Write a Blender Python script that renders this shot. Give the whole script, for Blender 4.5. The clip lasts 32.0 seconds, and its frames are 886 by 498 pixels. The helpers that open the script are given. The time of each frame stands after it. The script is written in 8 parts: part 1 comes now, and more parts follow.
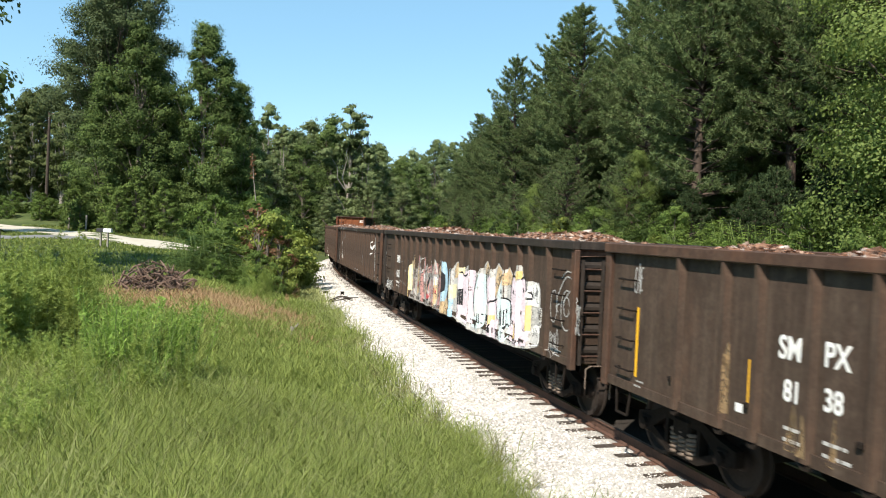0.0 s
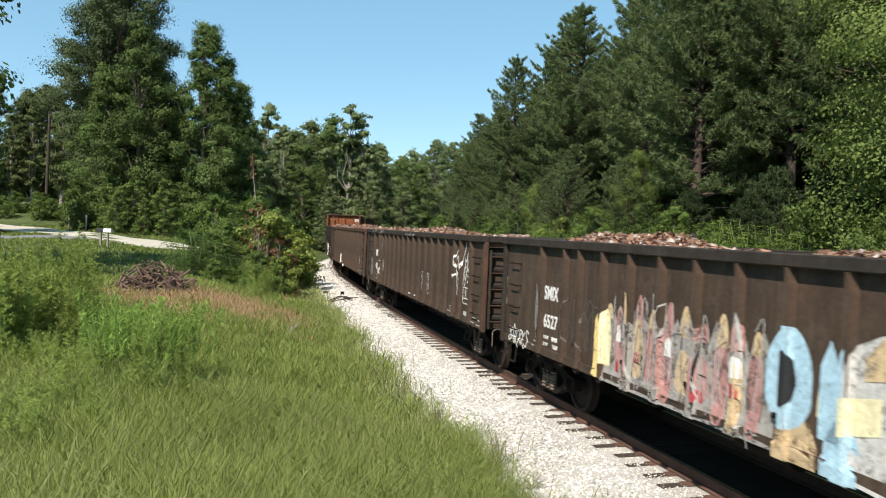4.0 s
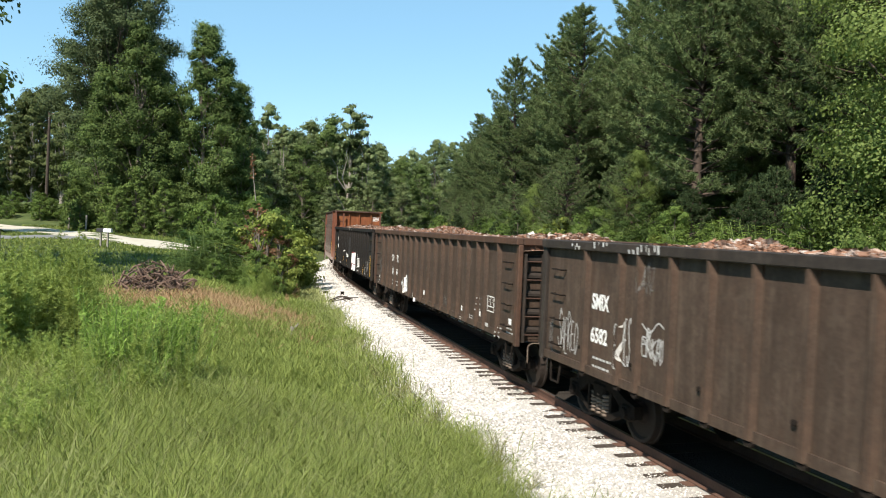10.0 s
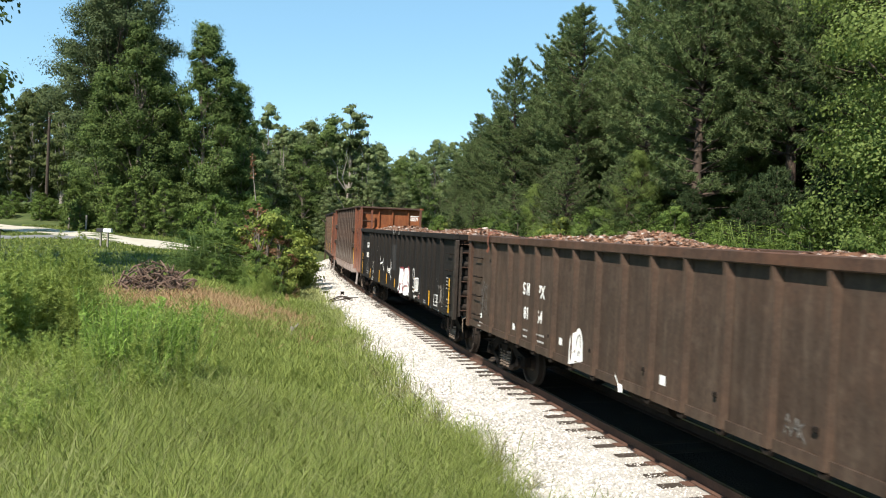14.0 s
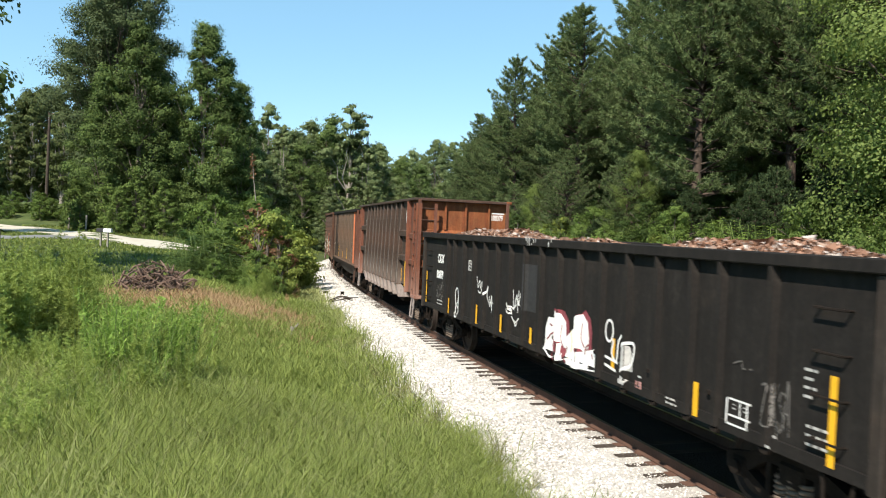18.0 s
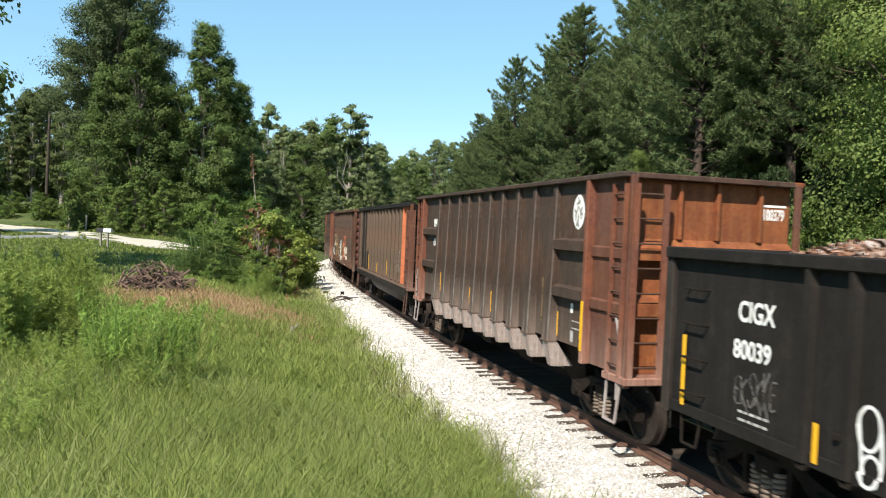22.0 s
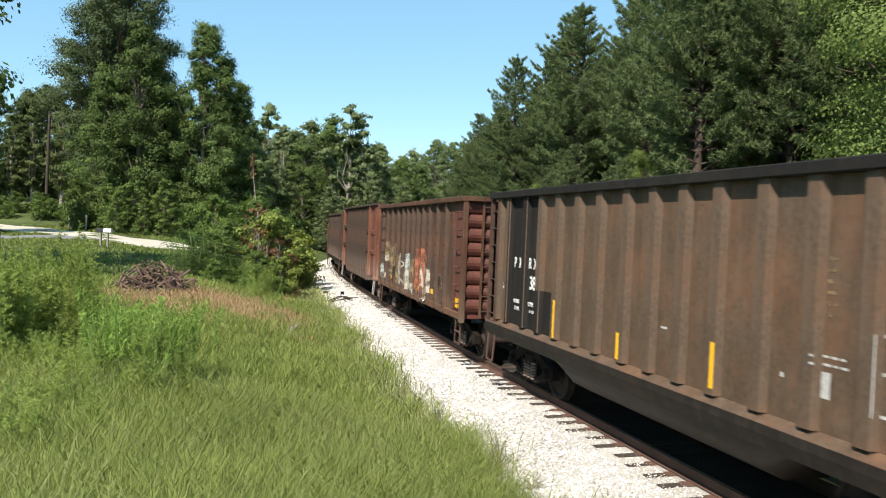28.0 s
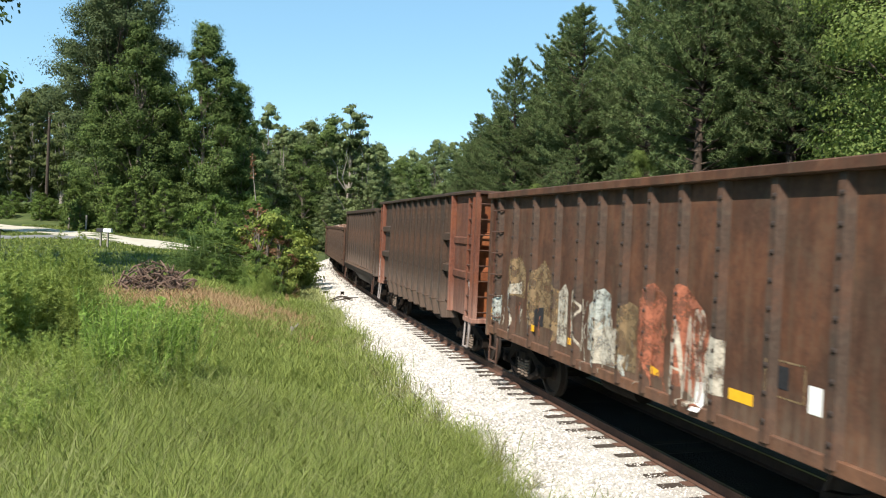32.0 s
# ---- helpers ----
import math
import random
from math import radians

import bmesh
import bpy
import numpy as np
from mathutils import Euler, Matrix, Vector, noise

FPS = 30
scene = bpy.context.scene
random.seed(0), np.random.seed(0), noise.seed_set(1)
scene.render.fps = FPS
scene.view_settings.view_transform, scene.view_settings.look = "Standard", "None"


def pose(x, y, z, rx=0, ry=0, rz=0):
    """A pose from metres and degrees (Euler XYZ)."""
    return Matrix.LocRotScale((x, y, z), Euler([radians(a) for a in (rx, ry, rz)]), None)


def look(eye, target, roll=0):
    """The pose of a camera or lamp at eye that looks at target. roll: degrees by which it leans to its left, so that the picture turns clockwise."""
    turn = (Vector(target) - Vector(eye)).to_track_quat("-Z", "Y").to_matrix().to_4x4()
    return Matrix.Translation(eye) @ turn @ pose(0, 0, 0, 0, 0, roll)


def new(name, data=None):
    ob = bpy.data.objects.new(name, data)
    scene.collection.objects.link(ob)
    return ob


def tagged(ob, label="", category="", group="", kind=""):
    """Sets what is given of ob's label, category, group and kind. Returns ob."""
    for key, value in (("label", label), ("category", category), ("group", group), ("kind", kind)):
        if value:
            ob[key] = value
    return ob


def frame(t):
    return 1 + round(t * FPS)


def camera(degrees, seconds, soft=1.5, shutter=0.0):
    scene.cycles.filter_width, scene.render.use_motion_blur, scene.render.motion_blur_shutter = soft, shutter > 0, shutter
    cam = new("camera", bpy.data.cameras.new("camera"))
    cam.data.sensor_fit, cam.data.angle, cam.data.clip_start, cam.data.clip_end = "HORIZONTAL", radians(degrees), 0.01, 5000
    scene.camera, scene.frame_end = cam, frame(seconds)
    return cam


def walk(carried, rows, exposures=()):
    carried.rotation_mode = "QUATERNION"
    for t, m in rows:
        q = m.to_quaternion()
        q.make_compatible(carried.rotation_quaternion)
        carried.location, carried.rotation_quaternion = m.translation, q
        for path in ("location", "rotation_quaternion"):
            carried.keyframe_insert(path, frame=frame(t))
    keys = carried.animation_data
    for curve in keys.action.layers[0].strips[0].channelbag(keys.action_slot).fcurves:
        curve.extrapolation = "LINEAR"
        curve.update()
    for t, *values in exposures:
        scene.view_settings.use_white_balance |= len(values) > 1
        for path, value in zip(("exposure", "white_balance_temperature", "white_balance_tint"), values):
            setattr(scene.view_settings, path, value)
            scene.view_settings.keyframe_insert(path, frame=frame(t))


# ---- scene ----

# ------------------------------------------------------------------ camera: it stands still on a tripod
EYE = (0.0, 0.0, 3.203)
cam = camera(59.72, 32.0, soft=1.1, shutter=0.5)
PITCH = 0.02704
VIEW = look(EYE, (0.0, math.cos(PITCH), EYE[2] - math.sin(PITCH)), 1.899)
walk(cam, [(0.0, VIEW), (32.0, VIEW)], exposures=[(0.0, 0.79), (1.4, 0.62), (3.0, 0.50), (3.6, 0.53), (5.6, 0.77), (32.0, 0.80)])

# ------------------------------------------------------------------ light
SUN = Vector((-0.40, -0.82, 1.0)).normalized()
world = bpy.data.worlds.new("sky")
scene.world = world
world.use_nodes = True
wn = world.node_tree
sky = wn.nodes.new("ShaderNodeTexSky")
sky.sky_type, sky.sun_disc = "NISHITA", False
sky.sun_elevation = math.asin(SUN.z)
sky.sun_rotation = math.atan2(SUN.x, SUN.y)
sky.altitude, sky.air_density, sky.dust_density, sky.ozone_density = 900, 1.0, 0.0, 2.0
tint = wn.nodes.new("ShaderNodeHueSaturation")
tint.inputs["Hue"].default_value, tint.inputs["Saturation"].default_value, tint.inputs["Value"].default_value = 0.482, 1.0, 1.3
wn.links.new(sky.outputs[0], tint.inputs["Color"])
even = wn.nodes.new("ShaderNodeMix")
even.data_type = "RGBA"
even.inputs[0].default_value, even.inputs[7].default_value = 0.45, (2.2, 4.55, 6.5, 1)
wn.links.new(tint.outputs[0], even.inputs[6])
wn.links.new(even.outputs[2], wn.nodes["Background"].inputs[0])
wn.nodes["Background"].inputs[1].default_value = 0.087
sun = new("sun", bpy.data.lights.new("sun", "SUN"))
sun.data.energy, sun.data.angle, sun.data.color = 5.0, radians(0.5), (1.0, 0.915, 0.80)
sun.matrix_world = look((0, 0, 60), Vector((0, 0, 60)) - SUN)

# ------------------------------------------------------------------ the line of the track
KS, KV = (0, 12, 25, 40, 60, 72, 84), (-0.00057, 0.00352, 0.00043, 0.00262, 0.00681, 0.006, 0.0)
_s = np.arange(-135.0, 190.0, 0.1)
_th = np.cumsum(np.interp(_s, KS, KV)) * 0.1
_th += -0.28189 - np.interp(0, _s, _th)
_x = np.cumsum(np.sin(_th)) * 0.1
_y = np.cumsum(np.cos(_th)) * 0.1
_x += 4.50646 - np.interp(0, _s, _x)
_y += 10.0 - np.interp(0, _s, _y)
CANT = 0.01


def line(s, off=0.0):
    """A point of the track's middle line at s metres, off metres to its near side, and the heading there."""
    a = float(np.interp(s, _s, _th))
    return float(np.interp(s, _s, _x)) - math.cos(a) * off, float(np.interp(s, _s, _y)) + math.sin(a) * off, a


def side_of(x, y):
    """For arrays of places: the distance to the near side of the track (negative beyond it) and the length along it."""
    x, y = np.asarray(x, float), np.asarray(y, float)
    k = slice(0, None, 10)
    px, py, pa, ps = _x[k], _y[k], _th[k], _s[k]
    off, along = np.empty(x.shape), np.empty(x.shape)
    fx, fy, fo, fa = x.ravel(), y.ravel(), off.ravel(), along.ravel()
    for i in range(0, len(fx), 4000):
        d = (fx[i:i + 4000, None] - px) ** 2 + (fy[i:i + 4000, None] - py) ** 2
        j = d.argmin(1)
        fo[i:i + 4000] = -(fx[i:i + 4000] - px[j]) * np.cos(pa[j]) + (fy[i:i + 4000] - py[j]) * np.sin(pa[j])
        fa[i:i + 4000] = ps[j]
    return fo.reshape(x.shape), fa.reshape(x.shape)


def hills(x, y, off):
    """The lie of the land."""
    x, y, off = np.asarray(x, float), np.asarray(y, float), np.asarray(off, float)
    z = np.interp(off, (-60, -30, -16, -9, -6.5, -4.2, -2.0, 2.0, 3.6, 4.6, 6.0, 8.0, 12, 20, 60),
                  (5.4, 4.4, 3.0, 2.1, 0.6, -0.5, -0.72, -0.72, -0.58, -0.40, 0.0, 0.40, 0.62, 1.0, 1.3))
    z = z + 0.85 * np.exp(-((x + 2.5) ** 2 + (y - 0.5) ** 2) / 30.0)
    z = z + 2.5 * np.clip((y - 79) / 10, 0, 1) * np.clip((-x - 34) / 10, 0, 1)
    z = z + 0.05 * np.sin(x * 1.3 + y * 0.7) * np.clip((np.abs(off) - 5) / 3, 0, 1)
    back = np.clip((-x - 9) / 6, 0, 1)
    z = z + back * (0.45 * np.clip((y - 36) / 10, 0, 1) + 0.55 * np.clip((y - 54) / 20, 0, 1))
    return z + np.clip((y - 150) / 250, 0, 1) * 16.0


def land(x, y):
    o, _ = side_of(np.array([x]), np.array([y]))
    return float(hills(np.array([x]), np.array([y]), o)[0])


# ------------------------------------------------------------------ materials
def shader(name):
    m = bpy.data.materials.new(name)
    m.use_nodes = True
    return m, m.node_tree, m.node_tree.nodes["Principled BSDF"]


def ramp(nt, fac, stops):
    r = nt.nodes.new("ShaderNodeValToRGB")
    while len(r.color_ramp.elements) < len(stops):
        r.color_ramp.elements.new(0.5)
    for e, (p, c) in zip(r.color_ramp.elements, stops):
        e.position, e.color = p, (*c, 1)
    nt.links.new(fac, r.inputs[0])
    return r.outputs[0]


def noise_of(nt, coord, scale, detail=4.0, rough=0.6, stretch=None):
    n = nt.nodes.new("ShaderNodeTexNoise")
    n.inputs["Scale"].default_value, n.inputs["Detail"].default_value, n.inputs["Roughness"].default_value = scale, detail, rough
    if stretch:
        mp = nt.nodes.new("ShaderNodeMapping")
        mp.inputs["Scale"].default_value = stretch
        nt.links.new(coord, mp.inputs["Vector"])
        coord = mp.outputs[0]
    nt.links.new(coord, n.inputs["Vector"])
    return n.outputs["Fac"]


def blend(nt, fac, a, b, mode="MIX"):
    m = nt.nodes.new("ShaderNodeMix")
    m.data_type, m.blend_type = "RGBA", mode
    for sock, v in ((m.inputs[0], fac), (m.inputs[6], a), (m.inputs[7], b)):
        if isinstance(v, (int, float)):
            sock.default_value = v
        elif isinstance(v, tuple):
            sock.default_value = (*v, 1)
        else:
            nt.links.new(v, sock)
    return m.outputs[2]


def relief(nt, bsdf, height, strength, dist=0.02):
    b = nt.nodes.new("ShaderNodeBump")
    b.inputs["Strength"].default_value, b.inputs["Distance"].default_value = strength, dist
    nt.links.new(height, b.inputs["Height"])
    nt.links.new(b.outputs[0], bsdf.inputs["Normal"])


def coords(nt, kind="Object"):
    return nt.nodes.new("ShaderNodeTexCoord").outputs[kind]


def rough_mat(name, stops, scale=3.0, fine=40.0, roughness=0.9, bump=0.3, metal=0.0, dist=0.01, kind="Object", sheen=0.3):
    m, nt, b = shader(name)
    c = coords(nt, kind)
    big, small = noise_of(nt, c, scale), noise_of(nt, c, fine, 3)
    mix = nt.nodes.new("ShaderNodeMath")
    mix.operation = "MULTIPLY_ADD"
    nt.links.new(small, mix.inputs[0])
    mix.inputs[1].default_value = 0.45
    sub = nt.nodes.new("ShaderNodeMath")
    sub.operation = "MULTIPLY"
    nt.links.new(big, sub.inputs[0])
    sub.inputs[1].default_value = 0.55
    nt.links.new(sub.outputs[0], mix.inputs[2])
    nt.links.new(ramp(nt, mix.outputs[0], stops), b.inputs["Base Color"])
    b.inputs["Roughness"].default_value, b.inputs["Metallic"].default_value = roughness, metal
    b.inputs["Specular IOR Level"].default_value = sheen
    relief(nt, b, small, bump, dist)
    return m


def painted(name, paint, rust, dust, wear=0.5, streak=0.5, gloss=0.6, foot=None, grime=0.38):
    """Weathered paint on steel: paint, rust patches, soot, run-down streaks and road dust, thicker towards a foot (low, high, amount)."""
    m, nt, b = shader(name)
    c = coords(nt)
    patch = noise_of(nt, c, 1.1, 8, 0.68)
    blots = noise_of(nt, c, 4.6, 7, 0.7)
    grain = noise_of(nt, c, 17, 5, 0.75)
    runs = noise_of(nt, c, 1.0, 6, 0.7, (9.0, 9.0, 0.5))
    soot = noise_of(nt, c, 1.0, 4, 0.6, (4.0, 4.0, 0.9))
    col = blend(nt, ramp(nt, grain, [(0.3, (0, 0, 0)), (0.7, (1, 1, 1))]), tuple(v * 0.62 for v in paint), tuple(min(1, v * 1.32) for v in paint))
    f1 = ramp(nt, patch, [(0.60 - 0.25 * wear, (0, 0, 0)), (0.72 - 0.2 * wear, (1, 1, 1))])
    f1 = blend(nt, ramp(nt, blots, [(0.36, (0, 0, 0)), (0.62, (1, 1, 1))]), (0.12, 0.12, 0.12), f1)
    col = blend(nt, f1, col, rust)
    f3 = ramp(nt, blots, [(0.52, (0, 0, 0)), (0.72, (0.75, 0.75, 0.75))])
    col = blend(nt, f3, col, tuple(0.5 * (a_ + b_) * 1.15 for a_, b_ in zip(paint, dust)))
    f2 = ramp(nt, runs, [(0.47, (0, 0, 0)), (0.74, (streak, streak, streak))])
    col = blend(nt, f2, col, dust)
    col = blend(nt, ramp(nt, soot, [(0.36, (grime, grime, grime)), (0.58, (0, 0, 0))]), col, tuple(v * 0.45 for v in paint))
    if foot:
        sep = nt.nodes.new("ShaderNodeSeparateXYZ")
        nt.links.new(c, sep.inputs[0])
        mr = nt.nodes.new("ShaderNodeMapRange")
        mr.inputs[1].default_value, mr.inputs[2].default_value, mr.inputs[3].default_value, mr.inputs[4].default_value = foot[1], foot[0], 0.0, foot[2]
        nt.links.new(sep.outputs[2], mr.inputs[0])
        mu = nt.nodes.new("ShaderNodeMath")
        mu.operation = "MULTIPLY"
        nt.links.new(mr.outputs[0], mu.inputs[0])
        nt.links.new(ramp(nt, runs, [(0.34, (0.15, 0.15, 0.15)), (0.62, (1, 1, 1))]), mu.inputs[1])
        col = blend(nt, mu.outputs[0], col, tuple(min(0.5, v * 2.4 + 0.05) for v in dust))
    nt.links.new(col, b.inputs["Base Color"])
    b.inputs["Roughness"].default_value = gloss
    b.inputs["Specular IOR Level"].default_value = 0.2
    relief(nt, b, grain, 0.3, 0.006)
    return m


def plain(name, col, roughness=0.7, metal=0.0):
    m, nt, b = shader(name)
    c = coords(nt)
    n = noise_of(nt, c, 9, 6, 0.7)
    nt.links.new(blend(nt, n, tuple(v * 0.75 for v in col), tuple(min(1, v * 1.15) for v in col)), b.inputs["Base Color"])
    b.inputs["Roughness"].default_value, b.inputs["Metallic"].default_value = roughness, metal
    return m


def leaf_mat(name, dark, light, through_col, share=0.35):
    m, nt, b = shader(name)
    geo = nt.nodes.new("ShaderNodeNewGeometry")
    c = coords(nt)
    n = noise_of(nt, c, 0.5, 3)
    f = nt.nodes.new("ShaderNodeMath")
    f.operation = "MULTIPLY_ADD"
    nt.links.new(geo.outputs["Random Per Island"], f.inputs[0])
    f.inputs[1].default_value = 0.6
    h = nt.nodes.new("ShaderNodeMath")
    h.operation = "MULTIPLY"
    nt.links.new(n, h.inputs[0])
    h.inputs[1].default_value = 0.5
    nt.links.new(h.outputs[0], f.inputs[2])
    col = ramp(nt, f.outputs[0], [(0.15, dark), (0.85, light)])
    info = nt.nodes.new("ShaderNodeObjectInfo")
    hsv = nt.nodes.new("ShaderNodeHueSaturation")
    mr = nt.nodes.new("ShaderNodeMapRange")
    mr.inputs[3].default_value, mr.inputs[4].default_value = 0.75, 1.25
    nt.links.new(info.outputs["Random"], mr.inputs[0])
    nt.links.new(mr.outputs[0], hsv.inputs["Value"])
    nt.links.new(col, hsv.inputs["Color"])
    nt.links.new(hsv.outputs[0], b.inputs["Base Color"])
    b.inputs["Roughness"].default_value = 0.6
    b.inputs["Specular IOR Level"].default_value = 0.06
    tr = nt.nodes.new("ShaderNodeBsdfTranslucent")
    tr.inputs[0].default_value = (*through_col, 1)
    mx = nt.nodes.new("ShaderNodeMixShader")
    mx.inputs[0].default_value = share
    nt.links.new(b.outputs[0], mx.inputs[1])
    nt.links.new(tr.outputs[0], mx.inputs[2])
    nt.links.new(mx.outputs[0], nt.nodes["Material Output"].inputs[0])
    return m


M = {}
M["soil"] = rough_mat("soil_and_thatch", [(0.3, (0.028, 0.040, 0.012)), (0.5, (0.06, 0.085, 0.022)), (0.7, (0.12, 0.13, 0.05))], 0.5, 14, 1.0, 0.6, 0, 0.05)
M["ballast"] = rough_mat("limestone_fines", [(0.3, (0.30, 0.28, 0.25)), (0.55, (0.46, 0.435, 0.40)), (0.75, (0.58, 0.555, 0.52))], 1.5, 30, 1.0, 0.8, 0, 0.04)
# Ballast with the shade under the train put into its colour.
M["train_shade"] = rough_mat("shade_black_ballast", [(0.3, (0.012, 0.010, 0.009)), (0.7, (0.045, 0.038, 0.032))], 1.5, 22, 0.95, 0.8, 0, 0.04)
M["road"] = rough_mat("old_asphalt", [(0.3, (0.13, 0.13, 0.13)), (0.7, (0.24, 0.24, 0.235))], 0.6, 30, 0.95, 0.3)
M["gravel"] = rough_mat("pale_gravel", [(0.3, (0.36, 0.32, 0.25)), (0.7, (0.54, 0.50, 0.42))], 0.8, 25, 1.0, 0.5)
M["rail"] = rough_mat("rusty_rail", [(0.3, (0.055, 0.03, 0.022)), (0.7, (0.14, 0.075, 0.052))], 3, 40, 0.8, 0.3)
M["rail_top"] = plain("worn_rail_head", (0.42, 0.38, 0.35), 0.35, 0.9)
M["tie"] = rough_mat("weathered_tie", [(0.3, (0.024, 0.018, 0.014)), (0.7, (0.085, 0.066, 0.052))], 4, 30, 0.95, 0.6)
M["bark"] = rough_mat("grey_bark", [(0.3, (0.06, 0.05, 0.04)), (0.7, (0.20, 0.17, 0.14))], 2, 18, 0.95, 0.8, 0, 0.03)
M["pale_bark"] = rough_mat("pale_bark", [(0.3, (0.16, 0.145, 0.12)), (0.7, (0.34, 0.31, 0.27))], 2, 18, 0.95, 0.6, 0, 0.03)
M["dark_bark"] = rough_mat("dark_pine_bark", [(0.3, (0.035, 0.027, 0.022)), (0.7, (0.11, 0.08, 0.062))], 2, 16, 0.95, 0.8, 0, 0.03)
M["oak"] = leaf_mat("oak_leaf", (0.024, 0.042, 0.013), (0.120, 0.168, 0.050), (0.12, 0.19, 0.045), 0.14)
M["bright"] = leaf_mat("gum_leaf", (0.078, 0.118, 0.030), (0.24, 0.305, 0.095), (0.25, 0.34, 0.07), 0.3)
# Sapling leaf darkened to hold the shadow at the wood's edge.
M["sapling"] = leaf_mat("sapling_leaf", (0.026, 0.046, 0.013), (0.130, 0.180, 0.046), (0.12, 0.18, 0.036), 0.14)
M["pine"] = leaf_mat("pine_needle", (0.038, 0.060, 0.025), (0.150, 0.195, 0.080), (0.11, 0.155, 0.05), 0.16)
M["big_pine"] = leaf_mat("tall_pine_needle", (0.030, 0.047, 0.022), (0.120, 0.155, 0.068), (0.09, 0.13, 0.045), 0.12)
M["cedar"] = leaf_mat("cedar_needle", (0.022, 0.040, 0.018), (0.075, 0.105, 0.045), (0.06, 0.09, 0.03), 0.14)
# Darker copy of the grey leaf, with the wood's shade in its colour.
M["back_leaf"] = leaf_mat("shaded_wood_leaf", (0.042, 0.058, 0.022), (0.130, 0.155, 0.058), (0.12, 0.16, 0.05), 0.2)
M["frond"] = leaf_mat("sumac_leaf", (0.06, 0.10, 0.022), (0.20, 0.28, 0.065), (0.20, 0.30, 0.05), 0.25)
M["dark_frond"] = leaf_mat("dark_sumac_leaf", (0.035, 0.06, 0.018), (0.11, 0.16, 0.045), (0.12, 0.18, 0.04), 0.22)
# Pale grey-green leaf: the haze of distance is mixed into the colour.
M["grey_leaf"] = leaf_mat("haze_tinted_leaf", (0.062, 0.086, 0.038), (0.185, 0.228, 0.098), (0.16, 0.22, 0.07), 0.24)
M["brown_leaf"] = leaf_mat("dead_leaf", (0.11, 0.06, 0.033), (0.24, 0.14, 0.075), (0.2, 0.11, 0.05))
M["bush"] = leaf_mat("bush_leaf", (0.034, 0.058, 0.016), (0.14, 0.20, 0.05), (0.16, 0.24, 0.045), 0.26)
M["weed"] = leaf_mat("weed_leaf", (0.12, 0.168, 0.038), (0.34, 0.41, 0.115), (0.32, 0.40, 0.08), 0.3)
M["vine"] = leaf_mat("vine_leaf", (0.055, 0.078, 0.018), (0.23, 0.27, 0.065), (0.22, 0.28, 0.05), 0.26)
M["bright_weed"] = leaf_mat("bright_weed_leaf", (0.075, 0.135, 0.024), (0.26, 0.375, 0.085), (0.25, 0.37, 0.065), 0.28)
# Bush leaf darkened: the shade under the pines is put into the colour.
M["shade_bush"] = leaf_mat("shade_tinted_brush_leaf", (0.017, 0.031, 0.011), (0.078, 0.118, 0.032), (0.085, 0.13, 0.028), 0.2)
M["straw"] = leaf_mat("straw_stem", (0.17, 0.20, 0.07), (0.38, 0.40, 0.17), (0.28, 0.30, 0.11), 0.2)
M["grass"] = leaf_mat("grass_blade", (0.038, 0.060, 0.014), (0.280, 0.328, 0.094), (0.26, 0.33, 0.07), 0.26)
M["dry"] = leaf_mat("dry_grass", (0.25, 0.16, 0.085), (0.56, 0.40, 0.23), (0.38, 0.24, 0.11))
M["brown"] = painted("dusty_brown_paint", (0.060, 0.0408, 0.0300), (0.084, 0.049, 0.033), (0.118, 0.088, 0.065), 0.4, 0.55, 0.65, None, 0.45)
M["dark_rim"] = painted("black_brown_rim", (0.032, 0.026, 0.022), (0.055, 0.038, 0.029), (0.075, 0.06, 0.05), 0.35, 0.3)
M["brown_rim"] = painted("rusted_brown_rim", (0.066, 0.040, 0.029), (0.105, 0.050, 0.030), (0.12, 0.076, 0.052), 0.6, 0.4)
M["black"] = painted("black_paint", (0.0125, 0.0110, 0.0098), (0.030, 0.023, 0.018), (0.036, 0.031, 0.026), 0.15, 0.35, 0.8)
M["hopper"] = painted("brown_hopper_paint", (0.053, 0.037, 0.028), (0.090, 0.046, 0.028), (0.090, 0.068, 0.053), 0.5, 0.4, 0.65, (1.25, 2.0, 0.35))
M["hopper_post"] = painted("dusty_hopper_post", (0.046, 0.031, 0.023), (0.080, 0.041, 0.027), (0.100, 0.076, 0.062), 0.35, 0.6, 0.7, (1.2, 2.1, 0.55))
M["orange"] = painted("rusty_orange_paint", (0.26, 0.082, 0.032), (0.11, 0.038, 0.022), (0.30, 0.14, 0.05), 0.75, 0.5, 0.7, None, 0.5)
M["tan"] = painted("tan_dusty_paint", (0.096, 0.064, 0.042), (0.150, 0.074, 0.040), (0.120, 0.092, 0.068), 0.6, 0.45)
M["bright_orange"] = painted("faded_orange_paint", (0.44, 0.138, 0.062), (0.30, 0.10, 0.05), (0.46, 0.21, 0.12), 0.2, 0.35, 0.7, None, 0.2)
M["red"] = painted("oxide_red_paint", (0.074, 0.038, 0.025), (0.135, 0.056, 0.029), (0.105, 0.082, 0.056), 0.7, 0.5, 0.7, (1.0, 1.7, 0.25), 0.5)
M["red_post"] = painted("grey_brown_post", (0.062, 0.043, 0.033), (0.105, 0.050, 0.030), (0.11, 0.084, 0.064), 0.5, 0.5, 0.7)
M["rust_sill"] = painted("scuffed_rust_sill", (0.115, 0.060, 0.038), (0.16, 0.075, 0.040), (0.17, 0.11, 0.078), 0.6, 0.5, 0.75)
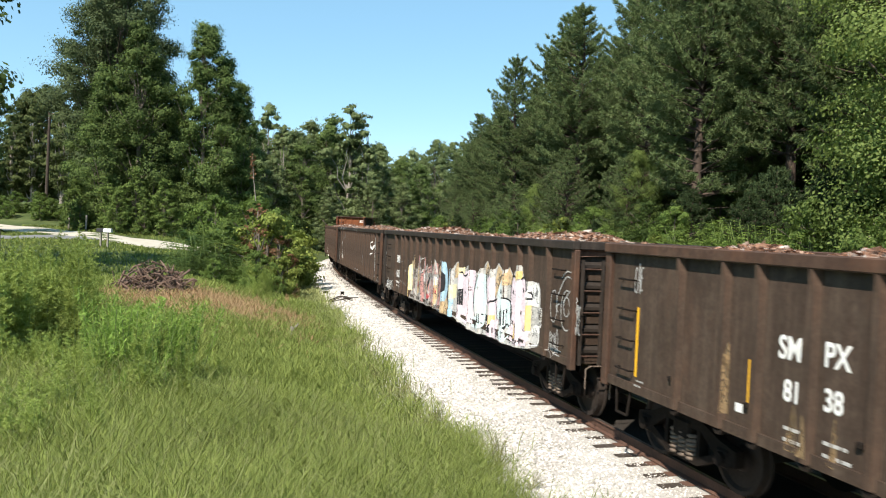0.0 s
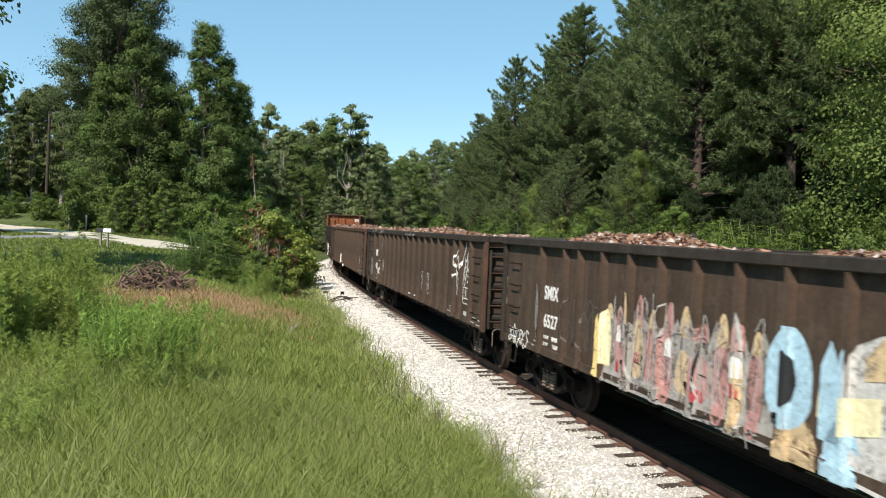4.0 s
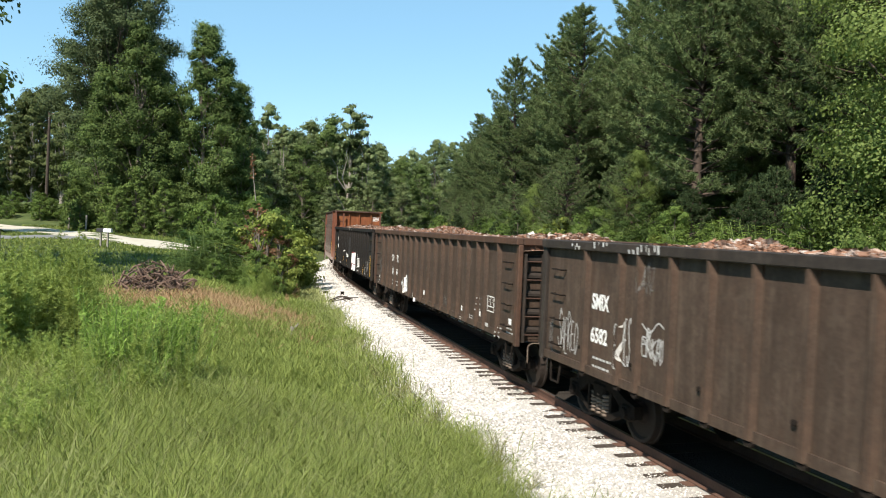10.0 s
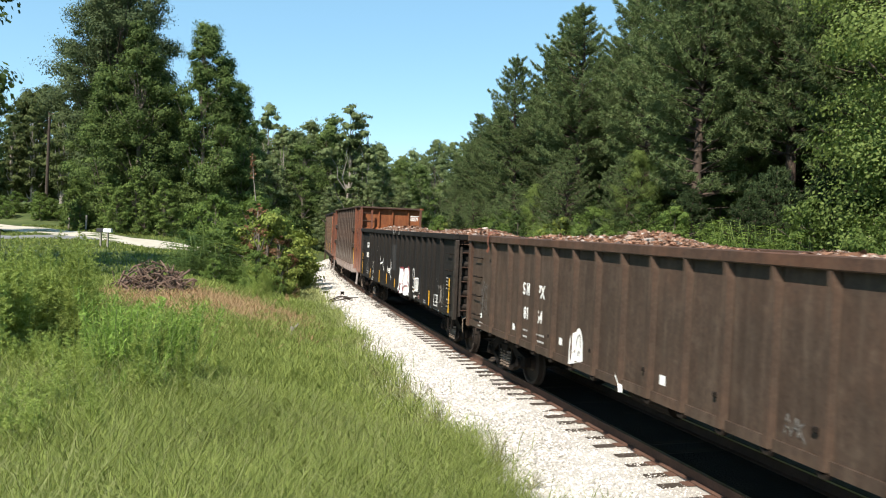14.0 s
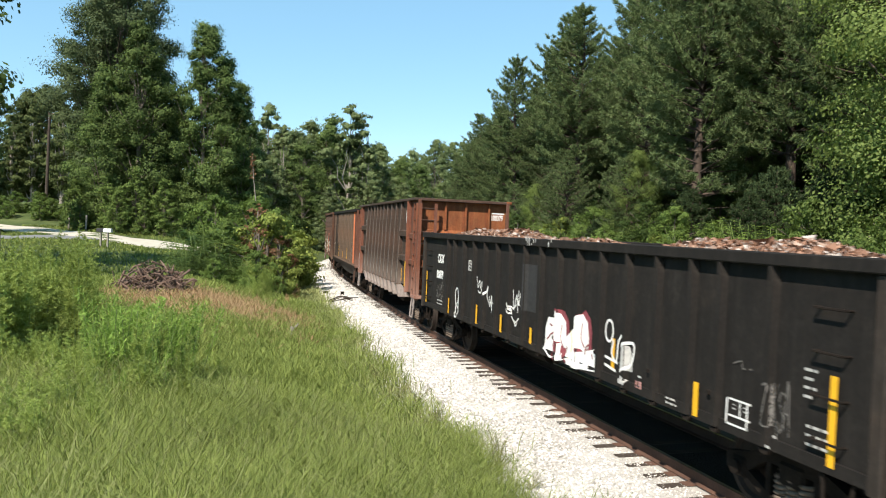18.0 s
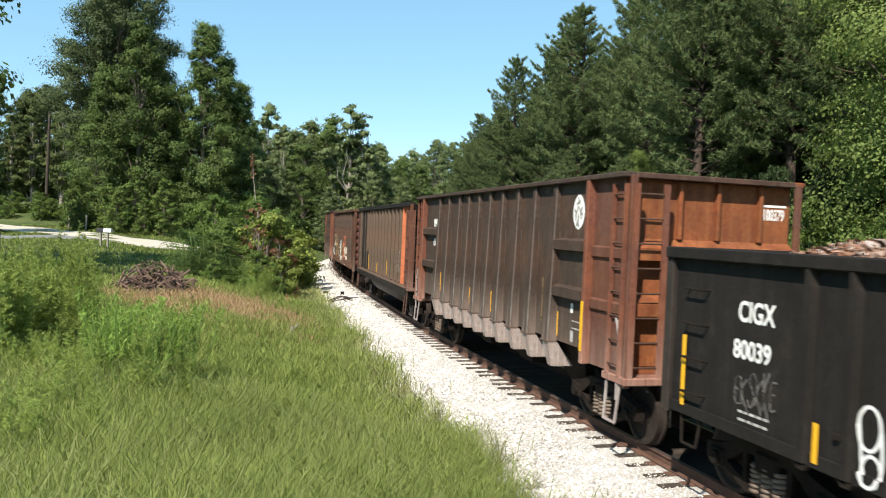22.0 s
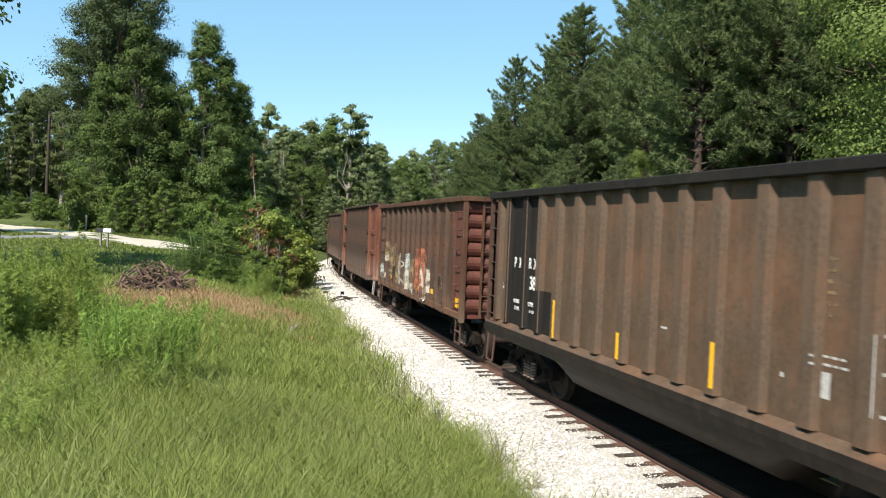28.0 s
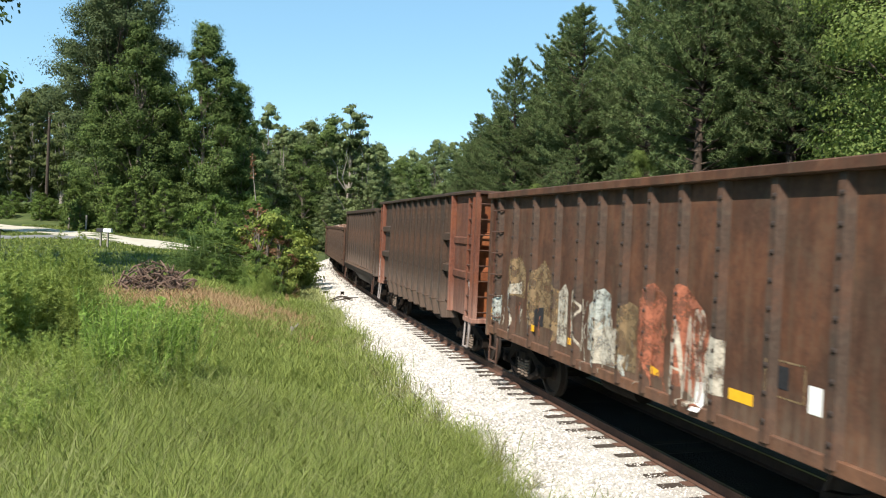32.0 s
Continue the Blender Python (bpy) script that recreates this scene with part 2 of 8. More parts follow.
M["rivet"] = rough_mat("dark_rivet", [(0.3, (0.018, 0.013, 0.011)), (0.7, (0.05, 0.034, 0.027))], 6, 30, 0.7, 0.2)
# Greasy steel and wheels: under-car shadow is built into these near-black colours.
M["under"] = rough_mat("shade_dark_greasy_steel", [(0.3, (0.006, 0.005, 0.0045)), (0.7, (0.026, 0.020, 0.016))], 3, 25, 0.9, 0.4, sheen=0.08)
M["wheel"] = rough_mat("wheel_steel", [(0.3, (0.012, 0.009, 0.008)), (0.7, (0.04, 0.030, 0.024))], 3, 25, 0.75, 0.2, sheen=0.2)
M["spring"] = rough_mat("dusty_spring_steel", [(0.3, (0.085, 0.062, 0.046)), (0.7, (0.24, 0.185, 0.145))], 5, 25, 0.8, 0.3)
M["dusty_pipe"] = rough_mat("dusty_pipe_steel", [(0.3, (0.16, 0.13, 0.12)), (0.7, (0.34, 0.30, 0.28))], 5, 25, 0.8, 0.3)
M["white"] = plain("white_paint", (0.78, 0.77, 0.74), 0.6)
M["yellow"] = plain("yellow_marking", (0.80, 0.42, 0.02), 0.45)
M["weed_stem"] = plain("green_stem", (0.16, 0.22, 0.06), 0.7)
M["brush"] = rough_mat("dead_branch", [(0.3, (0.06, 0.038, 0.029)), (0.7, (0.23, 0.155, 0.118))], 2, 20, 0.95, 0.4)
M["mail_black"] = plain("black_enamel", (0.02, 0.02, 0.022), 0.8)
M["mail_white"] = plain("white_enamel", (0.75, 0.75, 0.73), 0.45)
M["red_flag"] = plain("red_enamel", (0.5, 0.04, 0.03), 0.5)
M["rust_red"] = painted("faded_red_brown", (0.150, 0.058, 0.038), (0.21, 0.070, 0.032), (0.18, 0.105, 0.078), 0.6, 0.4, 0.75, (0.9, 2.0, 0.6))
M["rust_dark"] = painted("dark_rust", (0.07, 0.04, 0.03), (0.12, 0.06, 0.04), (0.14, 0.10, 0.08), 0.5, 0.3)

# ------------------------------------------------------------------ mesh helpers
class Geo:
    """Collects faces for one mesh."""

    def __init__(self):
        self.v, self.f = [], []

    def add(self, verts, faces):
        n = len(self.v)
        self.v += [tuple(p) for p in verts]
        self.f += [tuple(i + n for i in f) for f in faces]
        return self

    def box(self, x0, x1, y0, y1, z0, z1, c=0.0):
        """A box; c: width of its chamfered edges."""
        if c <= 0:
            vs = [(x, y, z) for x in (x0, x1) for y in (y0, y1) for z in (z0, z1)]
            return self.add(vs, [(0, 1, 3, 2), (4, 6, 7, 5), (0, 4, 5, 1), (2, 3, 7, 6), (0, 2, 6, 4), (1, 5, 7, 3)])
        c = min(c, (x1 - x0) * 0.45, (y1 - y0) * 0.45, (z1 - z0) * 0.45)
        X, Y, Z = (x0, x1), (y0, y1), (z0, z1)
        vs, ids = [], {}
        for i in (0, 1):
            for j in (0, 1):
                for k in (0, 1):
                    sx, sy, sz = (c if i == 0 else -c), (c if j == 0 else -c), (c if k == 0 else -c)
                    for a, p in enumerate(((X[i], Y[j] + sy, Z[k] + sz), (X[i] + sx, Y[j], Z[k] + sz), (X[i] + sx, Y[j] + sy, Z[k]))):
                        ids[i, j, k, a] = len(vs)
                        vs.append(p)
        q = ids
        fs = [(q[0, 0, 0, 0], q[0, 0, 1, 0], q[0, 1, 1, 0], q[0, 1, 0, 0]), (q[1, 0, 0, 0], q[1, 1, 0, 0], q[1, 1, 1, 0], q[1, 0, 1, 0]),
              (q[0, 0, 0, 1], q[1, 0, 0, 1], q[1, 0, 1, 1], q[0, 0, 1, 1]), (q[0, 1, 0, 1], q[0, 1, 1, 1], q[1, 1, 1, 1], q[1, 1, 0, 1]),
              (q[0, 0, 0, 2], q[0, 1, 0, 2], q[1, 1, 0, 2], q[1, 0, 0, 2]), (q[0, 0, 1, 2], q[1, 0, 1, 2], q[1, 1, 1, 2], q[0, 1, 1, 2])]
        for i in (0, 1):
            for j in (0, 1):
                fs.append((q[i, j, 0, 0], q[i, j, 0, 1], q[i, j, 1, 1], q[i, j, 1, 0]))
                fs.append((q[i, 0, j, 0], q[i, 0, j, 2], q[i, 1, j, 2], q[i, 1, j, 0]))
                fs.append((q[0, i, j, 1], q[0, i, j, 2], q[1, i, j, 2], q[1, i, j, 1]))
                for k in (0, 1):
                    fs.append((q[i, j, k, 0], q[i, j, k, 1], q[i, j, k, 2]))
        return self.add(vs, fs)

    def tube(self, a, b, r0, r1=None, n=8, caps=True):
        a, b = Vector(a), Vector(b)
        r1 = r0 if r1 is None else r1
        d = (b - a).normalized()
        e = d.orthogonal().normalized()
        g = d.cross(e)
        vs = []
        for p, r in ((a, r0), (b, r1)):
            vs += [p + (e * math.cos(2 * math.pi * i / n) + g * math.sin(2 * math.pi * i / n)) * r for i in range(n)]
        fs = [(i, (i + 1) % n, n + (i + 1) % n, n + i) for i in range(n)]
        if caps:
            fs += [tuple(range(n - 1, -1, -1)), tuple(range(n, 2 * n))]
        return self.add(vs, fs)

    def bar(self, pts, r, n=6):
        for a, b in zip(pts, pts[1:]):
            self.tube(a, b, r, r, n)
        return self

    def prism(self, outline, axis, a, b):
        """An outline of (p, q) pairs drawn out from a to b along axis 0 (x) or 1 (y) or 2 (z)."""
        n = len(outline)
        put = (lambda w, p, q: (w, p, q)), (lambda w, p, q: (p, w, q)), (lambda w, p, q: (p, q, w))
        vs = [put[axis](w, p, q) for w in (a, b) for p, q in outline]
        fs = [(i, (i + 1) % n, n + (i + 1) % n, n + i) for i in range(n)]
        return self.add(vs, fs + [tuple(range(n - 1, -1, -1)), tuple(range(n, 2 * n))])

    def mesh(self, name, material, smooth=False):
        me = bpy.data.meshes.new(name)
        me.from_pydata(self.v, [], self.f)
        bm = bmesh.new()
        bm.from_mesh(me)
        bmesh.ops.recalc_face_normals(bm, faces=bm.faces)
        bm.to_mesh(me)
        bm.free()
        if smooth:
            me.polygons.foreach_set("use_smooth", [True] * len(me.polygons))
        me.materials.append(material)
        return me


def part(name, geo, material, parent=None, label="", smooth=False):
    """One mesh object, under a thing or a part; geo is a Geo or a ready mesh."""
    me = geo if isinstance(geo, bpy.types.Mesh) else geo.mesh(name, material, smooth)
    ob = new(name, me)
    ob.parent = parent
    return tagged(ob, label) if label else ob


def quads(name, corners, material, tri=False):
    """A mesh of loose quads (n, 4, 3) or triangles (n, 3, 3) from an array."""
    k = 3 if tri else 4
    n = len(corners)
    me = bpy.data.meshes.new(name)
    me.vertices.add(n * k)
    me.vertices.foreach_set("co", np.asarray(corners, np.float32).reshape(-1))
    me.loops.add(n * k)
    me.loops.foreach_set("vertex_index", np.arange(n * k, dtype=np.int32))
    me.polygons.add(n)
    me.polygons.foreach_set("loop_start", np.arange(0, n * k, k, dtype=np.int32))
    me.polygons.foreach_set("loop_total", np.full(n, k, np.int32))
    me.materials.append(material)
    me.update(calc_edges=True)
    return me


RNG = np.random.default_rng(7)


def unit(n, rng=RNG):
    v = rng.normal(size=(n, 3))
    return v / np.linalg.norm(v, axis=1, keepdims=True)


def leaves_at(c, size, rng=RNG, long=1.5, droop=0.0, up=0.35, face=None):
    """Pointed leaf quads round the centres c; face: the way that each leaf mainly faces."""
    n = len(c)
    d = unit(n, rng)
    d[:, 2] -= droop
    d /= np.linalg.norm(d, axis=1, keepdims=True)
    nrm = unit(n, rng)
    if face is None:
        nrm[:, 2] = np.abs(nrm[:, 2]) + up
    else:
        nrm = face + nrm * 0.48
    w = np.cross(d, nrm)
    w /= np.linalg.norm(w, axis=1, keepdims=True) + 1e-9
    if face is not None:
        d = np.cross(nrm, w)
        d /= np.linalg.norm(d, axis=1, keepdims=True) + 1e-9
    s = size * rng.uniform(0.6, 1.3, (n, 1))
    return np.stack([c - d * s * long / 2, c + w * s / 2, c + d * s * long / 2, c - w * s / 2], 1)


# ------------------------------------------------------------------ ground, trackbed, track, road
def build_ground():
    xs = np.unique(np.concatenate([np.linspace(-900, -90, 28), np.linspace(-90, -14, 80), np.linspace(-14, 16, 120), np.linspace(16, 90, 60), np.linspace(90, 900, 28)]))
    ys = np.unique(np.concatenate([np.linspace(-500, -30, 16), np.linspace(-30, 0, 30), np.linspace(0, 45, 150), np.linspace(45, 130, 90), np.linspace(130, 300, 40), np.linspace(300, 1600, 30)]))
    gx, gy = np.meshgrid(xs, ys)
    off, _ = side_of(gx, gy)
    gz = hills(gx, gy, off)
    ny, nx = gx.shape
    idx = np.arange(nx * ny).reshape(ny, nx)
    f = np.stack([idx[:-1, :-1], idx[:-1, 1:], idx[1:, 1:], idx[1:, :-1]], -1).reshape(-1, 4)
    me = bpy.data.meshes.new("ground")
    me.from_pydata(np.stack([gx, gy, gz], -1).reshape(-1, 3).tolist(), [], f.tolist())
    me.polygons.foreach_set("use_smooth", [True] * len(me.polygons))
    me.materials.append(M["soil"])
    tagged(new("ground", me), "uneven grassy ground sloping down to the trackbed", "ground", kind="structure")


def sweep(profile, s0, s1, step, jitter=0.0):
    """A strip along the track: profile of (offset, height) pairs."""
    g = Geo()
    n = len(profile)
    ss = np.arange(s0, s1 + 0.01, step)
    for s in ss:
        for o, z in profile:
            j = jitter * noise.noise(Vector((s * 0.8, o * 3, 1.7)))
            x, y, _a = line(s, o + 2 * j)
            g.v.append((x, y, z + j))
    for i in range(len(ss) - 1):
        for k in range(n - 1):
            a = i * n + k
            g.f.append((a, a + 1, a + n + 1, a + n))
    return g


def stones():
    """Loose crushed limestone on the visible shoulder."""
    rng = np.random.default_rng(3)
    n = 52000
    near = rng.uniform(-3, 24, int(n * 0.72))
    s = np.concatenate([near, rng.uniform(24, 62, n - len(near))])
    off = rng.uniform(0.9, 4.05, n)
    a = np.interp(s, _s, _th)
    x = np.interp(s, _s, _x) - np.cos(a) * off
    y = np.interp(s, _s, _y) + np.sin(a) * off
    z = np.interp(off, BED_O, BED_Z)
    low = np.where(off < 1.4, 0.65, 1.0)
    size = low * rng.uniform(0.013, 0.034, n) * np.where(s > 24, 1.7, 1.0)
    octa = np.array([(1, 0, 0), (-1, 0, 0), (0, 1, 0), (0, -1, 0), (0, 0, 1), (0, 0, -1)], float)
    fac = np.array([(0, 2, 4), (2, 1, 4), (1, 3, 4), (3, 0, 4), (2, 0, 5), (1, 2, 5), (3, 1, 5), (0, 3, 5)])
    v = octa[None] * rng.uniform(0.6, 1.3, (n, 6, 1)) + rng.normal(0, 0.18, (n, 6, 3))
    yaw = rng.uniform(0, 6.28, n)
    c, q = np.cos(yaw)[:, None], np.sin(yaw)[:, None]
    v = np.stack([v[..., 0] * c - v[..., 1] * q, v[..., 0] * q + v[..., 1] * c, v[..., 2] * 0.75], -1)
    v = v * size[:, None, None] + np.stack([x, y, z + size * 0.3], -1)[:, None]
    me = bpy.data.meshes.new("ballast_stones")
    me.from_pydata(v.reshape(-1, 3).tolist(), [], (fac[None] + (np.arange(n) * 6)[:, None, None]).reshape(-1, 3).tolist())
    m, nt, b = shader("crushed_limestone")
    geo = nt.nodes.new("ShaderNodeNewGeometry")
    nt.links.new(ramp(nt, geo.outputs["Random Per Island"], [(0.0, (0.24, 0.225, 0.20)), (0.3, (0.47, 0.445, 0.41)), (1.0, (0.72, 0.69, 0.64))]), b.inputs["Base Color"])
    b.inputs["Roughness"].default_value = 0.95
    me.materials.append(m)
    tagged(new("ballast_stones", me), "loose white crushed limestone on the track shoulder", "gravel", kind="stuff")


BED_O, BED_Z = (-4.3, -3.2, -1.7, -1.32, 1.32, 1.7, 2.6, 3.6, 4.3), (-0.9, -0.55, -0.25, -0.195, -0.195, -0.25, -0.37, -0.49, -0.62)


def build_track():
    bed = sweep([(-0.9, -0.195)] + [q for q in zip(BED_O, BED_Z) if q[0] > 0], -40, 170, 0.5, 0.02)
    # Far shoulder and middle strip carry the train's shade as near-black colour.
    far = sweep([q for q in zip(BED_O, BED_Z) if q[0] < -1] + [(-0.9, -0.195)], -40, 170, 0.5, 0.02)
    tagged(part("trackbed_shoulder", far, M["train_shade"], smooth=True), "far shoulder of the trackbed, coloured dark for the train's shade", "trackbed", kind="structure")
    tagged(part("trackbed", bed, M["ballast"], smooth=True), "white limestone ballast bed under the rails", "trackbed", kind="structure")
    tagged(part("trackbed_middle", sweep([(-0.95, -0.185), (0.0, -0.178), (0.66, -0.185)], -40, 170, 0.5, 0.006), M["train_shade"]), "ballast between the rails, blackened for the train's shade", "trackbed", kind="structure")
    stones()
    track = tagged(new("railway_track"), "single rusty railway track on dark wooden ties", "railway track", kind="structure")
    for o in (0.755, -0.755):
        prof = [(o - 0.07, -0.172), (o - 0.07, -0.16), (o - 0.012, -0.14), (o - 0.012, -0.04), (o - 0.036, -0.03), (o - 0.036, -0.002),
                (o + 0.036, -0.002), (o + 0.036, -0.03), (o + 0.012, -0.04), (o + 0.012, -0.14), (o + 0.07, -0.16), (o + 0.07, -0.172)]
        r = part("rail", sweep(prof, -40, 170, 1.0), M["rail"], track, "rust-brown steel rail")
        part("rail_head", sweep([(o - 0.028, 0.001), (o + 0.028, 0.001)], -40, 170, 1.0), M["rail_top"], r, "worn bright running surface")
    tie = Geo().box(-0.095, 0.095, -1.27, 1.27, -0.35, -0.168, 0.02).mesh("tie", M["tie"])
    plate = Geo().box(-0.09, 0.09, -0.15, 0.15, -0.17, -0.158, 0.004).mesh("tie_plate", M["rail"])
    rnd = random.Random(5)
    for i in range(150):
        s = -8 + i * 0.484 + rnd.uniform(-0.03, 0.03)
        x, y, a = line(s, rnd.uniform(-0.09, 0.07))
        t = part("tie", tie, None, track)
        t.matrix_basis = pose(x, y, rnd.uniform(-0.022, 0.002), 0, 0, math.degrees(math.pi / 2 - a) + rnd.uniform(-1.2, 1.2))
        if i < 60:
            p = part("tie_plate", plate, None, t)
            p.matrix_basis = pose(0, 0.755, 0)


def strip(name, pts, w, material, label, cat, lift):
    """A flat way across the land along pts (x, y)."""
    g = Geo()
    for i, (x, y) in enumerate(pts):
        a, b = pts[max(0, i - 1)], pts[min(len(pts) - 1, i + 1)]
        d = Vector((b[0] - a[0], b[1] - a[1])).normalized()
        for k in (-0.5, -0.2, 0.2, 0.5):
            px, py = x - d.y * w * k, y + d.x * w * k
            g.v.append((px, py, land(px, py) + lift))
    for i in range(len(pts) - 1):
        for k in range(3):
            a = i * 4 + k
            g.f.append((a, a + 1, a + 5, a + 4))
    tagged(part(name, g, material, smooth=True), label, cat, kind="structure")


build_ground()
build_track()


def bend(a, b, c, n=24):
    a, b, c = Vector(a), Vector(b), Vector(c)
    return [tuple((a * (1 - t) + b * t) * (1 - t) + (b * (1 - t) + c * t) * t) for t in (i / n for i in range(n + 1))]


ROAD = bend((-72, 96), (-34, 62), (-9, 51.5))
DRIVE = bend((-62, 38), (-40, 45), (-27, 59))
strip("road", ROAD, 5.4, M["gravel"], "pale sun-bleached country road", "road", 0.03)
strip("side_road", DRIVE, 4.6, M["road"], "grey asphalt side road joining the pale road", "road", 0.05)


# ------------------------------------------------------------------ trees
def limb(g, a, b, r0, r1, n=6, bends=3, wob=0.06):
    a, b = Vector(a), Vector(b)
    L = (b - a).length
    pts = [a]
    for i in range(1, bends + 1):
        t = i / bends
        w = Vector((random.uniform(-1, 1), random.uniform(-1, 1), random.uniform(-0.5, 0.5))) * L * wob * (t < 1)
        pts.append(a.lerp(b, t) + w)
    for i in range(bends):
        g.tube(pts[i], pts[i + 1], r0 + (r1 - r0) * i / bends, r0 + (r1 - r0) * (i + 1) / bends, n, False)
    return pts


def broadleaf(height, spread, n_leaves, size, leaf, bark, seed, low=0.12, lobes=46, taper=0.55, open_=0.0):
    """Trunk and limbs, and a crown of leaf clumps with gaps: two meshes."""
    random.seed(seed)
    rng = np.random.default_rng(seed)
    g = Geo()
    top = (random.uniform(-0.03, 0.03) * height, random.uniform(-0.03, 0.03) * height, height * 0.9)
    axis = limb(g, (0, 0, -0.4), top, height * 0.016 + 0.05, 0.03, 8, 5, 0.015)
    cs, rs = [], []
    for i in range(lobes):
        t = low + (1 - low) * (i + 0.5) / lobes
        env = spread * (math.sin(math.pi * min(1, (t - low) / (1 - low) * 0.93 + 0.07) ** taper)) ** 0.75
        a = i * 2.4 + random.uniform(-0.6, 0.6)
        r = env * random.uniform(0.25, 1.12)
        z = height * t
        c = Vector((math.cos(a) * r, math.sin(a) * r, z))
        cs.append(c)
        rs.append(spread * random.uniform(0.17, 0.36) * (1.0 - 0.30 * t))
        if i % 2 == 0:
            k = min(len(axis) - 1, max(0, int((t - 0.12) * 5)))
            limb(g, axis[k].lerp(axis[min(k + 1, len(axis) - 1)], 0.3), c, height * 0.006 * (1.3 - t) + 0.02, 0.015, 5, 3, 0.08)
    # sprays on each lobe, leaves round each spray
    lc, lr = np.array([tuple(v) for v in cs]), np.array(rs)
    w = lr ** 2
    ns = max(lobes * 3, n_leaves // 42)
    sp = rng.choice(lobes, ns, p=w / w.sum())
    d = unit(ns, rng)
    d[:, 2] = d[:, 2] * 0.8 + 0.12
    sc = lc[sp] + d * (lr[sp] * np.clip(np.abs(rng.normal(0.75, 0.28, ns)), 0, 1.08))[:, None] * np.array([1.15, 1.15, 0.8])
    pick = rng.integers(0, ns, n_leaves)
    spread_ = (lr[sp][pick] * rng.uniform(0.2, 0.46, n_leaves))[:, None]
    c = sc[pick] + np.clip(rng.normal(0, 1, (n_leaves, 3)), -1.7, 1.7) * spread_ * np.array([1.0, 1.0, 0.6])
    face = c - lc[sp][pick]
    face /= np.linalg.norm(face, axis=1, keepdims=True) + 1e-9
    face[:, 2] += 0.35
    keep = rng.uniform(0, 1, n_leaves) > open_
    crown = quads("crown", leaves_at(c[keep], size, rng, face=face[keep]), leaf)
    return g.mesh("trunk", bark, True), crown


def pine(height, spread, leaf, bark, seed, low=0.22, needle=0.22, per=30, wide=0.014, gap=0.42, crown=2.4):
    """A loblolly pine: straight trunk, whorled limbs that turn up, and brushes of needles on their twigs."""
    random.seed(seed)
    rng = np.random.default_rng(seed)
    g = Geo()
    limb(g, (0, 0, -0.4), (random.uniform(-0.3, 0.3), random.uniform(-0.3, 0.3), height * 0.97), height * 0.012 + 0.06, 0.025, 8, 5, 0.008)
    at, way = [], []
    for z in (0.12, 0.15, 0.18) if low > 0.15 else ():
        a = random.uniform(0, 6.283)
        limb(g, (0, 0, z * height), (math.cos(a) * spread * 0.5, math.sin(a) * spread * 0.5, z * height + 0.1), 0.03, 0.008, 4, 3, 0.08)
    z = height * low
    while z < height * 0.985:
        t = z / height
        reach = spread * min(1.0, (1.05 - t) * crown) * (0.7 + 0.3 * min(1, (t - low + 0.12) * 4))
        a0 = random.uniform(0, 6.283)
        n = random.randint(5, 7)
        for k in range(n):
            a = a0 + k * 6.283 / n + random.uniform(-0.4, 0.4)
            r = reach * random.uniform(0.5, 1.12)
            out = Vector((math.cos(a), math.sin(a), 0))
            rise = random.uniform(-0.05, 0.28) + 0.35 * t
            base, mid_ = Vector((0, 0, z)), Vector((0, 0, z)) + out * r * 0.6 + Vector((0, 0, r * 0.6 * rise))
            tip = mid_ + out * r * 0.4 + Vector((0, 0, r * (0.4 * rise + 0.16)))
            g.tube(base, mid_, 0.03 + 0.025 * (1 - t), 0.02, 4, False)
            g.tube(mid_, tip, 0.02, 0.008, 4, False)
            side = Vector((-out.y, out.x, 0))
            m_ = max(3, int(r / 0.36))
            for i in range(m_):
                q = 0.28 + 0.72 * (i + random.random() * 0.6) / m_
                p = base.lerp(mid_, q / 0.6) if q < 0.6 else mid_.lerp(tip, (q - 0.6) / 0.4)
                for e in (1, -1):
                    tw = (out * 0.7 + side * e * random.uniform(0.5, 1.1) + Vector((0, 0, random.uniform(0.15, 0.75)))).normalized()
                    L = (0.12 + 0.26 * r * (1.08 - q)) * random.uniform(0.6, 1.3)
                    for f in ([1.0] if L < 0.25 else [0.55, 1.0]):
                        at.append(tuple(p + tw * L * f))
                        way.append(tuple((tw + Vector((0, 0, 0.55))).normalized()))
            at.append(tuple(tip))
            way.append(tuple((out + Vector((0, 0, 1.0))).normalized()))
        z += gap * random.uniform(0.75, 1.25)
    for f in np.linspace(0.9, 1.01, 8):
        at.append((random.uniform(-0.08, 0.08), random.uniform(-0.08, 0.08), height * f))
        way.append((random.uniform(-0.3, 0.3), random.uniform(-0.3, 0.3), 0.9))
    c, ax = np.repeat(np.array(at), per, 0), np.repeat(np.array(way), per, 0)
    n = len(c)
    d = ax * 0.5 + unit(n, rng) * 0.8
    d /= np.linalg.norm(d, axis=1, keepdims=True)
    c = c - ax * (rng.uniform(0, 1, (n, 1)) * needle * 0.9) + rng.normal(0, 0.02, (n, 3))
    nd = needle * rng.uniform(0.65, 1.2, (n, 1))
    side = np.cross(d, unit(n, rng))
    side /= np.linalg.norm(side, axis=1, keepdims=True) + 1e-9
    tri = np.stack([c - side * wide, c + side * wide, c + d * nd], 1)
    return g.mesh("trunk", bark, True), quads("crown", tri, leaf, True)


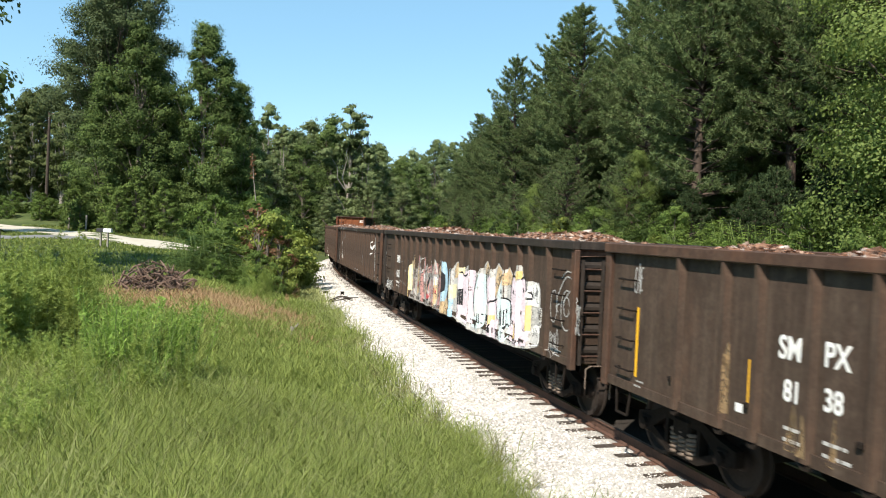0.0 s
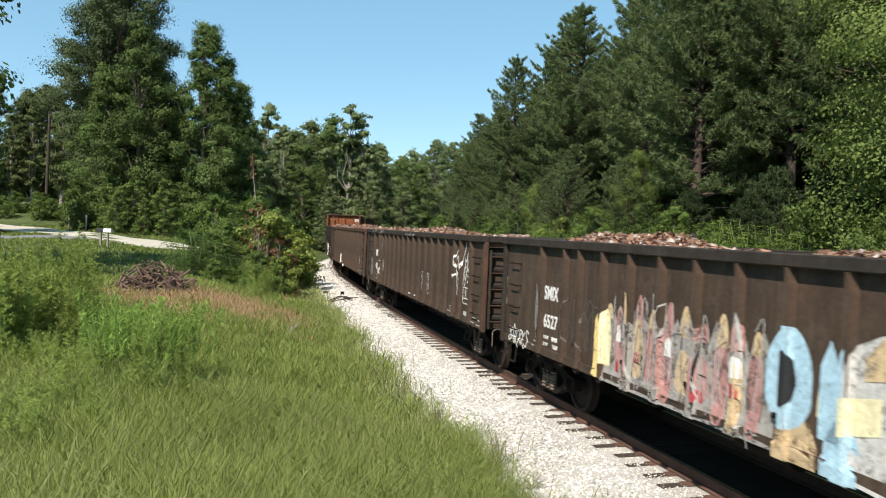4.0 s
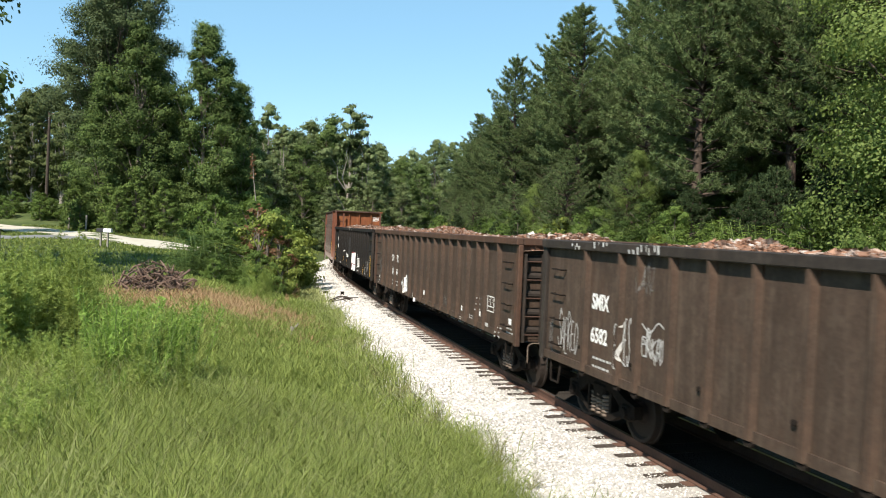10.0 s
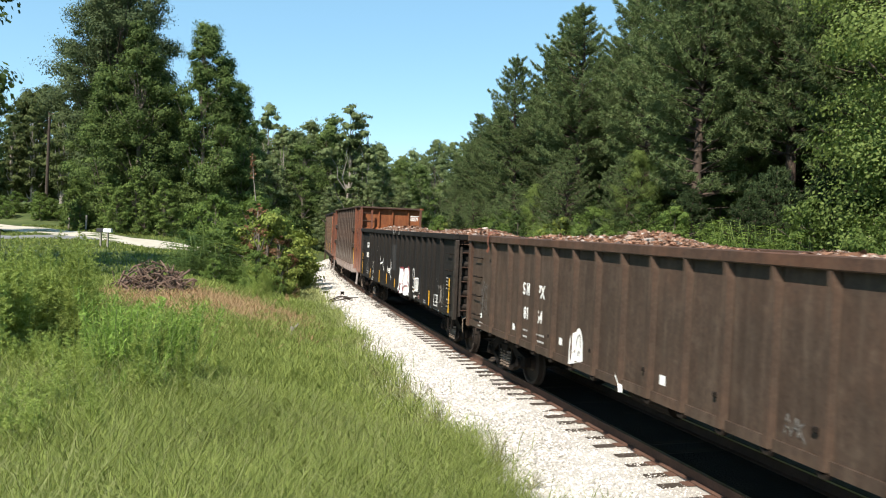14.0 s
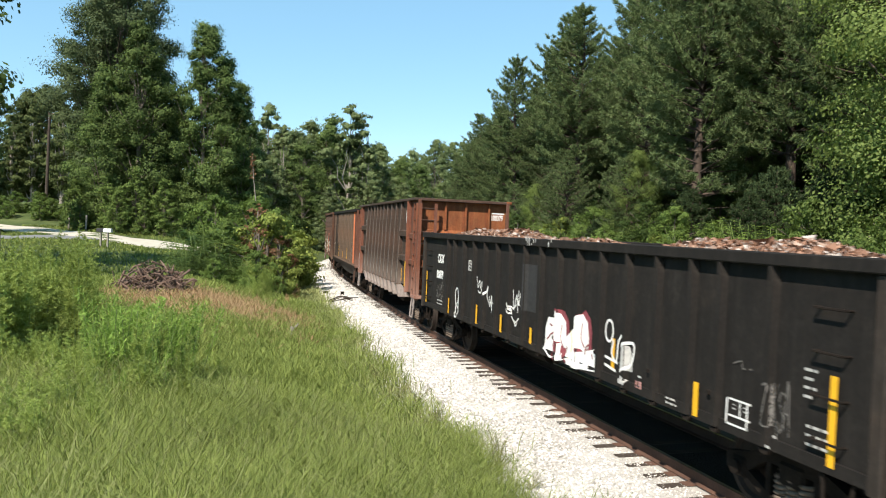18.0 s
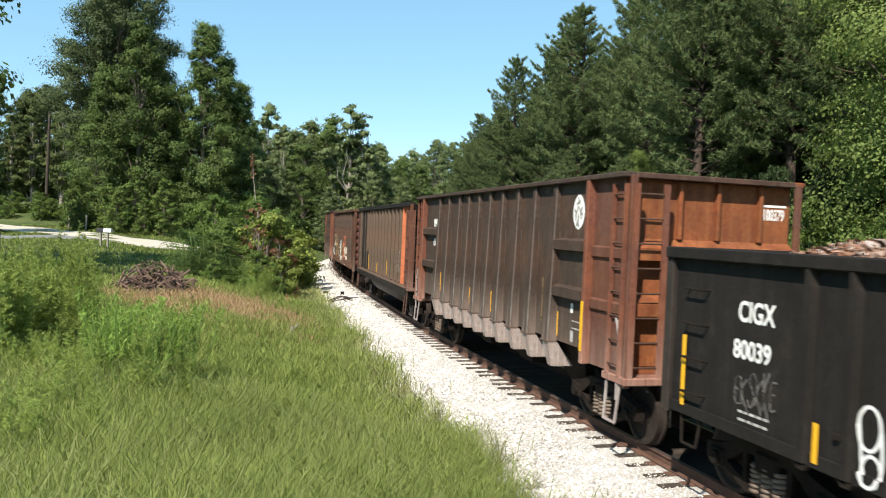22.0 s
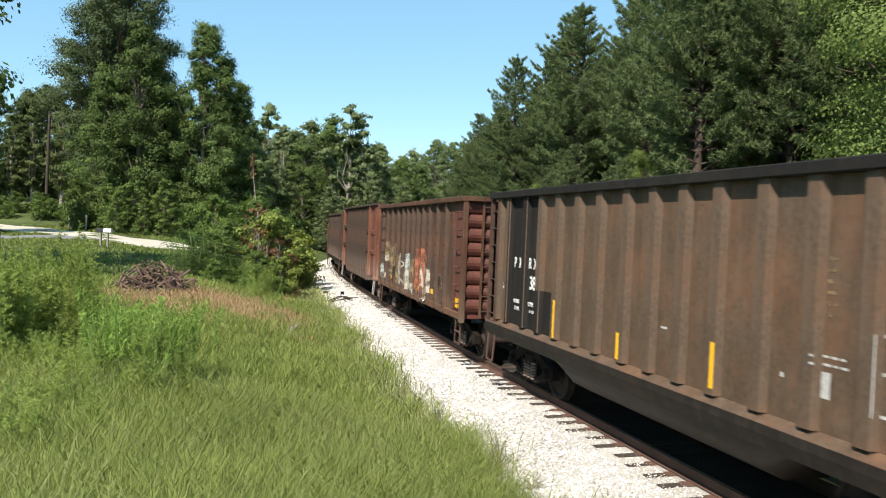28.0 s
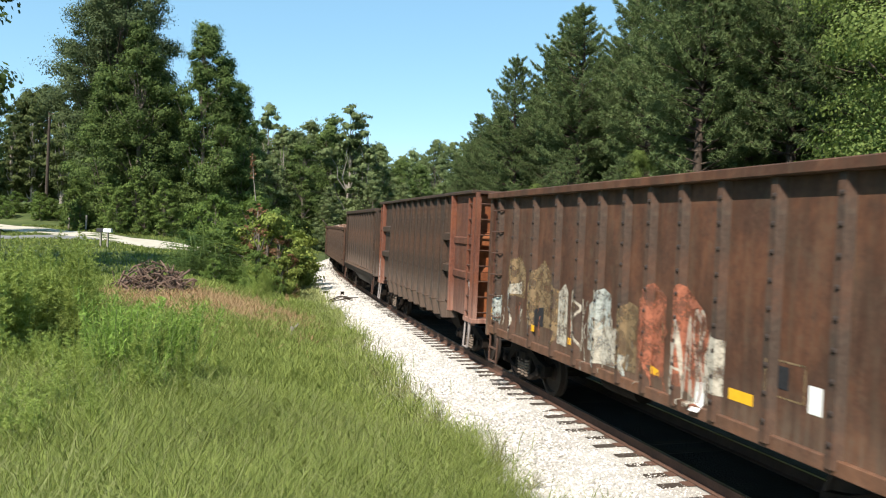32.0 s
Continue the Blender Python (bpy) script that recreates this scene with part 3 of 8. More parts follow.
def sumac(height, stems, leaf, seed, size=0.11):
    """A clump of arching stems with long feathered leaves: stems and foliage."""
    random.seed(seed)
    rng = np.random.default_rng(seed)
    g, cs, ds, ns = Geo(), [], [], []
    for k in range(stems):
        a = random.uniform(0, 6.283)
        h = height * random.uniform(0.55, 1.0)
        foot = Vector((math.cos(a) * random.uniform(0, 0.6), math.sin(a) * random.uniform(0, 0.6), 0))
        top = foot + Vector((math.cos(a) * h * 0.28, math.sin(a) * h * 0.28, h))
        g.tube(foot, top, 0.016, 0.007, 5, False)
        for i in range(random.randint(8, 12)):
            p = foot.lerp(top, 0.35 + 0.65 * i / 11)
            b = i * 2.4 + random.uniform(-0.4, 0.4)
            L = size * random.uniform(4.5, 7.0)
            d0 = Vector((math.cos(b), math.sin(b), 0.55))
            side = Vector((-math.sin(b), math.cos(b), 0))
            for q in range(1, 10):
                f = q / 9
                pos = p + d0 * L * f - Vector((0, 0, 0.75 * L * f * f))
                for e in (1, -1):
                    w = (side * e + Vector((d0.x, d0.y, -0.25)) * 0.5).normalized()
                    cs.append(tuple(pos + w * size * 0.5))
                    ds.append(tuple(w))
                    ns.append((random.uniform(-0.4, 0.4), random.uniform(-0.4, 0.4), 1.0))
    c, d, nn = np.array(cs), np.array(ds), np.array(ns)
    w = np.cross(d, nn)
    w /= np.linalg.norm(w, axis=1, keepdims=True)
    s_ = size * rng.uniform(0.7, 1.15, (len(c), 1))
    return g.mesh("trunk", M["weed_stem"]), quads("crown", np.stack([c - d * s_ * 0.5, c + w * s_ * 0.17, c + d * s_ * 0.55, c - w * s_ * 0.17], 1), leaf)


def plant(kind, meshes, x, y, scale, label, cat, group, sink=0.0, tall=1.0):
    ob = tagged(new(kind), label, cat, group)
    ob.matrix_basis = Matrix.LocRotScale((x, y, land(x, y) - sink), Euler((0, 0, random.uniform(0, 6.28))), (scale, scale, scale * tall))
    for name, me in zip(("trunk", "crown"), meshes):
        p = part(name, me, None, ob)
        if kind == "sumac_clump" and name == "trunk":
            tagged(p, "thin green stems", kind="stuff")
    return ob


def build_trees():
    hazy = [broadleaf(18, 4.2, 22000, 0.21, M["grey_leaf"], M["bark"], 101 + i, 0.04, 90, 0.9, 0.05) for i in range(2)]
    oaks = [broadleaf(20, 4.6, 26000, 0.20, M["oak"], M["bark"], 11 + i, 0.05, 100, 0.95) for i in range(2)]
    back_grey = broadleaf(17, 2.9, 12000, 0.22, M["back_leaf"], M["pale_bark"], 47, 0.14, 40, 0.7, 0.05)
    back_oak = broadleaf(18, 4.2, 20000, 0.21, M["back_leaf"], M["bark"], 107, 0.04, 90, 0.9)
    tall = [broadleaf(22, 4.3, 52000, 0.155, M["oak"], M["bark"], 21 + i, 0.03, 120, 0.75) for i in range(3)]
    gums = [broadleaf(15, 4.0, 95000, 0.072, M["bright"], M["dark_bark"], 31, 0.05, 120, 0.7)]
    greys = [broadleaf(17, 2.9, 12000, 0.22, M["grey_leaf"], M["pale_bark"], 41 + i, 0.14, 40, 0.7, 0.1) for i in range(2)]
    pines = [pine(15, 3.2, M["pine"], M["dark_bark"], 51 + i, (0.16, 0.24, 0.3)[i]) for i in range(3)]
    young = [pine(6, 2.2, M["pine"], M["dark_bark"], 61 + i, 0.05, 0.17, 22, 0.011, 0.3, 1.9) for i in range(2)]
    big_pine = broadleaf(27, 5.3, 105000, 0.135, M["big_pine"], M["dark_bark"], 68, 0.12, 170, 1.1)
    lite = [broadleaf(20, 4.8, 9000, 0.40, M["oak"], M["bark"], 91 + i, 0.05, 80, 0.95) for i in range(2)]
    bushes = [broadleaf(3.2, 1.6, 12000, 0.075, M["bush"], M["bark"], 71 + i, 0.03, 60, 0.75) for i in range(3)]
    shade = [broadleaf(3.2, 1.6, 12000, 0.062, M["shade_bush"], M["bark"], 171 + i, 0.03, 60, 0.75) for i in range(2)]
    ferny = [broadleaf(2.6, 1.5, 9000, 0.085, M["vine"], M["bark"], 81 + i, 0.08, 26, 0.8, 0.1) for i in range(2)]
    sap = [broadleaf(15, 4.0, 17000, 0.20, M["sapling"], M["bark"], 131 + i, 0.04, 80, 0.7) for i in range(2)]
    fronds = [sumac(1.5, 9, M["frond"], 181 + i) for i in range(2)] + [sumac(1.3, 9, M["dark_frond"], 185)]
    cedar = pine(3.2, 1.3, M["cedar"], M["dark_bark"], 66, 0.03, 0.12, 40, 0.011, 0.19, 1.6)
    rnd = random.Random(9)
    random.seed(4)
    # the big trees across the road
    for x, y, k, t_ in ((-32.4, 73.5, 0.7, 1.0), (-28.9, 72.5, 0.84, 1.05), (-35.4, 78, 0.66, 1.0), (-30.2, 80, 0.8, 1.0), (-23.0, 73.5, 0.82, 1.1), (-21.7, 75.5, 0.72, 1.1), (-20.2, 76, 0.62, 1.1), (-23.6, 84, 0.66, 1.0), (-36.6, 86, 0.74, 1.0)):
        plant("hardwood_tree", tall[rnd.randrange(3)], x, y, k, "tall dark green hardwood tree beside the road", "tree", "roadside trees", 0.1, t_)
    for x, y, k in ((-33.0, 78.5, 1.04), (-35.6, 83, 1.06)):
        plant("pine_tree", big_pine, x, y, k, "very tall pine towering over the roadside hardwoods", "tree", "roadside pines", 0.1)
    for x, y, k in ((-27.5, 69, 0.40), (-30.2, 69.5, 0.34), (-24.6, 68, 0.34), (-34.4, 72, 0.32), (-28.6, 67.5, 0.26), (-33, 70, 0.22), (-26.2, 67.5, 0.22)):
        plant("gum_tree", sap[rnd.randrange(2)], x, y, k, "young bright green tree at the wood's edge", "tree", "roadside saplings", 0.1)
    plant("edge_tree", oaks[1], -22.4, 31, 0.95, "dark hardwood tree at the edge of the field", "tree", "", 0.1)
    plant("edge_tree", tall[1], -37.9, 60, 0.66, "dark hardwood tree at the corner of the lawn", "tree", "", 0.1)
    # the wood behind the lawn, pale trunks
    for i in range(40):
        x, y = -112 + i * 1.95 + rnd.uniform(-1, 1), 97 + rnd.uniform(-4, 16)
        plant("grey_tree", back_grey, x, y, rnd.uniform(0.72, 0.9), "slender hazy green tree with a pale trunk", "tree", "back wood", 0.1, 1.0)
    for i in range(22):
        plant("back_tree", back_oak, -112 + i * 3.7 + rnd.uniform(-1, 1), 114 + rnd.uniform(-5, 8), rnd.uniform(0.86, 1.02), "hazy green hardwood behind the pale-trunked wood", "tree", "back wood", 0.1)
    # Brush row added to stand for the shadow strip below the wood.
    for i in range(26):
        plant("shade_strip_bush", bushes[i % 3], -62 + i * 1.0 + rnd.uniform(-0.4, 0.4), 83.0 + rnd.uniform(-1.5, 2.5), rnd.uniform(0.5, 0.85), "green brush added for the dark shade strip at the lawn's edge", "bush", "lawn edge brush", 0.1)
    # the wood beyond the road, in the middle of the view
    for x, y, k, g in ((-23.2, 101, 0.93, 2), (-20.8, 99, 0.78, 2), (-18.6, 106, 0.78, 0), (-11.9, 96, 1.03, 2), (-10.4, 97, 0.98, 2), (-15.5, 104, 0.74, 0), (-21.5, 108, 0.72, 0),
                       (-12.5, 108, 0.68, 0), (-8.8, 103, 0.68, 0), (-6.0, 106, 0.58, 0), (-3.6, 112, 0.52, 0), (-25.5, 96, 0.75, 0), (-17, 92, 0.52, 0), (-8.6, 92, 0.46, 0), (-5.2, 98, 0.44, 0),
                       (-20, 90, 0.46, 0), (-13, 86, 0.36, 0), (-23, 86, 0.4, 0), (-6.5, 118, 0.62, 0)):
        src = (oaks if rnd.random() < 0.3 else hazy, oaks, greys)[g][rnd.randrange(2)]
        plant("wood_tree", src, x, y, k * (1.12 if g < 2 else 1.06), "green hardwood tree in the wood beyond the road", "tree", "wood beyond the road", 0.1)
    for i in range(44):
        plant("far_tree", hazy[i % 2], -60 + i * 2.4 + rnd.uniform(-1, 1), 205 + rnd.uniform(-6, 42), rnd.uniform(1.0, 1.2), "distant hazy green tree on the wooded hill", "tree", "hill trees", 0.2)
    # the pine wood along the far side of the track
    for row, (o, lo, hi) in enumerate(((-14.0, 0.88, 1.02), (-19, 0.98, 1.12), (-25, 1.02, 1.18))):
        for i in range(24 if row < 2 else 18):
            s = (-6, -3, 8)[row] + i * (4.6, 5.4, 6.5)[row] + rnd.uniform(-1.2, 1.2)
            x, y, _a = line(s, o + rnd.uniform(-1.5, 1.5))
            if row == 0 and 8.5 < s < 12:
                continue
            k = rnd.uniform(lo, hi) * float(np.interp(s, (14, 26, 45, 70, 95), (1.12, 1.14, 0.95, 0.84, 0.75)))
            plant("pine_tree", pines[rnd.randrange(3)], x, y, k, "tall dark green pine with a bare lower trunk", "tree", "pine wood", 0.1)
    for i in range(22):
        s = -4 + i * 4.4 + rnd.uniform(-1, 1)
        if s < 23:
            continue
        x, y, _a = line(s, -10.8 + rnd.uniform(-1.2, 0.8))
        plant("young_pine", young[i % 2], x, y, rnd.uniform(0.6, 1.0), "young bushy pine at the edge of the wood", "tree", "young pines", 0.1)
    for s, o, k in ((7.4, -11.4, 0.92), (5.0, -13.6, 1.0), (25.6, -11.8, 0.32), (38, -11.0, 0.26)):
        x, y, _a = line(s, o)
        plant("sweetgum_tree", gums[0], x, y, k, "bright yellow-green broadleaf tree before the pines", "tree", "edge broadleaves", 0.1)
    for i in range(50):
        s = -6 + i * 1.8 + rnd.uniform(-0.8, 0.8)
        x, y, _a = line(s, -9.6 + rnd.uniform(-1.2, 0.9))
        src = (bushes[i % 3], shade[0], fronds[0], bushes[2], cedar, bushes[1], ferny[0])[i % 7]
        plant("bank_bush", src, x, y, rnd.uniform(0.45, 0.8), "leafy green brush on the bank beyond the track", "bush", "bank brush", 0.1)
    for i in range(70):
        s = -4 + i * 0.72 + rnd.uniform(-0.4, 0.4)
        x, y, _a = line(s, -8.3 + rnd.uniform(-1.5, 1.0))
        plant("sumac_clump", fronds[(0, 1, 2, 0, 2)[i % 5]], x, y, rnd.uniform(0.85, 1.3), "arching sumac stems with long feathered green leaves", "bush", "bank sumac", 0.05)
    for s, o, k in ((12, -11.4, 0.95), (15.2, -11.8, 1.05), (9.5, -11.0, 0.9), (20.5, -11.6, 0.9)):
        x, y, _a = line(s, o)
        plant("cedar_bush", cedar, x, y, k, "dark feathery young cedar under the pines", "bush", "young cedars", 0.1)
    tangle = Geo()
    random.seed(44)
    for i in range(60):
        a, b = random.uniform(0, 6.28), random.uniform(0, 6.28)
        p = Vector((math.cos(a) * random.uniform(0, 1.1), math.sin(a) * random.uniform(0, 0.8), random.uniform(0, 0.7)))
        q = p + Vector((math.cos(b) * 0.5, math.sin(b) * 0.5, random.uniform(-0.1, 0.5)))
        e_ = q + Vector((math.cos(b + 0.7) * 0.4, math.sin(b + 0.7) * 0.4, random.uniform(-0.4, 0.15)))
        tangle.bar([tuple(p), tuple(q), tuple(e_)], random.uniform(0.006, 0.014), 4)
    tangle = tangle.mesh("dead_vines", M["brush"])
    for s, o in ((10.8, -8.2), (12.2, -8.4), (9.9, -8.0)):
        x, y, _a = line(s, o)
        tagged(part("dead_vines", tangle, None), "tangle of dry brown vines on the bank", "vines", "dead vines", "stuff").matrix_basis = pose(x, y, land(x, y), 0, 0, s * 40)
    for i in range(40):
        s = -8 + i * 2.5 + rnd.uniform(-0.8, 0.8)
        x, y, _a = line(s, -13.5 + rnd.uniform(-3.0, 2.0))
        plant("understory_bush", shade[i % 2], x, y, rnd.uniform(0.5, 0.95), "green brush under the pines, leaves coloured dark for shade", "bush", "understory brush", 0.1)
    for s, o, k in ((9, -19, 0.8), (12, -22, 0.8), (6, -20, 0.8), (4, -17, 0.7)):
        x, y, _a = line(s, o)
        plant("inner_tree", oaks[0], x, y, k, "dark green tree deep in the wood", "tree", "deep wood", 0.1)
    for i in range(34):
        s = -12 + i * 4.4 + rnd.uniform(-1, 1)
        x, y, _a = line(min(s, 150), -34 + rnd.uniform(-5, 5))
        plant("inner_tree", lite[i % 2], x, y, rnd.uniform(0.7, 0.9), "dark green tree deep in the wood", "tree", "deep wood", 0.1)
    # brush on the near side of the track
    for x, y, k in ((-9.0, 39.5, 1.4), (-8.6, 43, 1.25), (-10.3, 42, 1.3), (-10.9, 37.5, 0.7), (-11.4, 47, 1.35), (-14, 47, 1.2), (-10.6, 51, 1.2), (-12.8, 53, 1.4), (-10.6, 57, 1.1), (-7.6, 36.4, 0.75), (-8.3, 34.6, 0.6), (-9.9, 33.5, 0.4), (-8.1, 40.2, 0.8), (-9.8, 45, 1.45)):
        plant("trackside_bush", (ferny if x / y > -0.228 else bushes)[rnd.randrange(2)], x, y, k, "overgrown green bush beside the ballast", "bush", "trackside brush", 0.1)
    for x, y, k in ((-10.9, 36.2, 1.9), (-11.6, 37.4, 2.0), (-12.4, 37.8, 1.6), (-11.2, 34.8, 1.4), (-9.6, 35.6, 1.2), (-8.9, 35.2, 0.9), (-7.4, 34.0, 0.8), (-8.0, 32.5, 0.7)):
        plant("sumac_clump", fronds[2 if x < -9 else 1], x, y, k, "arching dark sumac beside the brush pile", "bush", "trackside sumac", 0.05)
    dry_vine = broadleaf(2.4, 0.8, 1100, 0.055, M["brown_leaf"], M["bark"], 88, 0.2, 20, 0.8)
    for x, y, k in ((-9.1, 37.9, 1.3), (-8.2, 38.6, 1.2), (-9.7, 40.5, 1.75)):
        plant("withered_vine", dry_vine, x, y, k, "withered brown vine on the trackside brush", "vine", "withered vines", 0.05)
    # a bare dead sapling over the brush
    x, y = -10.0, 42.0
    z = land(x, y)
    g = Geo()
    pts = [(0.1, 0, 0), (0.05, 0, 2.6), (-0.25, 0, 4.2), (-0.42, 0, 5.6), (-0.5, 0, 6.9)]
    for (a, b), (r0, r1) in zip(zip(pts, pts[1:]), ((0.05, 0.04), (0.04, 0.03), (0.03, 0.02), (0.02, 0.01))):
        g.tube(a, b, r0, r1, 6)
    g.tube((0.0, 0, 3.0), (0.75, 0.1, 3.5), 0.025, 0.012, 5)
    snag = tagged(new("dead_sapling"), "bare dead sapling with rust-brown leaves at its tip", "tree")
    snag.matrix_basis = pose(x, y, z)
    part("trunk", g, M["pale_bark"], snag)
    rng = np.random.default_rng(5)
    c = np.stack([rng.normal(-0.48, 0.07, 70), rng.normal(0, 0.08, 70), rng.uniform(5.5, 6.9, 70)], -1)
    part("crown", quads("crown", leaves_at(c, 0.09, rng, 2.2, 1.0), M["brown_leaf"]), None, snag, "withered brown leaves")


build_trees()


# ------------------------------------------------------------------ grass
def blades(name, x, y, h, w, lean, material, label, rng):
    o, _ = side_of(x, y)
    z = np.maximum(hills(x, y, o), np.interp(o, BED_O, BED_Z) * (o < 4.2) - 9.0 * (o >= 4.2))
    n = len(x)
    a = rng.uniform(0, 6.283, n)
    face = rng.uniform(0, 6.283, n)
    l = h * rng.uniform(0.2, 1.0, n) * lean
    wx, wy = np.cos(face) * w / 2, np.sin(face) * w / 2
    p0 = np.stack([x, y, z - 0.03], -1)
    rise = rng.uniform(0.7, 1.0, n)
    p1 = p0 + np.stack([np.cos(a) * l * 0.22, np.sin(a) * l * 0.22, h * 0.55], -1)
    p2 = p0 + np.stack([np.cos(a) * l * 0.62, np.sin(a) * l * 0.62, h * 0.95 * rise], -1)
    p3 = p0 + np.stack([np.cos(a + 0.2) * l * 1.15, np.sin(a + 0.2) * l * 1.15, h * (rise + 0.12 - 0.38 * lean)], -1)
    s0 = np.stack([wx, wy, np.zeros(n)], -1)
    verts = np.stack([p0 - s0, p0 + s0, p1 + s0, p1 - s0, p2 + s0 * 0.75, p2 - s0 * 0.75, p3], 1).reshape(-1, 3)
    b = (np.arange(n) * 7)[:, None]
    me = bpy.data.meshes.new(name)
    loops = np.concatenate([b + np.array(q) for q in ((0, 1, 2, 3), (3, 2, 4, 5), (5, 4, 6))], 1).reshape(-1)
    me.vertices.add(n * 7)
    me.vertices.foreach_set("co", verts.astype(np.float32).reshape(-1))
    me.loops.add(n * 11)
    me.loops.foreach_set("vertex_index", loops.astype(np.int32))
    me.polygons.add(n * 3)
    st = np.stack([np.arange(n) * 11, np.arange(n) * 11 + 4, np.arange(n) * 11 + 8], 1).reshape(-1)
    me.polygons.foreach_set("loop_start", st.astype(np.int32))
    me.polygons.foreach_set("loop_total", np.tile([4, 4, 3], n).astype(np.int32))
    me.materials.append(material)
    me.update(calc_edges=True)
    return tagged(new(name, me), label, "grass", kind="stuff")


def near_way(x, y, way, w):
    k = np.zeros(len(x), bool)
    for px, py in way:
        k |= (x - px) ** 2 + (y - py) ** 2 < w * w
    return k


def build_grass():
    rng = np.random.default_rng(21)

    def field(n, r0, r1, lo, hi, oo=3.35):
        a = rng.uniform(lo, hi, n)
        r = np.sqrt(rng.uniform(r0 * r0, r1 * r1, n))
        x, y = np.sin(a) * r, np.cos(a) * r
        o, s = side_of(x, y)
        edge = oo + 0.35 * np.sin(s * 1.1) + 0.25 * np.sin(s * 2.7 + 1)
        k = (o > edge + rng.uniform(-0.4, 0.5, n)) & ~near_way(x, y, ROAD, 3.0) & ~near_way(x, y, DRIVE, 2.5)
        pile = ((x + 8.0) / 4.2) ** 2 + ((y - 26.0) / 4.0) ** 2
        k &= pile > rng.uniform(0.0, 1.1, n)
        gaps = np.sin(x * 3.1 + 2 * np.sin(y * 1.9)) * np.sin(y * 3.7 + 2 * np.sin(x * 2.3))
        k &= (gaps > -0.45) | (rng.uniform(0, 1, n) < 0.45) | (r > 14)
        return x[k], y[k], o[k], r[k]

    def tufts(x, y):
        return 0.62 + 0.38 * np.sin(x * 2.1 + 1.3 * np.sin(y * 1.7)) * np.sin(y * 2.4 + 1.1 * np.sin(x * 1.3))

    x, y, o, r = field(235000, 1.6, 12, -0.72, 0.40)
    blades("grass", x, y, rng.uniform(0.3, 1.0, len(x)) * (0.3 + 0.8 * tufts(x, y)), 0.0016 + 0.00042 * r, 1.25, M["grass"], "tall uncut green grass on the slope", rng)
    k = rng.uniform(0, 1, len(x)) < 0.10
    blades("grass", x[k], y[k], rng.uniform(0.35, 0.85, k.sum()), 0.0045 + 0.0005 * r[k], 1.1, M["grass"], "long bent grass leaves", rng)
    k = rng.uniform(0, 1, len(x)) < 0.08
    blades("grass_stems", x[k], y[k], rng.uniform(0.55, 1.0, k.sum()), 0.0028 + 0.0003 * r[k], 0.9, M["straw"], "pale seeding grass stems", rng)
    x, y, o, r = field(150000, 12, 34, -0.72, 0.1)
    blades("grass", x, y, rng.uniform(0.2, 0.62, len(x)) * (0.5 + 0.6 * tufts(x * 0.7, y * 0.7)), 0.003 + 0.00058 * r, 1.2, M["grass"], "tall uncut green grass in the field", rng)
    x, y, o, r = field(40000, 34, 85, -0.72, -0.1)
    blades("grass", x, y, rng.uniform(0.1, 0.3, len(x)), 0.06, 0.8, M["grass"], "grass verge beside the road", rng)
    # withered grass round the brush pile and along the ballast
    n = 24000
    x, y = -7.2 + rng.normal(0, 2.0, n), 25.5 + rng.normal(0, 2.2, n)
    o, _ = side_of(x, y)
    k = o > 4.0
    blades("dry_grass", x[k], y[k], rng.uniform(0.15, 0.5, k.sum()), 0.02, 0.9, M["dry"], "withered orange-brown grass", rng)
    n = 14000
    s, off = rng.uniform(2, 60, n), 3.6 + rng.normal(0, 0.4, n)
    a = np.interp(s, _s, _th)
    blades("dry_weeds", np.interp(s, _s, _x) - np.cos(a) * off, np.interp(s, _s, _y) + np.sin(a) * off, rng.uniform(0.1, 0.5, n), 0.012 + 0.0005 * s, 0.9, M["straw"], "dry weeds at the edge of the ballast", rng)


def weed(height, n_leaves, size, seed, mat, spread=0.3):
    """A tall leafy stem cluster."""
    random.seed(seed)
    rng = np.random.default_rng(seed)
    g, cs = Geo(), []
    for k in range(5):
        a = random.uniform(0, 6.28)
        top = Vector((math.cos(a) * spread * random.uniform(0.2, 1), math.sin(a) * spread * random.uniform(0.2, 1), height * random.uniform(0.7, 1)))
        foot = Vector((top.x * 0.25, top.y * 0.25, -0.05))
        g.tube(foot, top, 0.009, 0.004, 5)
        for i in range(n_leaves // 5):
            t = random.uniform(0.25, 1.0) ** 0.7
            p = foot.lerp(top, t)
            b = random.uniform(0, 6.28)
            cs.append((p.x + math.cos(b) * size * 0.7, p.y + math.sin(b) * size * 0.7, p.z + random.uniform(-0.01, 0.04)))
    return g.mesh("stem", M["weed_stem"]), quads("foliage", leaves_at(np.array(cs), size * 0.2, rng, 7.0, 0.15), mat)


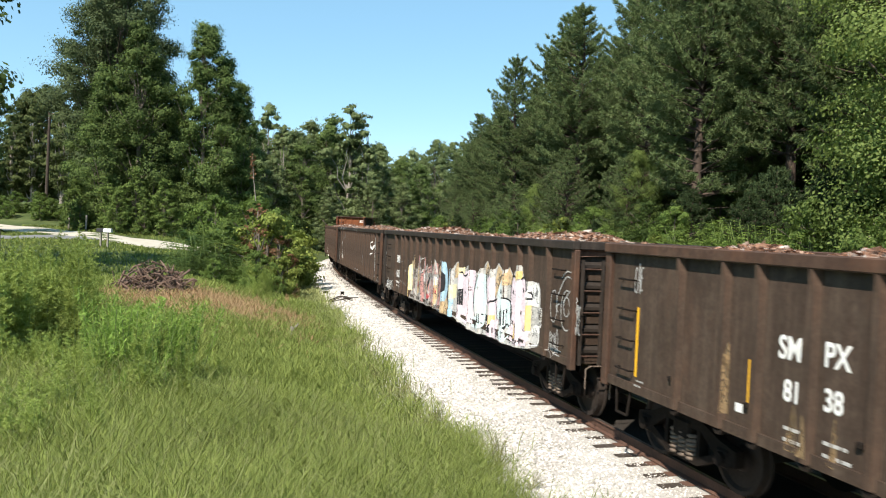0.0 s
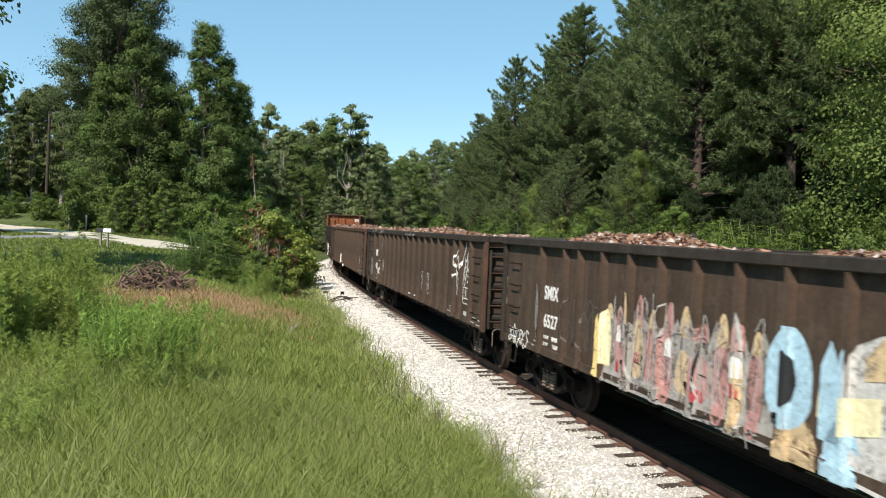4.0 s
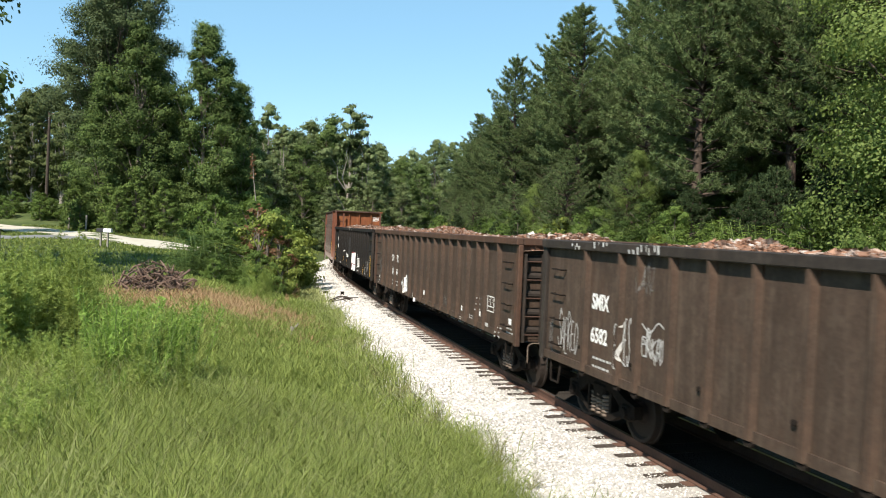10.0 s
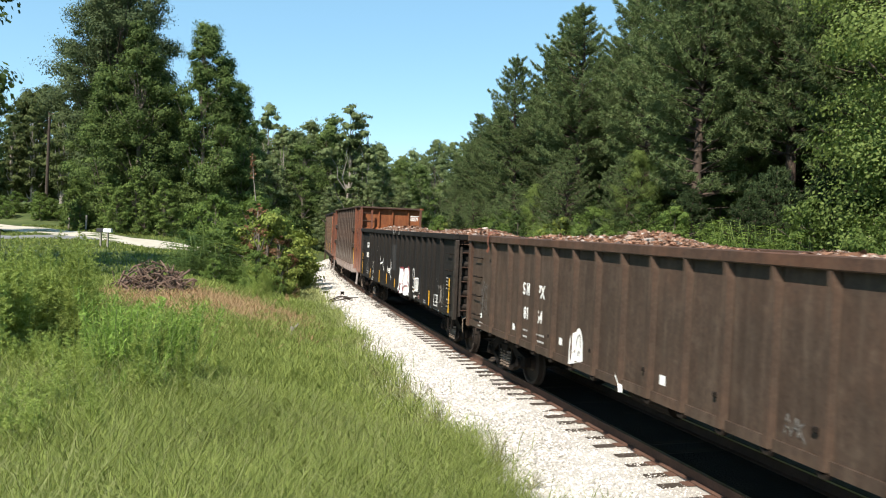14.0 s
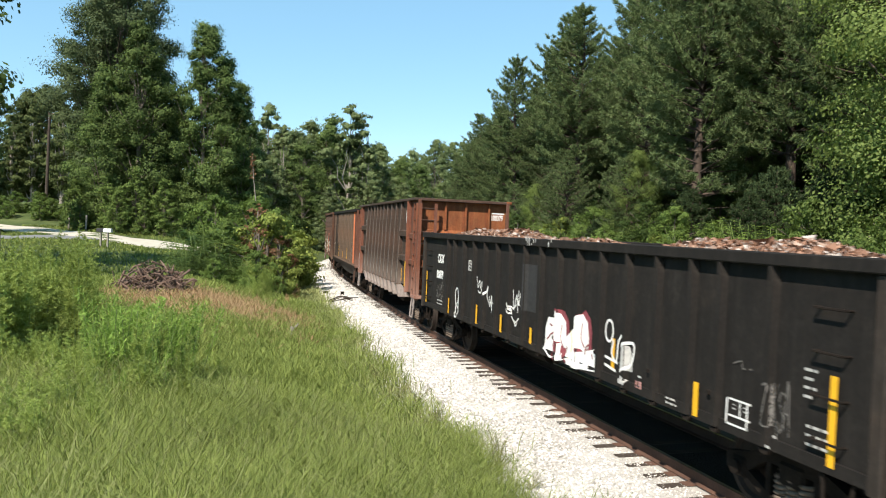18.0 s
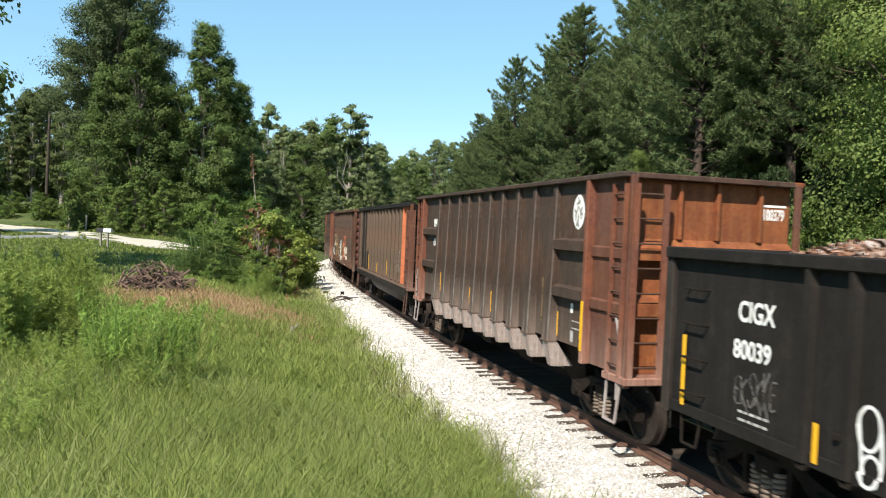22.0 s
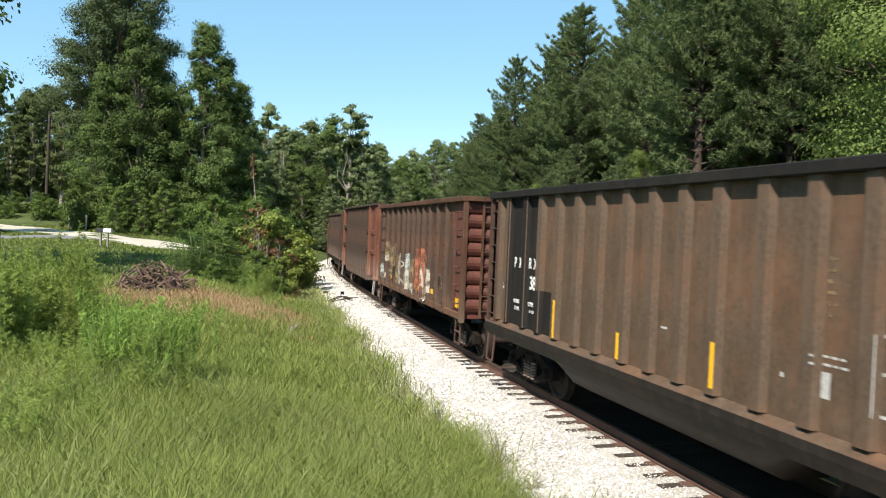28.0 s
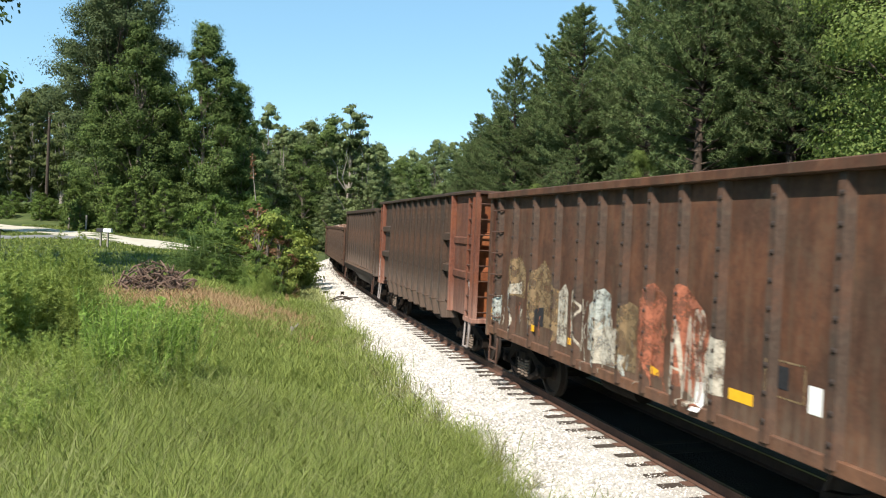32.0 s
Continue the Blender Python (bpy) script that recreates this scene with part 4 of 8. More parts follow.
def plume(height, seed, mat, stems=5, spread=0.3):
    """A feathery weed: upright stems set with fine threads."""
    random.seed(seed)
    rng = np.random.default_rng(seed)
    g, at, ln = Geo(), [], []
    for k in range(stems):
        a = random.uniform(0, 6.28)
        top = Vector((math.cos(a) * spread * random.uniform(0.2, 1), math.sin(a) * spread * random.uniform(0.2, 1), height * random.uniform(0.65, 1)))
        foot = Vector((top.x * 0.3, top.y * 0.3, -0.05))
        g.tube(foot, top, 0.008, 0.003, 4)
        for i in range(46):
            f = 0.15 + 0.85 * (i + random.random()) / 46
            p = foot.lerp(top, f)
            b = random.uniform(0, 6.28)
            L = (0.05 + 0.13 * math.sin(math.pi * min(1, f * 0.95 + 0.05))) * random.uniform(0.6, 1.3)
            for q in (0.3, 0.65, 1.0):
                at.append((p.x + math.cos(b) * L * q, p.y + math.sin(b) * L * q, p.z + L * q * 0.6))
                ln.append(0.05 + 0.05 * (1 - f))
    per = 6
    c, nd = np.repeat(np.array(at), per, 0), np.repeat(np.array(ln), per)[:, None]
    n = len(c)
    d = unit(n, rng)
    d[:, 2] = d[:, 2] * 0.7 + 0.35
    side = np.cross(d, unit(n, rng))
    side /= np.linalg.norm(side, axis=1, keepdims=True) + 1e-9
    tri = np.stack([c - side * 0.0065, c + side * 0.0065, c + d * nd * rng.uniform(0.7, 1.3, (n, 1))], 1)
    return g.mesh("stem", M["weed_stem"]), quads("foliage", tri, mat, True)


def build_weeds():
    kinds = [plume(1.9, 5 + i, M["weed"]) for i in range(3)] + [weed(1.25, 820, 0.056, 15 + i, M["bright_weed"], 0.48) for i in range(2)] + [plume(1.3, 25, M["dry"], 4, 0.25)]
    rnd = random.Random(12)
    spots = [(-9.6 + rnd.uniform(-4.0, 3.4), 13.5 + rnd.uniform(-3.5, 5.5), rnd.uniform(0.85, 1.3), rnd.choice((0, 1, 2, 0, 1, 2, 3))) for _ in range(105)]
    spots = [q for q in spots if q[0] / q[1] < -0.425 - 0.06 * rnd.random()]
    spots += [(y_ * -(0.43 + 0.16 * rnd.random()), y_, rnd.uniform(0.35, 0.65), rnd.randrange(3)) for y_ in [rnd.uniform(6.5, 11.5) for _ in range(34)]]
    spots += [(-4.6 + rnd.uniform(-0.5, 0.45), 11.7 + rnd.uniform(-0.9, 1.2), rnd.uniform(0.95, 1.4), 3 + rnd.randrange(2)) for _ in range(20)]
    spots += [(-3.4 + rnd.uniform(-0.3, 0.3), 9.6 + rnd.uniform(-0.5, 0.5), rnd.uniform(0.6, 0.95), rnd.randrange(5)) for _ in range(5)]
    spots += [(-6.5 + rnd.uniform(-2.5, 2.5), 17 + rnd.uniform(-3, 4), rnd.uniform(0.3, 0.5), rnd.randrange(5)) for _ in range(9)]
    for i in range(44):
        x, y, _a = line(rnd.uniform(22, 46), 4.7 + rnd.uniform(-0.5, 1.6))
        spots.append((x, y, rnd.uniform(0.5, 1.0), rnd.choice((0, 1, 2, 5, 5))))
    for x, y, k, q in spots:
        ob = tagged(new("tall_weed"), ("tall leafy green weed standing in the grass" if q < 3 else "withered brown weed beside the ballast" if q == 5 else "bright green leafy weed in the grass"), "weed", "tall weeds")
        ob.matrix_basis = Matrix.LocRotScale((x, y, land(x, y)), Euler((0, 0, rnd.uniform(0, 6.28))), (k, k, k))
        for name, me in zip(("stem", "foliage"), kinds[q]):
            part(name, me, None, ob)
    # thin dry stalks in the ballast
    M["dry_stalk"] = rough_mat("grey_green_stalk", [(0.3, (0.10, 0.095, 0.04)), (0.7, (0.24, 0.22, 0.11))], 4, 30, 0.9, 0.2)
    stalk = Geo()
    random.seed(8)
    for i in range(13):
        a = random.uniform(0, 6.28)
        h_, o_ = random.uniform(0.2, 0.5), random.uniform(0.1, 0.32)
        stalk.bar([(0, 0, -0.03), (math.cos(a) * o_ * 0.4, math.sin(a) * o_ * 0.4, h_ * 0.6), (math.cos(a) * o_, math.sin(a) * o_, h_)], 0.004, 4)
        for k in range(5):
            f, b = random.uniform(0.4, 1.0), random.uniform(0, 6.28)
            p = Vector((math.cos(a) * o_ * f, math.sin(a) * o_ * f, h_ * f))
            stalk.tube(p, p + Vector((math.cos(b) * 0.05, math.sin(b) * 0.05, 0.03)), 0.007, 0.001, 3)
    stalk = stalk.mesh("dry_stalks", M["dry_stalk"])
    for s, o in ((3.2, 3.3), (4.6, 3.5), (6.0, 3.6), (7.4, 3.45), (9.0, 3.6), (11.5, 3.7), (14, 3.6), (2.2, 3.1), (17, 3.8), (20, 3.7), (2.7, 2.9), (3.7, 3.05), (5.2, 3.2), (6.6, 3.25), (8.2, 3.15), (10.2, 3.3), (12.8, 3.3), (15.6, 3.3), (18.4, 3.4), (22, 3.4), (24.5, 3.3), (1.5, 2.85)):
        x, y, _a = line(s, o)
        ob = tagged(new("dry_weed", stalk), "thin dry weed stalks in the ballast edge", "weed", "dry weeds", "stuff")
        ob.matrix_basis = Matrix.LocRotScale((x, y, float(np.interp(o, BED_O, BED_Z))), Euler((0, 0, s)), (1, 1, 0.8 + 0.3 * math.sin(s * 3)))


build_grass()
build_weeds()


# ------------------------------------------------------------------ things beside the road and in the field
def brush_pile(x, y):
    random.seed(14)
    pile = tagged(new("brush_pile"), "heap of cut grey-brown branches in the field", "brush pile", kind="stuff")
    z = land(x, y)
    g = Geo()
    for i in range(420):
        r = random.uniform(0, 1) ** 0.6
        a = random.uniform(0, 6.28)
        px, py = math.cos(a) * r * 1.35, math.sin(a) * r * 0.9
        pz = random.uniform(0, 0.95 * (1 - r ** 2) + 0.1)
        d = Vector((random.uniform(-1, 1), random.uniform(-1, 1), random.uniform(-0.8, 0.8))).normalized() * random.uniform(0.12, 0.5)
        p = Vector((px, py, pz))
        m_ = p + Vector((0, 0, random.uniform(-0.04, 0.06)))
        w = random.uniform(0.010, 0.040)
        g.tube(p - d, m_, w, w * 0.9, 5)
        g.tube(m_, p + d, w * 0.9, w * 0.5, 5)
    me = g.mesh("brush_pile", M["brush"])
    ob = part("branches", me, None, pile)
    pile.matrix_basis = Matrix.LocRotScale((x, y, z), None, (1.15, 1.15, 1.1))


brush_pile(-10.15, 27.0)


def mailbox(x, y, turn, body, label):
    box = tagged(new("mailbox"), label, "mailbox", "mailboxes")
    box.matrix_basis = pose(x, y, land(x, y), 0, 0, turn)
    part("post", Geo().box(-0.05, 0.05, -0.05, 0.05, -0.1, 1.0, 0.01), M["pale_bark"], box, "weathered wooden post")
    n = 9
    prof = [(-0.10, 1.0), (0.10, 1.0)] + [(0.10 * math.cos(math.pi * i / n), 1.14 + 0.10 * math.sin(math.pi * i / n)) for i in range(n + 1)]
    part("body", Geo().prism(prof, 1, -0.27, 0.27), body, box)
    part("door", Geo().prism([(p * 1.04, q + 0.002) for p, q in prof], 1, -0.29, -0.271), body, box)
    part("flag", Geo().box(0.105, 0.115, -0.1, 0.05, 1.12, 1.18).box(0.105, 0.115, 0.0, 0.03, 1.0, 1.13), M["red_flag"], box, "red signal flag")


mailbox(-21.62, 48.7, 75, M["mail_black"], "black mailbox with white panel on a wooden post")
mailbox(-21.05, 48.4, 75, M["mail_white"], "white mailbox on a wooden post")


def utility_pole(x, y, h, label):
    z = land(x, y)
    p = tagged(new("utility_pole"), label, "pole")
    p.matrix_basis = pose(x, y, z, 0, 1.2, 0)
    part("shaft", lathe_z([(0.0, 0.19), (h, 0.14)]), M["tie"], p)
    part("arm", Geo().tube((0, 0, h - 0.3), (0.5, 0, h - 0.1), 0.03, 0.03, 6), M["spring"], p)
    part("lamp_head", Geo().tube((0.5, 0, h - 0.2), (0.5, 0, h), 0.16, 0.08, 10), M["spring"], p)


def lathe_z(profile, n=12):
    g = Geo()
    for z, r in profile:
        g.v += [(math.cos(6.28319 * i / n) * r, math.sin(6.28319 * i / n) * r, z) for i in range(n)]
    for k in range(len(profile) - 1):
        g.f += [(k * n + i, k * n + (i + 1) % n, (k + 1) * n + (i + 1) % n, (k + 1) * n + i) for i in range(n)]
    g.f += [tuple(range(n)), tuple(range((len(profile) - 1) * n, len(profile) * n))]
    return g


utility_pole(-46.4, 90.0, 10.5, "dark wooden utility pole with a lamp at its top")
for x, y, h in ((-31.8, 68.6, 1.4), (-34.5, 71.0, 1.2)):
    tagged(part("fence_post", Geo().box(-0.07, 0.07, -0.07, 0.07, -0.2, h, 0.02), M["pale_bark"]), "grey weathered wooden fence post", "post").matrix_basis = pose(x, y, land(x, y), 0, 2, 20)
sign = tagged(new("road_post"), "thin grey steel post at the roadside", "post")
sign.matrix_basis = pose(-17.2, 29.9, land(-17.2, 29.9))
part("shaft", Geo().box(-0.03, 0.03, -0.03, 0.03, -0.2, 1.75, 0.008), M["spring"], sign)
part("cap", Geo().box(-0.035, 0.035, -0.035, 0.035, 1.75, 1.78, 0.008), M["spring"], sign)

# wires across the track in the distance
def wire(a, b, sag, name="overhead_wire"):
    g = Geo()
    a, b = Vector(a), Vector(b)
    pts = [a.lerp(b, i / 16) - Vector((0, 0, sag * 4 * (i / 16) * (1 - i / 16))) for i in range(17)]
    for q in pts:
        g.v += [(q.x, q.y, q.z + 0.02), (q.x, q.y + 0.02, q.z - 0.015), (q.x, q.y - 0.02, q.z - 0.015)]
    g.f += [(3 * i + k, 3 * i + (k + 1) % 3, 3 * i + 3 + (k + 1) % 3, 3 * i + 3 + k) for i in range(16) for k in range(3)]
    tagged(part(name, g, M["under"]), "thin dark overhead wire", "wire", "overhead wires")


wire((-49, 96, 14.5), (-4.0, 92, 6.4), 1.6)
wire((-22, 80, 7.9), (8.0, 90, 5.8), 0.9)

# a stump, a chip of wood and bits on the ballast
stump = Geo().tube((0, 0, -0.05), (0.03, 0, 0.32), 0.09, 0.07, 9).tube((0.03, 0, 0.2), (0.2, 0.05, 0.42), 0.035, 0.02, 6)
tagged(part("tree_stump", stump, M["pale_bark"]), "short pale broken stump in the grass", "stump").matrix_basis = pose(-4.35, 22.3, land(-4.35, 22.3) + 0.12, 0, 8, 30)
for s, o, w in ((31.2, 2.6, 0.28), (29.8, 1.9, 0.16)):
    x, y, a = line(s, o)
    tagged(part("steel_scrap", Geo().box(-w / 2, w / 2, -0.06, 0.06, -0.03, 0.16, 0.02), M["under"]), "dark lump of scrap lying on the ballast", "scrap").matrix_basis = pose(x, y, float(np.interp(o, BED_O, BED_Z)), 0, 0, 40)

# Dark branches added where a shadow streak crosses the ballast.
branch = Geo()
random.seed(33)
for k in range(9):
    a = random.uniform(-0.5, 0.5)
    q = Vector((random.uniform(-0.2, 0.5), random.uniform(-0.4, 0.4), 0.05))
    branch.bar([tuple(q), tuple(q + Vector((math.cos(a) * 0.6, math.sin(a) * 0.6, random.uniform(0.08, 0.3)))), tuple(q + Vector((math.cos(a) * 1.1, math.sin(a) * 1.3, random.uniform(0.0, 0.25))))], random.uniform(0.012, 0.03), 5)
x, y, a = line(27.0, 2.75)
tagged(part("shadow_branch", branch, M["tie"]), "dark branches added in place of a cast shadow on the ballast", "branch", kind="stuff").matrix_basis = pose(x, y, float(np.interp(2.75, BED_O, BED_Z)), 0, 0, 15)

# ------------------------------------------------------------------ rolling stock
# A car's own space: x along the track away from the camera, y to the near side, z up from the rail.
WHEEL_R = 0.457
SIDE = 1.43
POST = 0.085
RIM = 0.145


def lathe(profile, n=28):
    """A turned solid on the y axis from (y, radius) pairs."""
    g = Geo()
    for y, r in profile:
        g.v += [(math.cos(6.28319 * i / n) * r, y, math.sin(6.28319 * i / n) * r) for i in range(n)]
    for k in range(len(profile) - 1):
        g.f += [(k * n + i, k * n + (i + 1) % n, (k + 1) * n + (i + 1) % n, (k + 1) * n + i) for i in range(n)]
    g.f += [tuple(range(n)), tuple(range((len(profile) - 1) * n, len(profile) * n))]
    return g


def wheelset_mesh():
    """Two flanged wheels pressed on one axle."""
    R = WHEEL_R
    near = [(0.62, 0.085), (0.66, 0.15), (0.74, 0.15), (0.745, 0.36), (0.70, 0.39), (0.70, R + 0.026), (0.73, R + 0.026), (0.745, R), (0.84, R - 0.004), (0.84, 0.40), (0.80, 0.36), (0.79, 0.17), (0.86, 0.14), (0.86, 0.085), (1.0, 0.085)]
    return lathe([(-y, r) for y, r in reversed(near)] + near).mesh("wheelset", M["wheel"])


def frame_mesh(e):
    """One cast side frame with its two journal boxes and the spring window."""
    g = Geo()
    y0, y1 = sorted((e * 0.93, e * 1.07))
    up = [(-1.12, 0.40), (-1.12, 0.60), (-0.80, 0.66), (-0.42, 0.80), (0.42, 0.80), (0.80, 0.66), (1.12, 0.60), (1.12, 0.40), (0.78, 0.42), (0.42, 0.66), (-0.42, 0.66), (-0.78, 0.42)]
    g.prism(up[:4] + up[10:], 1, y0, y1)
    g.prism([up[3], up[4], up[9], up[10]], 1, y0, y1)
    g.prism(up[4:10], 1, y0, y1)
    g.prism([(-0.80, 0.40), (-0.36, 0.20), (0.36, 0.20), (0.80, 0.40), (0.72, 0.46), (0.33, 0.30), (-0.33, 0.30), (-0.72, 0.46)], 1, y0, y1)
    for x in (-0.40, 0.34):
        g.box(x, x + 0.07, y0, y1, 0.28, 0.68)
    return g.mesh("side_frame", M["under"])


def spring_mesh():
    """One coil spring."""
    g, n, turns, k = Geo(), 12, 6, 5
    for i in range(n * turns + 1):
        a, z = 6.28319 * i / n, 0.24 + 0.36 * i / (n * turns)
        c, e = Vector((math.cos(a) * 0.085, math.sin(a) * 0.085, z)), Vector((math.cos(a), math.sin(a), 0))
        g.v += [tuple(c + (e * math.cos(6.28319 * j / k) + Vector((0, 0, 1)) * math.sin(6.28319 * j / k)) * 0.026) for j in range(k)]
    for i in range(n * turns):
        g.f += [(i * k + j, i * k + (j + 1) % k, (i + 1) * k + (j + 1) % k, (i + 1) * k + j) for j in range(k)]
    return g.mesh("spring", M["spring"], True)


WHEELSET = wheelset_mesh()
FRAMES = {e: frame_mesh(e) for e in (1, -1)}
SPRING = spring_mesh()
JOURNAL = Geo().box(-0.13, 0.13, -0.08, 0.08, -0.11, 0.13, 0.03).tube((0, 0.05, 0), (0, 0.13, 0), 0.10, 0.085, 12).mesh("journal_box", M["under"])
TANK = Geo().tube((-0.55, 0, 0), (0.55, 0, 0), 0.2, 0.2, 16).mesh("air_reservoir", M["under"])
BOLSTER = Geo().box(-0.2, 0.2, -1.1, 1.1, 0.48, 0.74, 0.03).box(-0.35, 0.35, -0.2, 0.2, 0.74, 0.86, 0.02).mesh("truck", M["under"])
COUPLER = Geo().box(0, 0.42, -0.07, 0.07, 0.80, 0.94, 0.02).box(0.34, 0.62, -0.14, 0.14, 0.74, 1.0, 0.05).box(-0.05, 0.06, -0.3, 0.3, 0.70, 1.06, 0.02).mesh("coupler", M["under"])
HOSE = Geo().bar([(0.1, 0.35, 0.85), (0.3, 0.36, 0.66), (0.45, 0.30, 0.48), (0.55, 0.2, 0.44)], 0.022).mesh("air_hose", M["under"])
ROLLING = []          # things on rails, with their place in the train
WHEELSETS = []


def running_gear(car, half, inset=1.75):
    """Trucks, couplers and hoses under a car of that half length."""
    for e in (1, -1):
        t = part("truck", BOLSTER, None, car)
        t.matrix_basis = pose(e * (half - inset), 0, 0)
        for q in (1, -1):
            part("side_frame", FRAMES[q], None, t)
            for x in (-0.19, 0.0, 0.19):
                part("spring", SPRING, None, t, "dusty coil spring").matrix_basis = pose(x, q * 1.0, 0)
            for x in (-0.889, 0.889):
                part("journal_box", JOURNAL, None, t).matrix_basis = pose(x, q * 1.02, WHEEL_R, 0, 0, 0 if q > 0 else 180)
        for x in (0.889, -0.889):
            w = part("wheelset", WHEELSET, None, t, "steel wheels on an axle")
            w.matrix_basis = pose(x, 0, WHEEL_R)
            WHEELSETS.append((w, x))
        if e > 0:
            part("air_reservoir", TANK, None, car).matrix_basis = pose(1.0, 0.75, 0.78)
        c = part("coupler", COUPLER, None, car)
        c.matrix_basis = pose(e * (half - 0.1), 0, 0, 0, 0, 0 if e > 0 else 180)
        h = part("air_hose", HOSE, None, car)
        h.matrix_basis = pose(e * (half - 0.1), 0, 0, 0, 0, 0 if e > 0 else 180)


def grab(g, x0, x1, y, z, out=0.07, r=0.011):
    g.bar([(x0, y, z), (x0, y + out, z), (x1, y + out, z), (x1, y, z)], r, 5)


def ladder(car, x0, x1, y, zs, material, out=0.06, end=False, rail=0.025):
    """A ladder on a side (x0 to x1 at y) or, with end, on an end (y0 to y1 at x)."""
    g = Geo()
    for p in (x0, x1):
        if end:
            g.box(y - 0.02, y + 0.02, p - rail, p + rail, zs[0] - 0.15, zs[-1] + 0.15)
        else:
            g.box(p - 0.025, p + 0.025, y, y + out, zs[0] - 0.15, zs[-1] + 0.15)
    lad = part("ladder", g, material, car)
    rung = Geo()
    if end:
        rung.tube((y, x0, 0), (y, x1, 0), 0.014, 0.014, 6)
    else:
        rung.tube((x0, y + out * 0.6, 0), (x1, y + out * 0.6, 0), 0.014, 0.014, 6)
    me = rung.mesh("rung", M["rust_dark"])
    for z in zs:
        part("rung", me, None, lad).matrix_basis = pose(0, 0, z)


def lettering(car, name, text, x, z, height, material, y, mirror=1, squash=1.0, label=""):
    """Stencilled letters on the near side, read from outside; x is where they begin, z their foot."""
    cu = bpy.data.curves.new(name, "FONT")
    cu.body, cu.size, cu.extrude = text, height / 0.7, 0.002
    cu.offset = height * 0.028
    tmp = bpy.data.objects.new(name, cu)
    scene.collection.objects.link(tmp)
    dg = bpy.context.evaluated_depsgraph_get()
    me = bpy.data.meshes.new_from_object(tmp.evaluated_get(dg))
    bpy.data.objects.remove(tmp)
    me.name = name
    me.materials.clear()
    me.materials.append(material)
    for v in me.vertices:
        a, b, c = v.co
        v.co = (x - a * squash, y + c, z + b)
    ob = new(name, me)
    ob.parent = car
    return tagged(ob, label or "stencilled marking")


def bars(g, x, z, w, h, y, t=0.003):
    """A plain bar of paint that stands for small writing; x is its beginning, seen from outside."""
    g.box(x - w, x, y, y + t, z, z + h)


def ribbon(g, pts, w, surf, t=0.004, step=0.03):
    """A painted stroke through pts (x, z) of width w that follows the surface surf(x)."""
    pts = [Vector(p) for p in pts]
    fine = []
    for a, b in zip(pts, pts[1:]):
        n = max(1, int((b - a).length / step))
        fine += [a.lerp(b, i / n) for i in range(n)]
    fine.append(pts[-1])
    vs = []
    for i, p in enumerate(fine):
        d = (fine[min(i + 1, len(fine) - 1)] - fine[max(i - 1, 0)])
        d = d.normalized() if d.length > 1e-6 else Vector((1, 0))
        k = Vector((-d.y, d.x)) * w / 2
        for q in (p + k, p - k):
            vs.append((q.x, surf(q.x, q.y) + t, q.y))
    g.add(vs, [(2 * i, 2 * i + 1, 2 * i + 3, 2 * i + 2) for i in range(len(fine) - 1)])


def smooth_path(pts, n=6):
    """A rounded line through pts."""
    P = [pts[0]] + list(pts) + [pts[-1]]
    out = []
    for i in range(1, len(P) - 2):
        for k in range(n):
            t = k / n
            out.append(tuple(0.5 * (2 * P[i][j] + (P[i + 1][j] - P[i - 1][j]) * t + (2 * P[i - 1][j] - 5 * P[i][j] + 4 * P[i + 1][j] - P[i + 2][j]) * t * t
                                    + (3 * P[i][j] - P[i - 1][j] - 3 * P[i + 1][j] + P[i + 2][j]) * t ** 3) for j in (0, 1)))
    out.append(tuple(pts[-1]))
    return out


def patch(g, cols, surf, t=0.003):
    """A filled patch of paint: columns (x, z0, z1), close together, on the surface."""
    n = 4
    vs = [(x, surf(x, lo + (hi - lo) * k / n) + t, lo + (hi - lo) * k / n) for x, lo, hi in cols for k in range(n + 1)]
    g.add(vs, [(i * (n + 1) + k, i * (n + 1) + k + 1, (i + 1) * (n + 1) + k + 1, (i + 1) * (n + 1) + k) for i in range(len(cols) - 1) for k in range(n)])


